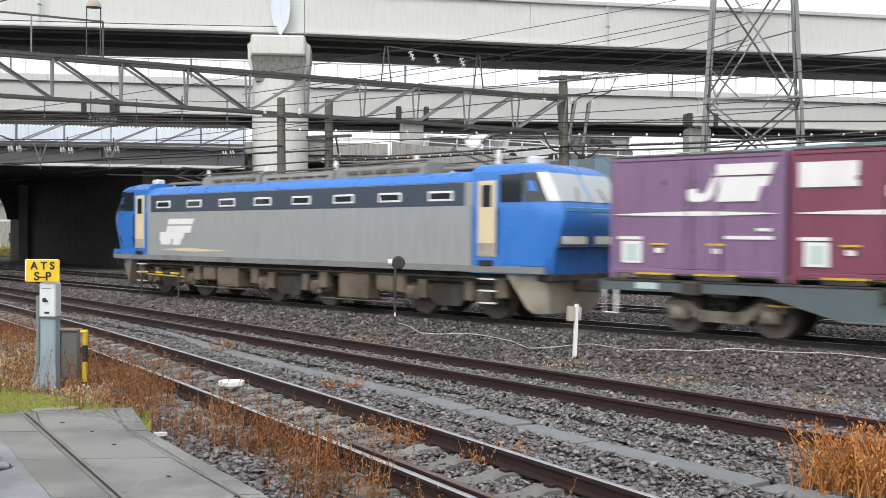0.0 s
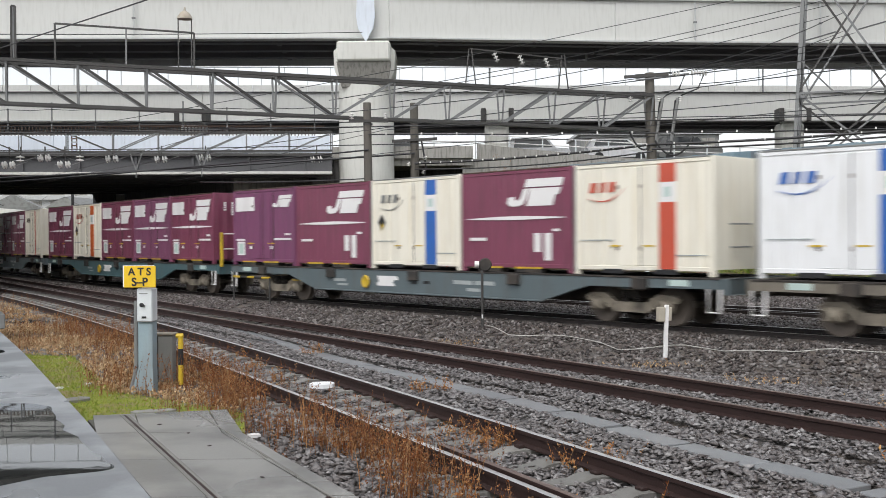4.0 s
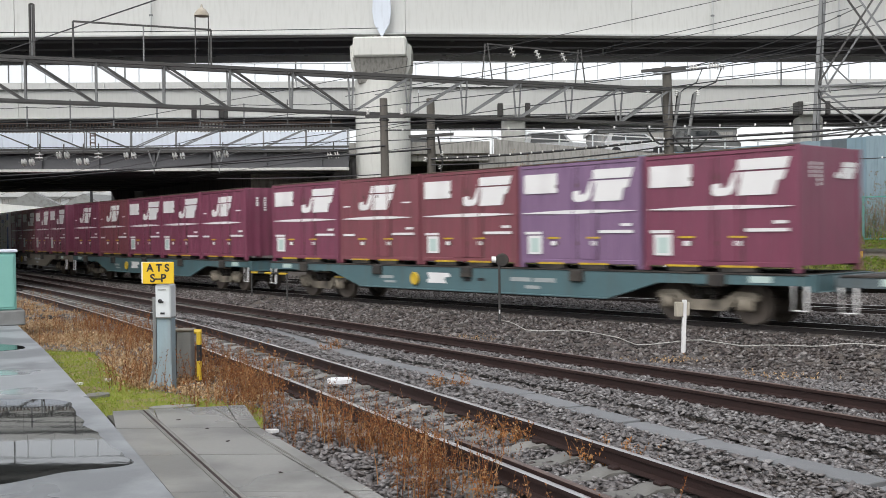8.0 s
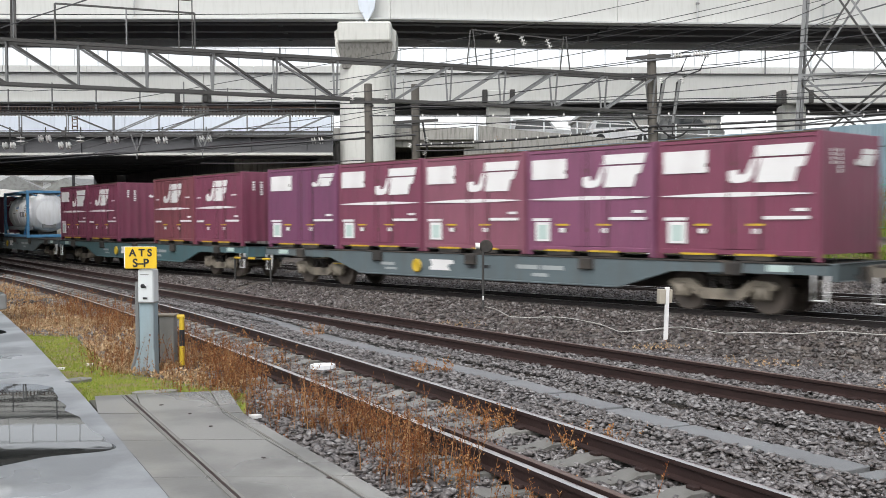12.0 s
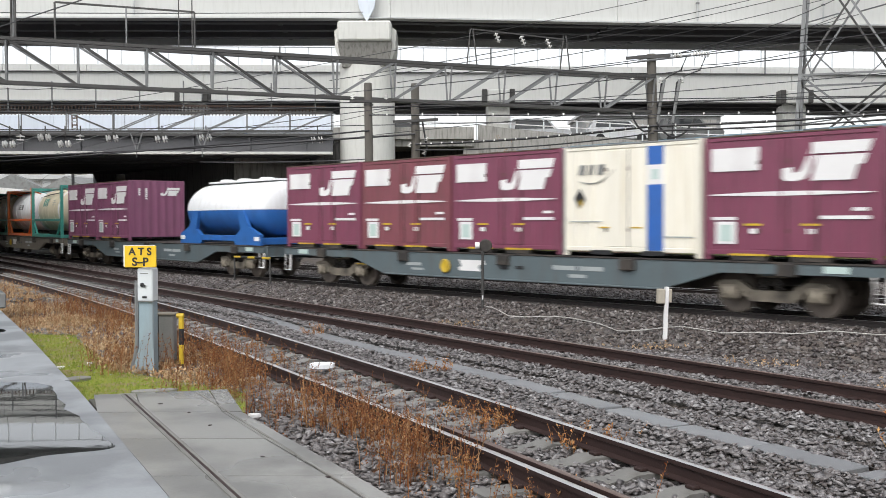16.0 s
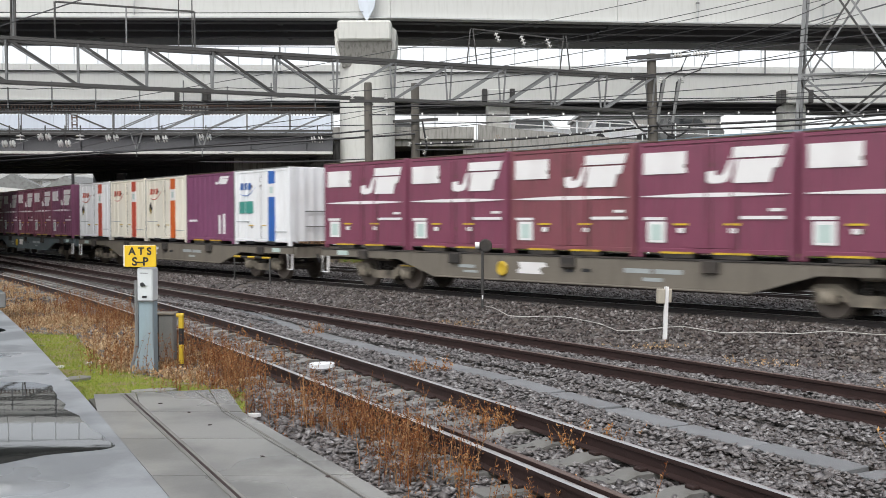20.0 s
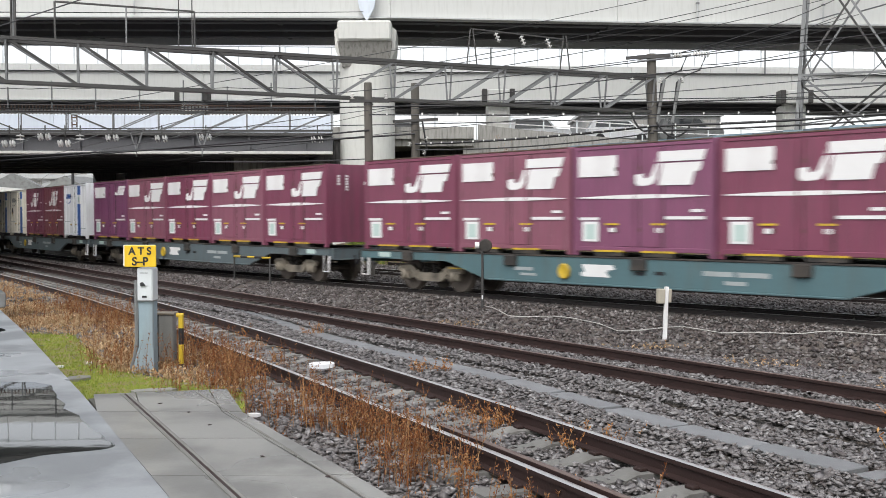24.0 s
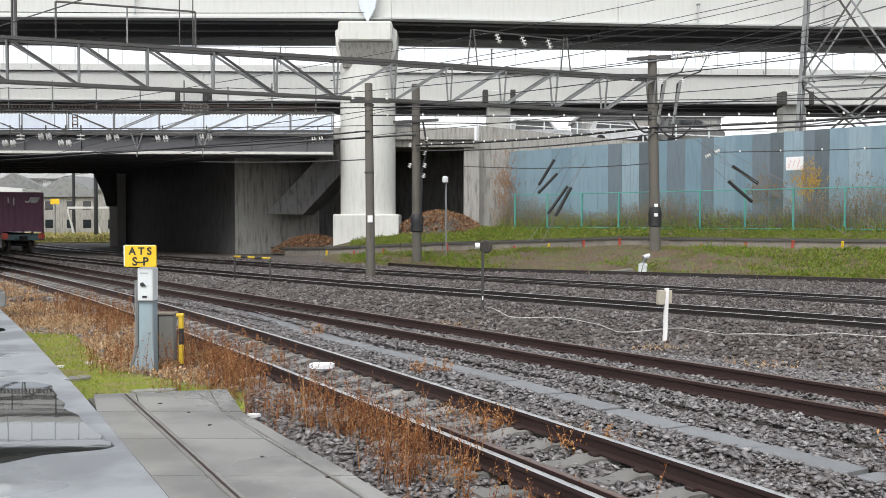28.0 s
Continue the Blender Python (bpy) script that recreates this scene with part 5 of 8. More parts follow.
def wagon(paint, label):
    """A flat container wagon with fish-bellied side sills and two bogies."""
    t = thing("container_wagon", label, "freight wagon", group="container wagons")
    E2 = 9.62
    for sy in (-1, 1):
        y = sy * 1.18
        sill = [(-E2, 1.08), (E2, 1.08), (E2, 0.86), (6.1, 0.84), (4.7, 0.44), (-4.7, 0.44), (-6.1, 0.84), (-E2, 0.86)]
        s = part("side_sill", Geo().prism(sill, y - 0.04, y + 0.04), M[paint], t)
        # lip coloured dark for the shaded gap below the containers
        part("sill_lip", Geo().box(-E2, E2, y - 0.05, y + 0.06, 1.05, 1.09, 0.008), M["under"], s)
        part("sill_flange", Geo().box(-4.7, 4.7, y - 0.05, y + 0.07, 0.42, 0.46, 0.008), M[paint], s)
        if sy > 0:
            part("logo", Geo().prism([(1.60, 0.90), (0.72, 0.90), (0.66, 0.80), (0.85, 0.78), (0.90, 0.72), (0.80, 0.62), (1.60, 0.62), (1.62, 0.70), (1.52, 0.74)], y + 0.03, y + 0.046), M["mark"], s, "white mark in plain shapes")
            for x0, x1, z0, z1 in ((-3.1, -2.4, 0.75, 0.85), (-2.3, -1.6, 0.75, 0.85), (-2.6, -2.1, 0.58, 0.66), (3.1, 3.7, 0.70, 0.78), (3.0, 3.5, 0.58, 0.64)):
                part("lettering_bar", Geo().box(x0, x1, y + 0.03, y + 0.046, z0, z1), M["faint"], s)
            part("brake_wheel", Geo().lathe([(0.05, 0.0), (0.16, 0.0), (0.185, 0.03), (0.16, 0.06), (0.05, 0.03)], 18, pose(2.1, y + 0.05, 0.72, -90)), M["yellow"], s, "yellow brake hand wheel")
            for x0 in (8.35, -8.85):
                part("end_plate", Geo().box(x0, x0 + 0.5, y + 0.03, y + 0.05, 0.90, 1.03), M["mint"], s, "pale plate with faint print")
            part("sill_rivet_plate", Geo().box(-0.15, 0.10, y + 0.03, y + 0.05, 0.70, 0.78), M["black"], s)
            part("jack_pad", Geo().box(-0.65, -0.40, y + 0.03, y + 0.05, 0.72, 0.8), M["black"], s)
    part("centre_sill", Geo().prism([(-9.9, 1.0), (9.9, 1.0), (9.9, 0.72), (6.3, 0.72), (5.0, 0.42), (-5.0, 0.42), (-6.3, 0.72), (-9.9, 0.72)], -0.22, 0.22), M["under"], t)
    for x in (-9.55, -7.1, -3.8, -1.9, 0, 1.9, 3.8, 7.1, 9.55):
        part("cross_bearer", Geo().box(x - 0.12, x + 0.12, -1.14, 1.14, 0.80, 1.06, 0.01), M[paint], t)
    part("deck_plate", Geo().box(-E2 + 0.05, E2 - 0.05, -1.13, 1.13, 1.062, 1.075, 0), M["under"], t)
    for x in (-7.6, -3.8, 0, 3.8, 7.6):
        for sy in (-1, 1):
            part("lock_bracket", Geo().box(x - 0.2, x + 0.2, sy * 1.18 - 0.09, sy * 1.18 + 0.13, 0.80, 1.06, 0.02), M["under"], t)
    for x in (-1.3, 1.0, 3.0):
        part("air_tank", Geo().lathe([(0.05, -0.5), (0.2, -0.45), (0.2, 0.45), (0.05, 0.5)], 14, Matrix.Translation((x, 0.7, 0.62)) @ Matrix.Rotation(math.pi / 2, 4, "Y")), M["under"], t)
    for sx in (-1, 1):
        b = bogie(t, sx * 7.1)
        part("coupler", Geo().box(sx * 9.9 - 0.1, sx * 9.9 + 0.1, -0.12, 0.12, 0.70, 0.98, 0.03).bar((sx * 9.9, 0, 0.84), (sx * 10.22, 0, 0.84), 0.22, 0.26), M["under"], t)
        part("end_beam", Geo().box(sx * 9.62, sx * 9.74, -1.15, 1.15, 0.74, 1.08, 0.02), M[paint], t)
        x = sx * 9.45
        part("end_step", Geo().tube([(x - 0.14, 1.2, 0.86), (x - 0.14, 1.22, 0.38), (x + 0.14, 1.22, 0.38), (x + 0.14, 1.2, 0.86)], 0.032), M["mark"], t, "white bent-tube step")
        part("air_hose", Geo().tube([(sx * 9.75, 0.4, 0.85), (sx * 9.95, 0.45, 0.6), (sx * 10.1, 0.42, 0.75)], 0.03), M["black"], t)
    part("brake_rod", Geo().tube([(5.2, 1.1, 0.66), (6.1, 1.1, 0.66)], 0.02), M["yellow"], t)
    return t

def stow(ob, k, x):
    MOVERS.append((ob, WAGON_BACK[k] + MID, pose(x, 0, DECK)))

KINDS = {"M": maroon_box, "m": lambda: maroon_box("maroon_faded"), "b": lambda: maroon_box("maroon_brown"), "p": lambda: maroon_box("maroon_purple"), "N": maroon_plain, "n": lambda: maroon_plain("maroon_brown"), "T": maroon_tall_marks, "P": purple_small, "D": purple_plain,
         "V": lambda: violet_box(False), "U": lambda: violet_box(True),
         "C": lambda: pale("cream", None, False, "roofgrey", "rust-stained cream freight container with dark company mark"),
         "R": lambda: pale("cream", "orange", True, "red", "cream freight container with orange-red band and black diamond"),
         "S": lambda: pale("cream", "red", False, "red", "weathered cream freight container with red band"),
         "B": lambda: pale("cream", "blue", True, "roofgrey", "cream freight container with blue band and black diamond"),
         "W": lambda: pale("white", "blue", False, "blue", "clean white freight container with blue band"),
         "G": lambda: pale("white", "blue", False, "blue", "white freight container with blue band and green panel", True),
         "H": lambda: pale("white", "red", True, "red", "white freight container with red band and black diamond"),
         "x": lambda: pale("cream", "blue", False, "blue", "cream freight container with blue band and swoosh")}
LOADS = ["VMMMC", "MRMpM", "PTBTS", "WMbMM", "NnMMN", "MnbUM", "-----", "MN-nN", "PMmpM", "-----", "pp---", "MbMBM", "MpMmp", "HSRDG", "MMbMM", "xBNnW", "PmMmM", "MmpMp"]
PAINTS = ["greyblue", "teal", "greyblue", "brown", "teal", "teal", "greyblue", "teal", "greyblue", "brown", "greyblue", "greyblue", "greyblue", "brown", "brown", "greyblue", "greyblue", "teal"]
made = {}
for k, load in enumerate(LOADS):
    for i, c in enumerate(load):
        if c == "-":
            continue
        if c in made:
            ob = copy_thing(made[c], Matrix())
        else:
            ob = made[c] = KINDS[c]()
        stow(ob, k, MID - LEN / 2 - i * PITCH)
stow(tank("blue", "white", "white tank container in a blue frame"), 6, 0.1)
green_tank = tank("green", "tank_cream", "stained cream tank container in a green frame")
stow(green_tank, 9, 6.25)
stow(tank("orange", "white", "white tank container in an orange frame"), 9, 0.0)
stow(copy_thing(green_tank, Matrix()), 9, -6.25)
stow(hopper(), 10, -6.2)
base = {"greyblue": "grey-blue container wagon with grimy bogies", "teal": "teal container wagon with grimy bogies", "brown": "dusty brown container wagon with grimy bogies"}
wagons, rake = {}, []
for k, paint in enumerate(PAINTS):
    if paint in wagons:
        w = copy_thing(wagons[paint], Matrix())
    else:
        w = wagons[paint] = wagon(paint, base[paint])
    if k == 17:
        w["label"] = "teal container wagon with red tail discs at its end"
        for sy in (-1, 1):
            part("tail_disc", Geo().lathe([(0.02, 0.0), (0.20, 0.0), (0.20, 0.03), (0.02, 0.035)], 24, pose(-9.78, sy * 1.02, 0.98, 0, -90)), M["red"], w, "round red tail disc")
    MOVERS.append((w, WAGON_BACK[k] + MID, pose(0, 0, 0)))
    for ob in w.children_recursive:
        if ob.name.startswith("wheelset"):
            WHEELS.append((ob, round(ob.matrix_basis.translation.x, 3), 0.43))
    rake.append(w)
for k in (1, 14):
    guard = part("end_railing", Geo().box(-9.86, -9.76, 1.02, 1.12, 1.0, 2.2, 0.015), M["yellow"], rake[k], "orange-yellow post with white rails")
    for z in (1.62, 2.15):
        part("guard_rail", Geo().tube([(-9.81, 1.07, z), (-9.81, -1.07, z)], 0.022), M["mark"], guard)
    part("far_post", Geo().box(-9.86, -9.76, -1.12, -1.02, 1.0, 2.2, 0.015), M["yellow"], guard)

# ---------------------------------------------------------------- the electric locomotive
STRETCH = 1.038      # the drawing below is 18.6 m long, the engine 19.4 m
def locomotive():
    t = thing("electric_locomotive", "blue and grey electric freight locomotive with cream cab doors", "locomotive")
    W = 1.40
    sec = lambda w: [(-w, 1.12), (w, 1.12), (w, 3.22), (w - 0.10, 3.36), (w - 0.32, 3.46), (-w + 0.32, 3.46), (-w + 0.10, 3.36), (-w, 3.22)]
    body = part("body", Geo().prism(sec(W), -6.95, 6.95, "x"), M["loco_grey"], t, "grey ribless side body")
    part("sill_band", Geo().box(-9.0, 9.0, W - 0.02, W + 0.012, 1.12, 1.28, 0.005), M["roofgrey"], body)
    part("upper_band", Geo().box(-6.7, 6.7, W - 0.02, W + 0.006, 2.66, 3.20, 0.004), M["loco_dark"], body, "dark grey upper band")
    part("roof_edge", Geo().prism([(W - 0.005, 3.21), (W + 0.008, 3.22), (W - 0.09, 3.375), (W - 0.31, 3.475), (W - 0.33, 3.46)], -7.0, 7.0, "x"), M["loco_blue"], body, "blue roof edge")
    for i in range(8):
        x = -5.95 + i * 1.70
        wnd = part("window", Geo().box(x - 0.40, x + 0.40, W, W + 0.02, 2.78, 3.02, 0.008), M["mark"], body, "small side window with a pale frame")
        part("pane", Geo().box(x - 0.34, x + 0.34, W + 0.01, W + 0.024, 2.83, 2.97, 0.004), M["glass"], wnd)
    mark = Geo()
    for poly in ([(5.65, 2.44), (4.25, 2.44), (4.33, 2.26), (5.71, 2.26)], [(5.73, 2.22), (4.35, 2.22), (4.45, 2.0), (5.80, 2.0)], [(6.12, 2.02), (4.75, 2.0), (4.85, 1.80), (6.18, 1.80)],
                 [(6.16, 1.80), (5.5, 1.80), (5.55, 1.62), (6.08, 1.62)], [(5.40, 1.80), (4.92, 1.80), (5.0, 1.62), (5.44, 1.62)]):
        mark.prism(poly, W - 0.01, W + 0.008)
    part("logo", mark, M["mark"], body, "white mark in plain shapes")
    part("streak", Geo().prism([(6.2, 1.46), (4.6, 1.53), (2.4, 1.46), (4.2, 1.41)], W - 0.01, W + 0.008), M["loco_door"], body, "thin cream streak")
    for sx in (-1, 1):
        end_ = part("cab", Geo(), M["loco_blue"], t, "blue cab with a sloping windscreen")
        g = Geo()
        lv = [  # height, start of taper, nose, half width at the side, half width at the nose
            (1.10, 8.30, 8.95, 1.40, 1.10), (1.60, 8.40, 9.05, 1.40, 1.14), (2.10, 8.45, 9.24, 1.40, 1.16), (2.45, 8.45, 9.32, 1.40, 1.16),
            (2.66, 8.42, 9.25, 1.40, 1.16), (3.42, 8.25, 8.80, 1.38, 1.12), (3.54, 8.10, 8.60, 1.28, 1.02), (3.62, 7.90, 8.30, 1.00, 0.85)]
        rings = []
        for z, xs, xf, w, wf in lv:
            rings.append([(sx * 6.9, -w, z), (sx * xs, -w, z), (sx * (xs + (xf - xs) * 0.7), -(w + wf) / 2, z), (sx * xf, -wf, z), (sx * xf, wf, z), (sx * (xs + (xf - xs) * 0.7), (w + wf) / 2, z), (sx * xs, w, z), (sx * 6.9, w, z)])
        g.rings(rings)
        end_.data = g.mesh("cab", M["loco_blue"])
        # front panes follow the slope of the windscreen
        for sy in (-1, 1):
            def pane_row(a, b):
                """Points of the glazing band at its foot and head, from the cab's side round the corner to the middle."""
                v = []
                for z in (2.73, 3.37):
                    u = (z - 2.66) / 0.76
                    xs, xf, w, wf = 8.42 - 0.17 * u, 9.25 - 0.45 * u, 1.40 - 0.02 * u, 1.16 - 0.04 * u
                    way = [(xs, w), (xs + (xf - xs) * 0.7, (w + wf) / 2), (xf, wf), (xf, 0.05)]
                    v += [(sx * (x + 0.018), sy * (y + (0.014 if y > 0.1 else 0)), z) for x, y in way[a:b]] + [(sx * (x - 0.02), sy * (y - 0.015), z) for x, y in reversed(way[a:b])]
                n = len(v) // 2
                return Geo().rings([v[:n], v[n:]])
            part("windscreen", pane_row(1, 4), M["glass_sky"], end_, "large windscreen pane", smooth=0)
            part("wiper", Geo().bar((sx * 9.25, sy * 0.55, 2.72), (sx * 9.09, sy * 0.42, 3.05), 0.02), M["black"], end_)
            part("corner_window", pane_row(0, 2), M["glass"], end_, "dark wrap-round corner window", smooth=0)
            part("side_window", Geo().box(min(sx * 8.36, sx * 7.74), max(sx * 8.36, sx * 7.74), sy * 1.40 - 0.02, sy * 1.40 + 0.010, 2.72, 3.34, 0.003), M["glass"], end_)
            d = part("door", Geo().box(min(sx * 7.10, sx * 7.62), max(sx * 7.10, sx * 7.62), sy * 1.40 - 0.015, sy * 1.40 + 0.012, 1.48, 3.22, 0.008), M["loco_door"], end_, "cream cab door")
            part("door_window", Geo().box(min(sx * 7.22, sx * 7.50), max(sx * 7.22, sx * 7.50), sy * 1.40, sy * 1.40 + sy * 0.016, 2.62, 3.12, 0.003), M["glass"], d)
            part("handrail", Geo().tube([(sx * 7.70, sy * 1.44, 1.55), (sx * 7.70, sy * 1.44, 2.6)], 0.018), M["black"], d)
            part("footstep", Geo().box(min(sx * 7.15, sx * 7.55), max(sx * 7.15, sx * 7.55), sy * 1.38, sy * 1.44, 1.28, 1.40, 0.005), M["black"], d)
            for z in (0.95, 0.68, 0.40):
                part("ladder_step", Geo().box(min(sx * 7.1, sx * 7.55), max(sx * 7.1, sx * 7.55), sy * 1.30 - 0.04, sy * 1.30 + 0.08, z, z + 0.03), M["mark"], t)
            part("lamp_glass", Geo().box(min(sx * 9.19, sx * 9.215), max(sx * 9.19, sx * 9.215), sy * 0.62 - 0.44, sy * 0.62 + 0.44, 1.78, 1.96, 0.008), M["lamp"], end_, "pale lamp glass strip")
            part("kick_plate", Geo().box(min(sx * 7.12, sx * 7.60), max(sx * 7.12, sx * 7.60), sy * 1.40, sy * 1.40 + sy * 0.018, 1.50, 1.80, 0.004), M["skirt"], d)
            hl = part("headlamp", Geo().box(min(sx * 9.0, sx * 9.2), max(sx * 9.0, sx * 9.2), sy * 0.62 - 0.52, sy * 0.62 + 0.52, 1.70, 2.02, 0.02), M["loco_dark"], end_)
            part("lens", Geo().lathe([(0.02, 0), (0.08, 0), (0.08, 0.03), (0.02, 0.035)], 16, pose(sx * 9.19, sy * 0.88, 1.86, 0, sx * 90)), M["lamp"], hl)
        part("nose_band", Geo().box(min(sx * 9.22, sx * 9.315), max(sx * 9.22, sx * 9.315), -1.1, 1.1, 2.50, 2.60, 0.01), M["skyblue"], end_)
        part("lower_band", Geo().box(min(sx * 6.98, sx * 9.0), max(sx * 6.98, sx * 9.0), W - 0.01, W + 0.004, 1.30, 1.44, 0.002), M["loco_blue"], end_)
        sk = []
        for z, xb, xf, w, wf in ((1.12, 7.9, 8.9, 1.38, 1.15), (0.35, 8.35, 8.75, 1.2, 0.9), (0.22, 8.45, 8.7, 1.1, 0.8)):
            sk.append([(sx * xb, -w, z), (sx * xf, -wf, z), (sx * xf, wf, z), (sx * xb, w, z)])
        part("skirt", Geo().rings(sk), M["skirt"], t, "dirty beige skirt plough")
        part("coupler", Geo().box(min(sx * 8.8, sx * 9.7), max(sx * 8.8, sx * 9.7), -0.14, 0.14, 0.72, 1.0, 0.03), M["under"], t)
        part("buffer_beam", Geo().box(min(sx * 8.6, sx * 9.0), max(sx * 8.6, sx * 9.0), -1.2, 1.2, 0.95, 1.12, 0.02), M["under"], t)
    for x0, x1, top in ((-5.0, -1.7, 3.80), (-1.6, 1.5, 3.74), (1.6, 4.5, 3.78)):
        house = part("roof_house", Geo().prism([(-0.98, 3.42), (0.98, 3.42), (0.92, top - 0.10), (0.80, top), (-0.80, top), (-0.92, top - 0.10)], x0, x1, "x"), M["roofgrey"], t, "grey roof equipment casing")
        for x in np.arange(x0 + 0.2, x1 - 0.5, 0.55):
            part("roof_louvre", Geo().box(x, x + 0.42, 0.93, 0.985, 3.56, top - 0.14, 0.01), M["wheel"], house)
        part("top_rail", Geo().tube([(x0, 0.86, top + 0.04), (x1, 0.86, top + 0.04)], 0.03), M["wheel"], house)
    for x in (-8.0, 7.75):
        part("roof_beacon", Geo().box(x - 0.16, x + 0.16, 0.3, 0.62, 3.56, 3.80, 0.05), M["boxwhite"], t, "small white housing on the cab roof")
    part("roof_bus", Geo().tube([(-6.4, -0.4, 4.12), (-2.0, -0.4, 4.15), (2.5, -0.4, 4.15), (6.3, -0.4, 4.1)], 0.025), M["darksteel"], t)
    for x in (-6.2, -3.4, -0.2, 3.0, 6.1):
        part("bus_insulator", Geo().lathe([(0.05, 3.50), (0.08, 3.6), (0.05, 3.7), (0.08, 3.8), (0.05, 3.9), (0.08, 4.0), (0.04, 4.12)], 10, pose(x, -0.4, 0)), M["insulator"], t)
    for sx in (-1, 1):
        p = part("pantograph", Geo().box(sx * 6.1 - 0.8, sx * 6.1 + 0.8, -0.6, 0.6, 3.58, 3.66, 0.02), M["roofgrey"], t, "folding pantograph")
        up = 0.45 if sx > 0 else 0.9
        for sy in (-1, 1):
            part("lower_arm", Geo().tube([(sx * 6.1 - 0.6, sy * 0.5, 3.66), (sx * 6.1 + 0.7, sy * 0.4, 3.66 + up * 0.5)], 0.025), M["darksteel"], p)
            part("upper_arm", Geo().tube([(sx * 6.1 + 0.7, sy * 0.4, 3.66 + up * 0.5), (sx * 6.1, sy * 0.3, 3.66 + up)], 0.02), M["darksteel"], p)
            part("base_insulator", Geo().lathe([(0.06, 3.46), (0.09, 3.48), (0.06, 3.5), (0.09, 3.52), (0.06, 3.54), (0.06, 3.58)], 10, pose(sx * 6.1 + 0.6, sy * 0.5, 0)), M["insulator"], p)
        part("contact_shoe", Geo().tube([(sx * 6.1, -0.85, 3.58 + up), (sx * 6.1, -0.6, 3.68 + up), (sx * 6.1, 0.6, 3.68 + up), (sx * 6.1, 0.85, 3.58 + up)], 0.03), M["darksteel"], p)
    for x in (-5.9, 0, 5.9):
        b = part("bogie", Geo().box(x - 1.6, x + 1.6, -1.0, 1.0, 0.5, 0.9, 0.05), M["under"], t)
        for ax in (-1.15, 1.15):
            WHEELS.append((part("wheelset", WHEELSET_BIG, None, b), (x + ax) * STRETCH, 0.555))
        for sy in (-1, 1):
            part("side_frame", Geo().prism([(x - 1.7, 0.45), (x - 1.6, 0.78), (x + 1.6, 0.78), (x + 1.7, 0.45), (x + 0.6, 0.50), (x + 0.4, 0.28), (x - 0.4, 0.28), (x - 0.6, 0.5)], sy * 1.05 - 0.06, sy * 1.05 + 0.06), M["under"], b)
            for ax in (-1.15, 1.15):
                part("axle_box", Geo().box(x + ax - 0.20, x + ax + 0.20, sy * 1.10 - 0.07, sy * 1.10 + 0.07, 0.34, 0.72, 0.05), M["brake_dust"], b)
                part("axle_cap", Geo().lathe([(0.14, 0.0), (0.14, 0.05), (0.05, 0.08)], 14, pose(x + ax, sy * 1.17, 0.54, -90 * sy)), M["wheel"], b)
                for k in (-0.36, 0.36):
                    part("coil_spring", Geo().lathe([(0.085, 0.42 + 0.05 * (j // 2)) if j % 2 else (0.065, 0.42 + 0.05 * (j // 2)) for j in range(12)], 10, pose(x + ax + k, sy * 1.08, 0)), M["under"], b)
                part("sand_pipe", Geo().tube([(x + ax * 1.45, sy * 1.0, 0.75), (x + ax * 1.5, sy * 0.95, 0.4), (x + ax * 1.38, sy * 0.72, 0.12)], 0.025), M["under"], b)
            for k in (-0.75, 0.75):
                part("damper", Geo().box(x + k - 0.12, x + k + 0.12, sy * 1.14 - 0.06, sy * 1.14 + 0.06, 0.42, 0.88, 0.02), M["brake_dust"], b)
    part("underframe", Geo().box(-8.2, 8.2, -1.1, 1.1, 0.85, 1.12, 0.02), M["under"], t)
    for x, w, z0 in ((-2.75, 0.55, 0.30), (2.75, 0.5, 0.38), (-3.9, 0.3, 0.55), (3.7, 0.3, 0.55)):
        for sy in (-1, 1):
            part("equipment_box", Geo().box(x - w, x + w, sy * 1.0 - 0.25, sy * 1.0 + 0.25, z0, 0.95, 0.03), M["brake_dust"], t, "box brown with brake dust")
            part("box_cover", Geo().box(x - w + 0.07, x + w - 0.07, sy * 1.25 - 0.012, sy * 1.25 + 0.012, z0 + 0.07, 0.88, 0.006), M["brake_dust"], t)
    for x in (-7.6, -4.4, -1.5, 1.5, 4.4, 7.55):
        part("sand_box", Geo().box(x - 0.16, x + 0.16, 0.95, 1.22, 0.52, 0.98, 0.03), M["brake_dust"], t)
    for x0, x1, z in ((-8.0, 8.0, 0.98), (-4.6, -1.4, 0.26), (1.6, 4.5, 0.34)):
        part("air_pipe", Geo().tube([(x0, 1.2, z), (x1, 1.2, z)], 0.022), M["wheel"], t)
    part("yellow_rod", Geo().tube([(5.0, 1.25, 0.60), (7.2, 1.25, 0.64)], 0.024), M["yellow"], t)
    longer = Matrix.Diagonal((STRETCH, 1, 1, 1))
    for ob in t.children_recursive:
        if not ob.name.startswith("wheelset"):
            ob.data.transform(longer)
    return t
MOVERS.append((locomotive(), -10.78, pose(0, 0, 0)))

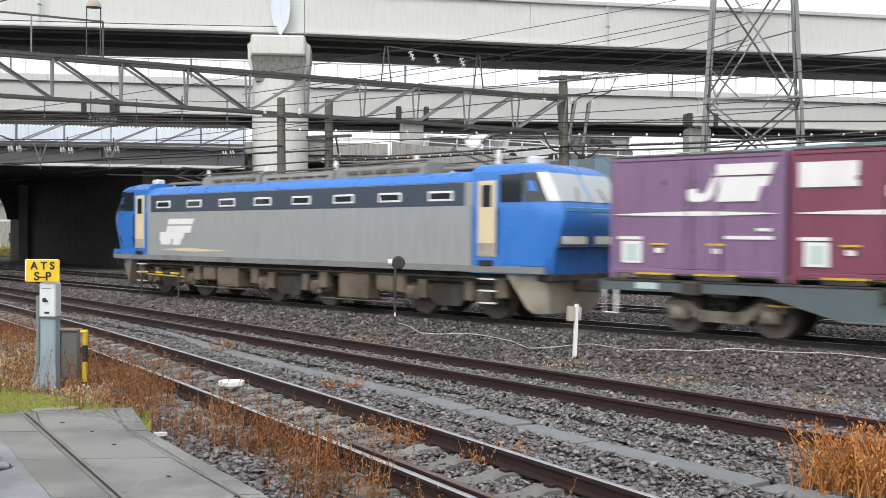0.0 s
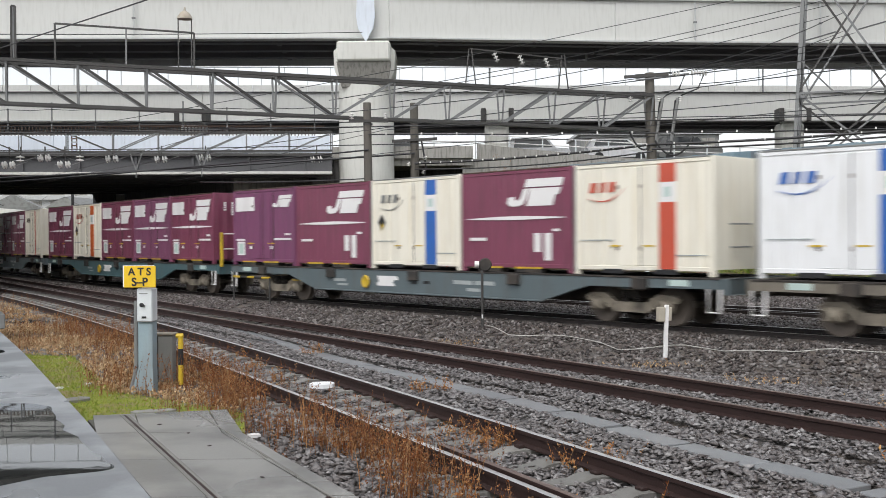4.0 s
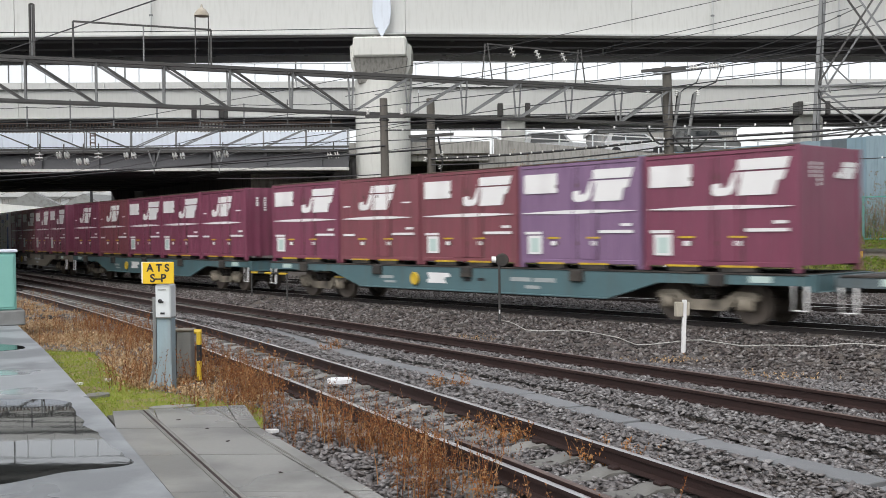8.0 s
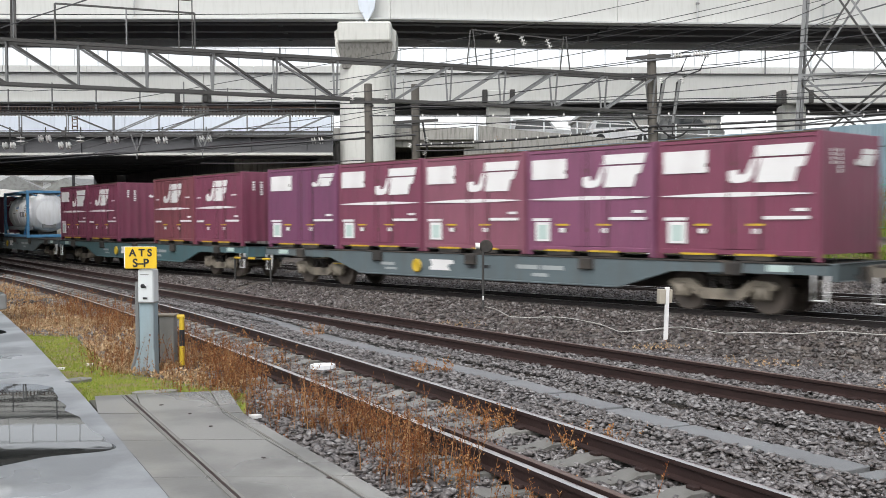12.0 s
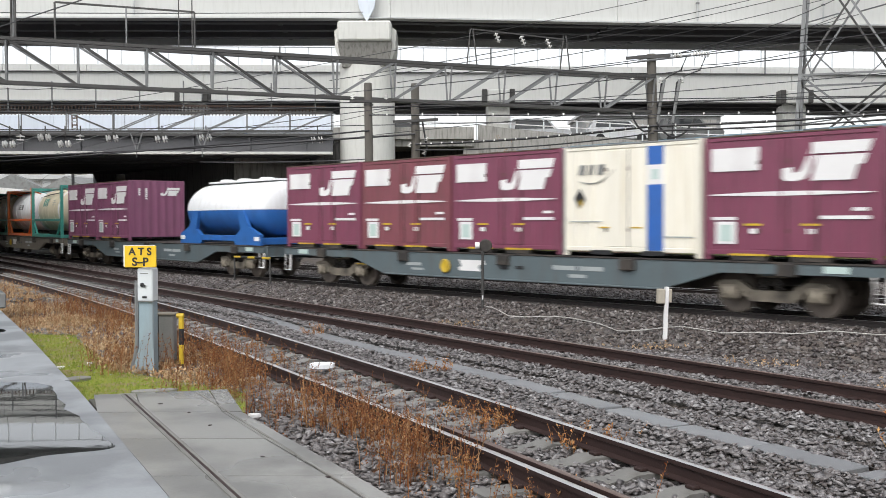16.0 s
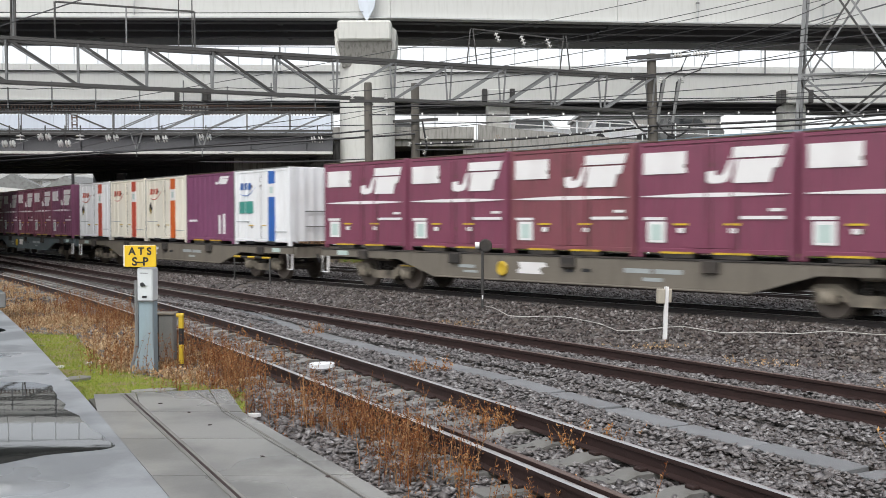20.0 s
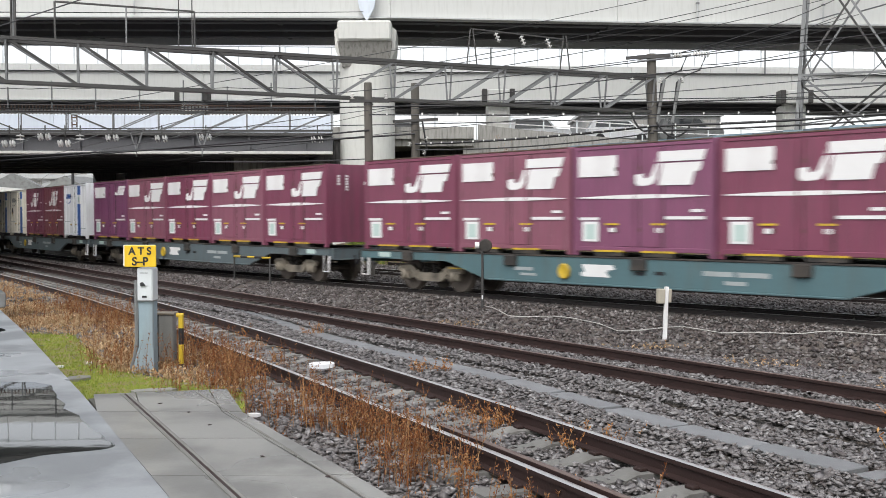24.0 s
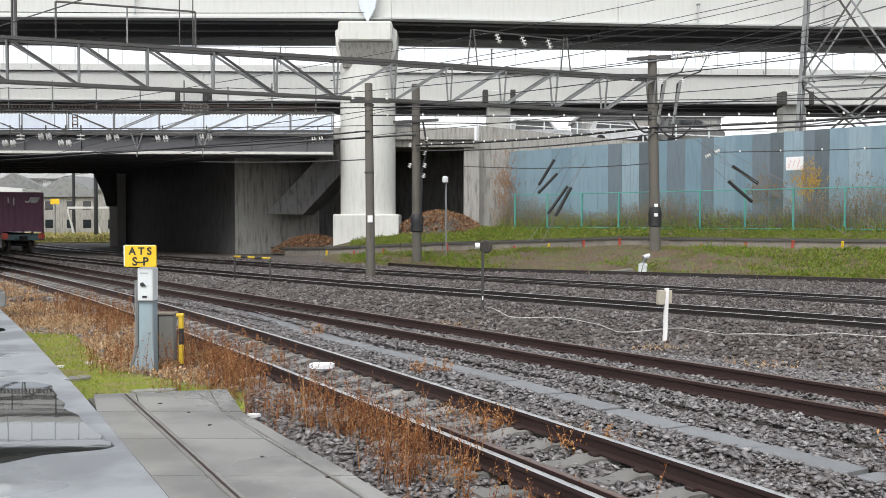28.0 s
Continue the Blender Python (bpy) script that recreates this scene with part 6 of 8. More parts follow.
# ---------------------------------------------------------------- overhead line equipment
def truss(name, a, b, hgt, label, chord=0.10, panels=13, width=0.7, lean=1, chord_mat="darksteel", web="steel", turn=0.60, foot=1.0):
    """A lattice beam from a to b (points on its lower chord), two trusses side by side joined by ties."""
    t = thing(name, label, "catenary gantry", group="catenary gantries")
    a, b = Vector(a), Vector(b)
    d = (b - a)
    u = d.normalized()
    n = Vector((-u.y, u.x, 0)).normalized() * width / 2
    up = Vector((0, 0, hgt))
    for s in (-1, 1):
        low = n * s * (foot - 1)
        part("lower_chord", Geo().bar(a + n * s * foot, b + n * s * foot, chord, chord), M[chord_mat if s < 0 else web], t)
        part("upper_chord", Geo().bar(a + n * s + up, b + n * s + up, chord * 1.15, chord), M[chord_mat], t)
        for i in range(panels + 1):
            p = a + d * (i / panels) + n * s
            if 0 < i:
                part("upright", Geo().bar(p + low, p + up, chord * 0.6), M[web], t)
            if i < panels:
                q = a + d * ((i + 1) / panels) + n * s
                turn_at = panels * turn
                if (i < turn_at) == (lean > 0):
                    part("diagonal", Geo().bar(p + up, q + low, chord * 0.7), M[chord_mat if s < 0 else web], t)
                else:
                    part("diagonal", Geo().bar(p + low, q + up, chord * 0.7), M[web], t)
    for i in range(0, panels + 1):
        p = a + d * (i / panels)
        part("tie", Geo().bar(p - n + up, p + n + up, chord * 0.5), M[web], t)
        part("tie", Geo().bar(p - n * foot, p + n * foot, chord * 0.5), M[web], t)
    return t

def insulator(m, length=0.35, r=0.09, discs=4):
    """A string of porcelain discs."""
    prof = [(0.02, 0)]
    for i in range(discs):
        z = length * (i + 0.2) / discs
        prof += [(0.03, z), (r, z + 0.01), (r * 0.85, z + length / discs * 0.35), (0.03, z + length / discs * 0.5)]
    prof.append((0.02, length))
    g = Geo().lathe(prof, 10, m)
    return g

# main gantry over all the tracks
A0, A1 = Vector((-27.6, 30.36, 6.60)), Vector((8.8, 44.0, 6.36))
gantry = truss("catenary_gantry", A0, A1, 1.44, "long steel lattice gantry beam over the tracks", panels=17, width=0.75, foot=0.35, chord=0.115)
def on_gantry(px, up=0.0):
    """A point on the gantry by its x."""
    k = (px - A0.x) / (A1.x - A0.x)
    return A0 + (A1 - A0) * k + Vector((0, 0, up))

def rig(px, hgt, wide, label):
    """A small frame of bars standing on the gantry."""
    t = thing("handrail_stand", label, "steel frame", group="gantry frames")
    p, q = on_gantry(px, 1.48), on_gantry(px + wide, 1.48)
    for r in (p, q):
        part("leg", Geo().bar(r, r + Vector((0, 0, hgt)), 0.055), M["darksteel"], t)
    part("leg", Geo().bar((p + q) / 2, (p + q) / 2 + Vector((0, 0, hgt)), 0.045), M["steel"], t)
    part("top_bar", Geo().bar(p + Vector((0, 0, hgt)), q + Vector((0, 0, hgt)), 0.06), M["darksteel"], t)
    return t
rig(-13.3, 1.35, 4.4, "dark steel handrail frame on the gantry")
rig(-14.6, 1.85, 0.12, "steel bracket post on the gantry")
# hooded lamp on a frame
lamp = thing("gantry_lamp", "hooded lamp with a pale bowl on thin legs", "lamp")
for k in (-0.22, 0.22):
    part("leg", Geo().bar(on_gantry(-9.2 + k, 1.5), on_gantry(-9.2 + k, 3.35), 0.035), M["darksteel"], lamp)
part("hood", Geo().lathe([(0.27, 0), (0.25, 0.10), (0.15, 0.24), (0.05, 0.30), (0.03, 0.42)], 18, Matrix.Translation(on_gantry(-9.2, 3.3))), M["skirt"], lamp, "pale dome hood")
# three hanging insulators on the small frame over the pole
frm = thing("insulator_stand", "open frame on the gantry with three white insulators", "steel frame")
p, q = on_gantry(1.15, 1.45), on_gantry(5.0, 1.45)
for r in (p, q):
    for k in (-0.12, 0.14):
        part("leg", Geo().bar(r + Vector((k * 1.6, 0, 0)), r + Vector((k * 0.4, 0, 1.5)), 0.05), M["darksteel"], frm)
part("top_bar", Geo().bar(p + Vector((0, 0, 1.5)), q + Vector((0, 0, 1.35)), 0.05), M["darksteel"], frm)
for k in (0.25, 0.52, 0.80):
    r = p + (q - p) * k + Vector((0, 0, 1.44 - 0.15 * k))
    part("insulator", insulator(Matrix.Translation(r) @ Matrix.Rotation(math.pi - 0.4, 4, "Y"), 0.42, 0.11, 3), M["insulator"], frm)

# second, lighter gantry before the bridge
truss("catenary_gantry", (-44.0, 45.4, 5.75), (-5.75, 54.0, 6.44), 0.95, "slender steel lattice gantry before the bridge", chord=0.08, panels=18, lean=1, turn=0.72)

# hangers with white insulators under the second gantry
def on_second(px_):
    k = (px_ + 44.0) / 38.25
    return Vector((px_, 45.4 + 8.6 * k, 5.75 + 0.69 * k))
for x, drop, pair in ((-21.1, 0.62, 1), (-20.6, 0.36, 0), (-19.5, 0.30, 1), (-18.6, 0.62, 1), (-17.9, 0.36, 0), (-16.4, 0.36, 1), (-14.1, 0.40, 1), (-12.0, 0.34, 1), (-6.5, 0.45, 1), (-24.2, 0.5, 1)):
    t = thing("insulator_hanger", "white porcelain insulators hung under the slender gantry", "insulator", group="insulator hangers")
    p = on_second(x)
    part("drop_bar", Geo().bar(p + Vector((0, 0, 0.3)), p - Vector((0, 0, drop)), 0.05), M["darksteel"], t)
    if pair:
        for s in (-0.19, 0.19):
            part("insulator", insulator(Matrix.Translation(p + Vector((s - 0.13, -0.06, -drop))) @ Matrix.Rotation(math.pi / 2 - 0.2, 4, "Y"), 0.26, 0.19, 2), M["insulator"], t)
    else:
        part("insulator", insulator(Matrix.Translation(p + Vector((0, -0.06, -drop - 0.1))), 0.34, 0.22, 2), M["insulator"], t)
    part("jumper", Geo().tube([p + Vector((-0.5, -0.06, -drop + 0.05)), p + Vector((0, -0.08, -drop - 0.12)), p + Vector((0.9, -0.06, -drop + 0.18))], 0.02), M["steel"], t)
for x in (-15.2, -12.1):
    t = thing("bracket_hanger", "V-shaped steel hanger below the slender gantry", "bracket", group="insulator hangers")
    p = on_second(x)
    for s in (-0.35, 0.35):
        part("arm", Geo().bar(p + Vector((s, -0.4, 0.05)), p + Vector((0, -0.4, -0.95)), 0.06), M["steel"], t)
    part("stem", Geo().bar(p + Vector((0, -0.4, -0.9)), p + Vector((0, -0.4, -1.3)), 0.05), M["steel"], t)
    part("top_tie", Geo().bar(p + Vector((-0.45, -0.4, 0.05)), p + Vector((0.45, -0.4, 0.05)), 0.06), M["steel"], t)
lad = thing("striped_ladder", "small dark rust-red and white ladder marker on the gantry", "marker")
p = on_second(-18.0)
for s in (-0.12, 0.12):
    part("rail", Geo().bar(p + Vector((s, -0.5, 0.05)), p + Vector((s, -0.5, 0.85)), 0.05), M["rust"], lad)
for k in range(5):
    part("rung", Geo().bar(p + Vector((-0.14, -0.5, 0.12 + k * 0.17)), p + Vector((0.14, -0.5, 0.12 + k * 0.17)), 0.06), M["rust" if k % 2 else "faint"], lad)

def pole(base_, top, r0, r1, label, m="pole"):
    t = thing("line_pole", label, "pole", group="line poles")
    part("shaft", Geo().tube([base_, top], [r0, r1], 14), M[m], t)
    return t
pa = pole((-2.59, 37.0, -0.35), (-2.66, 37.0, 6.70), 0.17, 0.14, "slim grey-brown catenary pole between the tracks")
part("number_plate", Geo().box(-0.09, 0.09, -0.2, -0.17, 1.75, 2.0, 0.01, Matrix.Translation((-2.6, 37.0, 0))), M["mark"], pa, "small white plate")
part("cross_arm", Geo().bar((-3.3, 36.85, 6.05), (-1.9, 36.85, 6.02), 0.09), M["darksteel"], pa)
for x in (-3.2, -2.0):
    part("insulator", insulator(pose(x, 36.85, 6.1), 0.22, 0.08, 3), M["insulator"], pa)
for h in (5.9, 3.5):
    part("band", Geo().lathe([(0.165, h), (0.175, h), (0.175, h + 0.06), (0.165, h + 0.06)], 14, pose(-2.64, 37, 0)), M["darksteel"], pa)
pb = pole((9.03, 44.0, -0.1), (8.84, 44.0, 8.8), 0.24, 0.19, "stout concrete catenary pole on the bank")
part("cross_arm", Geo().bar((7.75, 43.9, 8.62), (9.6, 43.8, 8.70), 0.12), M["darksteel"], pb)
part("cross_arm", Geo().bar((8.2, 43.7, 8.45), (10.5, 43.9, 8.75), 0.06), M["steel"], pb)
for x, z in ((9.75, 8.72), (10.55, 8.78), (10.9, 8.75)):
    part("insulator", insulator(pose(x, 43.8, z, 0, 90), 0.36, 0.13, 3), M["insulator"], pb)
for x0, x1 in ((9.35, 10.3), (10.0, 11.1)):
    part("drop_cable", Geo().tube([(x1, 43.8, 8.7), (x1 - 0.25, 43.8, 8.1), (x0 + 0.2, 43.8, 7.85), (x0 - 0.1, 43.9, 7.6), (x0 - 0.25, 43.9, 6.2), (x0 - 0.3, 43.9, 5.3)], 0.035), M["black"], pb)
    part("cable_head", Geo().tube([(x0, 43.8, 7.7), (x0 - 0.28, 43.9, 5.9)], 0.07), M["roofgrey"], pb)
for x in (8.0, 9.2, 10.1):
    part("insulator", insulator(pose(x, 43.8, 7.55), 0.24, 0.10, 3), M["insulator"], pb)
part("cable_wrap", Geo().lathe([(0.24, 1.55), (0.29, 1.6), (0.27, 1.9), (0.3, 2.1), (0.24, 2.4)], 12, pose(9.0, 44, 0)), M["black"], pb, "black wrapped joint")
for z in (2.45, 2.05):
    part("plate", Geo().box(-0.09, 0.06, -0.30, -0.27, z - 0.07, z + 0.07, 0.01, Matrix.Translation((9.0, 44, 0))), M["mark"], pb, "white plate")
anchor = thing("stay_anchor", "white wrapped stay anchor standing on the bank", "stay anchor", pose(7.45, 38.7, float(ground_z(7.45, 38.7))))
part("wrap", Geo().tube([(0, 0, -0.05), (0.03, 0, 0.35), (0.10, 0, 0.62), (0.28, 0, 0.72)], [0.15, 0.17, 0.13, 0.06], 10), M["boxwhite"], anchor)
part("cord", Geo().tube([(-0.06, -0.16, 0.1), (0.02, -0.18, 0.45), (0.16, -0.13, 0.66)], 0.02), M["roofgrey"], anchor)
solid("timber_baulk", Geo().box(-0.55, 0.55, -0.08, 0.08, -0.02, 0.12, 0.02), M["sleeper"], "weathered timber baulk lying on the bank", "timber", pose(6.6, 38.9, float(ground_z(6.6, 38.9)) + 0.04, 0, -6, 12))
pc = pole((-1.17, 46.0, -0.1), (-1.22, 46.0, 7.85), 0.22, 0.18, "old concrete catenary pole with cable clamps")
part("cable_wrap", Geo().lathe([(0.22, 1.3), (0.30, 1.35), (0.27, 1.7), (0.31, 1.9), (0.22, 2.1)], 12, pose(-1.17, 46, 0)), M["black"], pc, "black wrapped joint")
for z, x in ((5.05, -1.5), (4.7, -0.85), (4.15, -1.5), (4.15, -0.85), (3.7, -0.9), (5.3, -0.75)):
    part("insulator", insulator(pose(x, 45.8, z, 0, 20), 0.2, 0.10, 3), M["insulator"], pc)
part("climbing_cable", Geo().tube([(-0.98, 45.8, 1.6), (-0.95, 45.8, 4.0), (-0.7, 45.8, 5.0), (-0.9, 45.8, 6.2)], 0.045), M["black"], pc)
part("collar", Geo().bar((-2.2, 45.8, 6.15), (-0.2, 45.8, 6.25), 0.12), M["darksteel"], pc)

# small lamp post by the bank
lp = thing("lamp_post", "slim grey post with a white lamp head", "lamp post", pose(0.12, 46.0, 0.15))
part("shaft", Geo().tube([(0, 0, -0.1), (0, 0, 3.45)], 0.045, 8), M["steel"], lp)
part("head", Geo().box(-0.16, 0.10, -0.2, 0.14, 3.32, 3.62, 0.05), M["boxwhite"], lp)

# ---- wires: sagging lines from point to point
def wire(name, p, q, sag, r, label, m="wire", n=14, beads=0):
    p, q = Vector(p), Vector(q)
    pts = [p + (q - p) * (i / n) - Vector((0, 0, sag * 4 * (i / n) * (1 - i / n))) for i in range(n + 1)]
    ob = solid(name, Geo().tube(pts, r, 5), M[m], label, "cable", group="overhead wires")
    if beads:
        t = thing("cable_hanger", "row of small white cable clips along a black cable", "cable clips")
        for i in range(beads):
            k = (i + 0.5) / beads
            c = p + (q - p) * k - Vector((0, 0, sag * 4 * k * (1 - k)))
            part("clip", CLIPBEAD, None, t, m=Matrix.Translation(c + Vector((0, -0.03, 0.03))))
    return ob
CLIPBEAD = Geo().lathe([(0.015, -0.045), (0.035, -0.03), (0.035, 0.03), (0.015, 0.045)], 8).mesh("clip", M["insulator"])

def along(off, z, s0, s1, r, label, step=50.0, sag=0.35, name="contact_wire"):
    """A wire that follows the main track in spans between its supports."""
    g = Geo()
    s = s0
    while s < s1:
        pts = []
        for i in range(11):
            k = i / 10
            x, y, _ = LINE3.at(s + step * k, off)
            pts.append((x, y, z - sag * 4 * k * (1 - k)))
        g.tube(pts, r, 5)
        s += step
    return solid(name, g, M["wire"], label, "cable", group="overhead wires")
SUP = 10.0
along(0.1, 5.15, SUP - 50, SUP + 100, 0.012, "thin dark contact wire over the main track", sag=0.05)
along(0.1, 6.05, SUP - 50, SUP + 100, 0.012, "catenary wire carrying the contact wire", sag=0.7, name="catenary_wire")
along(-5.6, 5.15, SUP - 50, SUP + 100, 0.012, "thin dark contact wire over the second track", sag=0.05)
along(-5.6, 6.05, SUP - 50, SUP + 100, 0.012, "catenary wire over the second track", sag=0.7, name="catenary_wire")
along(12.0, 6.1, SUP - 50, SUP + 100, 0.012, "catenary wire over the siding", sag=0.6, name="catenary_wire")
# bundles that cross the view
wire("feeder_cable", (-40, 52, 4.6), (-1.2, 45.7, 5.6), 0.25, 0.045, "thick black feeder cable")
wire("feeder_cable", (-40, 52, 4.2), (-2.6, 36.8, 5.0), 0.35, 0.03, "slack black feeder cable under the bridge")
wire("feeder_cable", (-1.2, 45.7, 5.15), (8.9, 43.8, 5.75), 0.12, 0.05, "black messenger cable with white clips", beads=22)
wire("feeder_cable", (8.9, 43.8, 5.75), (26, 37.5, 6.6), 0.25, 0.055, "thick black cable bundle from the pole", beads=10)
wire("feeder_cable", (8.9, 43.8, 5.55), (26, 37.5, 6.35), 0.25, 0.04, "thick black cable bundle from the pole")
wire("feeder_cable", (-1.2, 45.7, 4.9), (8.9, 43.7, 5.45), 0.2, 0.03, "single black cable before the barrier")
wire("feeder_cable", (-30, 47.5, 6.75), (30, 41.5, 6.95), 0.15, 0.03, "long straight black cable", beads=0)
wire("feeder_cable", (-2.6, 36.8, 5.55), (30, 37.5, 6.1), 0.2, 0.025, "long black cable with white clips", beads=26)
wire("feeder_cable", (-34, 48.5, 7.2), (26, 43.5, 7.05), 0.1, 0.022, "long thin black overhead cable")
wire("feeder_cable", (-30, 46, 5.95), (9, 43.8, 6.1), 0.2, 0.02, "dark cable below the gantry")
wire("feeder_cable", (9.0, 43.9, 5.9), (7.9, 43.6, 6.3), 0.55, 0.04, "looped black cable at the pole")
wire("feeder_cable", (9.0, 43.7, 5.9), (10.6, 43.6, 6.05), 0.7, 0.04, "looped black cable at the pole")
# high lines climbing to the tower on the right
for (z0, z1, x0, r) in ((8.8, 12.7, 9.9, 0.022), (8.75, 11.8, 10.6, 0.018), (8.3, 10.6, 10.9, 0.018), (8.7, 11.2, 8.2, 0.02)):
    wire("high_line", (x0, 43.8, z0), (19.6, 50.5, z1), 0.25, r, "thin line rising to the steel tower")
for (p, q) in (((-18, 52, 7.6), (20.8, 55.5, 15.6)), ((-4.0, 50, 8.6), (20.8, 55.5, 14.2)), ((-2, 46, 7.9), (20.8, 55.5, 13.6)), ((-5, 46, 8.0), (22.0, 55.5, 14.8)), ((5.2, 42.5, 8.0), (22, 55, 12.6)), ((-26, 55, 15.2), (2, 40, 13.2))):
    wire("high_line", p, q, 0.3, 0.018, "thin line rising across the viaduct")
for (p, q) in (((-26, 34, 8.8), (-4.3, 56.5, 13.1)),):
    wire("high_line", p, q, 0.1, 0.02, "thin dark line over the gantry")
wire("low_line", (0.9, 45.5, 4.2), (9, 44, 4.25), 0.15, 0.018, "thin wire before the barrier")
wire("low_line", (11.9, 44.6, 4.75), (26, 40, 5.1), 0.12, 0.02, "thin wire with small knobs", beads=9)
wire("low_line", (-2.6, 37, 4.0), (-9, 38.5, 4.0), 0.05, 0.02, "thin bracket wire at the pole")

# stay ropes with black rubber sleeves
def sleeve(p, q, r, label="black rubber sleeve on a slanting stay wire"):
    t = thing("stay_wire", label, "stay wire", group="stay wires")
    p, q = Vector(p), Vector(q)
    d = (q - p).normalized()
    part("rope", Geo().tube([p - d * 1.3, q + d * 1.6], 0.012, 5), M["steel"], t)
    part("sleeve", Geo().tube([p, q], r, 8), M["black"], t)
sleeve((4.82, 45.0, 4.45), (4.15, 45.0, 3.35), 0.065)
sleeve((4.95, 45.0, 3.85), (4.12, 45.0, 3.0), 0.065)
sleeve((5.40, 45.0, 3.30), (4.55, 45.0, 2.10), 0.065)
sleeve((5.55, 45.0, 3.25), (4.88, 45.0, 2.0), 0.075)
sleeve((12.55, 45.0, 4.18), (13.68, 45.0, 3.42), 0.075)
sleeve((12.38, 45.0, 3.52), (13.42, 45.0, 2.62), 0.075)
for p, q in (((9.2, 44.0, 6.2), (12.2, 45, 4.5)), ((12.0, 45, 4.4), (16.8, 43.0, 1.2)), ((9.6, 44, 6.0), (17.5, 42.0, 1.5)), ((5.6, 45, 4.4), (4.9, 45, 2.9))):
    wire("stay_rope", p, q, 0.0, 0.012, "thin steel stay rope", "steel", 2)
st = thing("stay_insulator", "pair of white porcelain stay insulators", "insulator")
for x, z in ((11.35, 4.55), (11.75, 4.75)):
    part("insulator", insulator(pose(x, 44.9, z, 0, 60), 0.26, 0.09, 3), M["insulator"], st)

# ---- lattice steel tower
def tower(cx, cy, zs, wide):
    """A square lattice tower: heights of its tiers, half width at each."""
    t = thing("steel_tower", "tall grey lattice steel transmission tower", "tower", pose(cx, cy, 0, 0, 0, -21))
    cs = [(-1, -1), (1, -1), (1, 1), (-1, 1)]
    for (a, b), (wa, wb) in zip(zip(zs, zs[1:]), zip(wide, wide[1:])):
        for i in range(4):
            (ax, ay), (bx, by) = cs[i], cs[(i + 1) % 4]
            part("leg", Geo().bar((ax * wa, ay * wa, a), (ax * wb, ay * wb, b), 0.17), M["steel"], t)
            part("brace", Geo().bar((ax * wa, ay * wa, a), (bx * wb, by * wb, b), 0.10), M["darksteel" if i % 2 == 0 else "steel"], t)
            part("brace", Geo().bar((bx * wa, by * wa, a), (ax * wb, ay * wb, b), 0.10), M["steel"], t)
            part("ring_bar", Geo().bar((ax * wb, ay * wb, b), (bx * wb, by * wb, b), 0.10), M["steel"], t)
            m_, w_ = (a + b) / 2, (wa + wb) / 2
            part("hip_bar", Geo().bar((ax * w_, ay * w_, m_), (ax * w_ * 0.15 + bx * w_ * 0.1, ay * w_ * 0.15 + by * w_ * 0.1, m_), 0.06), M["steel"], t) if i % 2 else None
            part("sub_brace", Geo().bar((ax * (wa * 0.75 + wb * 0.25), ay * (wa * 0.75 + wb * 0.25), a * 0.75 + b * 0.25), ((ax + bx) / 2 * wa * 0.5 + ax * wa * 0.25, (ay + by) / 2 * wa * 0.5 + ay * wa * 0.25, a + 0.02), 0.06), M["steel"], t)
    return t
tower(21.15, 54.0, (0.5, 4.97, 9.08, 15.95, 21.5, 27.0), (2.8, 2.58, 2.36, 2.0, 1.67, 1.3))

# ---------------------------------------------------------------- things beside the tracks
def lettering(text, size, m, material, parent):
    """Flat raised letters in the built-in font, as one mesh."""
    cu = bpy.data.curves.new("lettering", "FONT")
    cu.body, cu.size, cu.extrude, cu.align_x, cu.offset = text, size, 0.003, "CENTER", 0.004
    tmp = bpy.data.objects.new("lettering", cu)
    me = bpy.data.meshes.new_from_object(tmp)
    bpy.data.objects.remove(tmp)
    me.materials.append(M[material])
    return part("lettering", me, None, parent, "dark letters", m=m)

sign = thing("marker_sign", "yellow marker board with dark letters on a grey-blue post", "sign", pose(-3.96, 13.7, -0.16, 0, 0, -6))
part("post", Geo().box(-0.06, 0.14, -0.07, 0.10, -0.1, 0.94, 0.012), M["postgrey"], sign, "grey-blue steel post")
part("flared_foot", Geo().prism([(-0.16, -0.05), (0.15, -0.05), (0.145, 0.30), (-0.062, 0.30)], -0.075, 0.08), M["postgrey"], sign)
box_ = part("meter_box", Geo().box(-0.06, 0.15, -0.10, 0.10, 0.93, 1.37, 0.015), M["boxwhite"], sign, "white enclosure")
part("dial", Geo().lathe([(0.005, 0), (0.028, 0), (0.028, 0.012), (0.005, 0.015)], 14, pose(0.01, -0.10, 1.15, 90)), M["black"], box_, "small black dial")
part("dial_pointer", Geo().bar((0.0, -0.116, 1.16), (0.055, -0.116, 1.135), 0.02), M["black"], box_)
part("lock_plate", Geo().box(0.01, 0.07, -0.108, -0.10, 0.975, 1.0), M["black"], box_)
part("caption_bar", Geo().box(-0.02, 0.09, -0.105, -0.10, 1.295, 1.305), M["roofgrey"], box_)
part("box_lip", Geo().box(-0.065, 0.155, -0.105, 0.10, 0.925, 0.94, 0.004), M["roofgrey"], box_)
board = part("board", Geo().box(-0.215, 0.215, -0.135, -0.115, 1.38, 1.665, 0.006), M["sign_yellow"], sign, "yellow board")
part("back_plate", Geo().box(-0.24, 0.19, -0.112, -0.10, 1.385, 1.67, 0.004), M["mark"], board, "white back plate")
lettering("A T S", 0.135, pose(0.0, -0.137, 1.545, 90), "black", board)
lettering("S\u2013P", 0.15, pose(0.0, -0.137, 1.405, 90), "black", board)
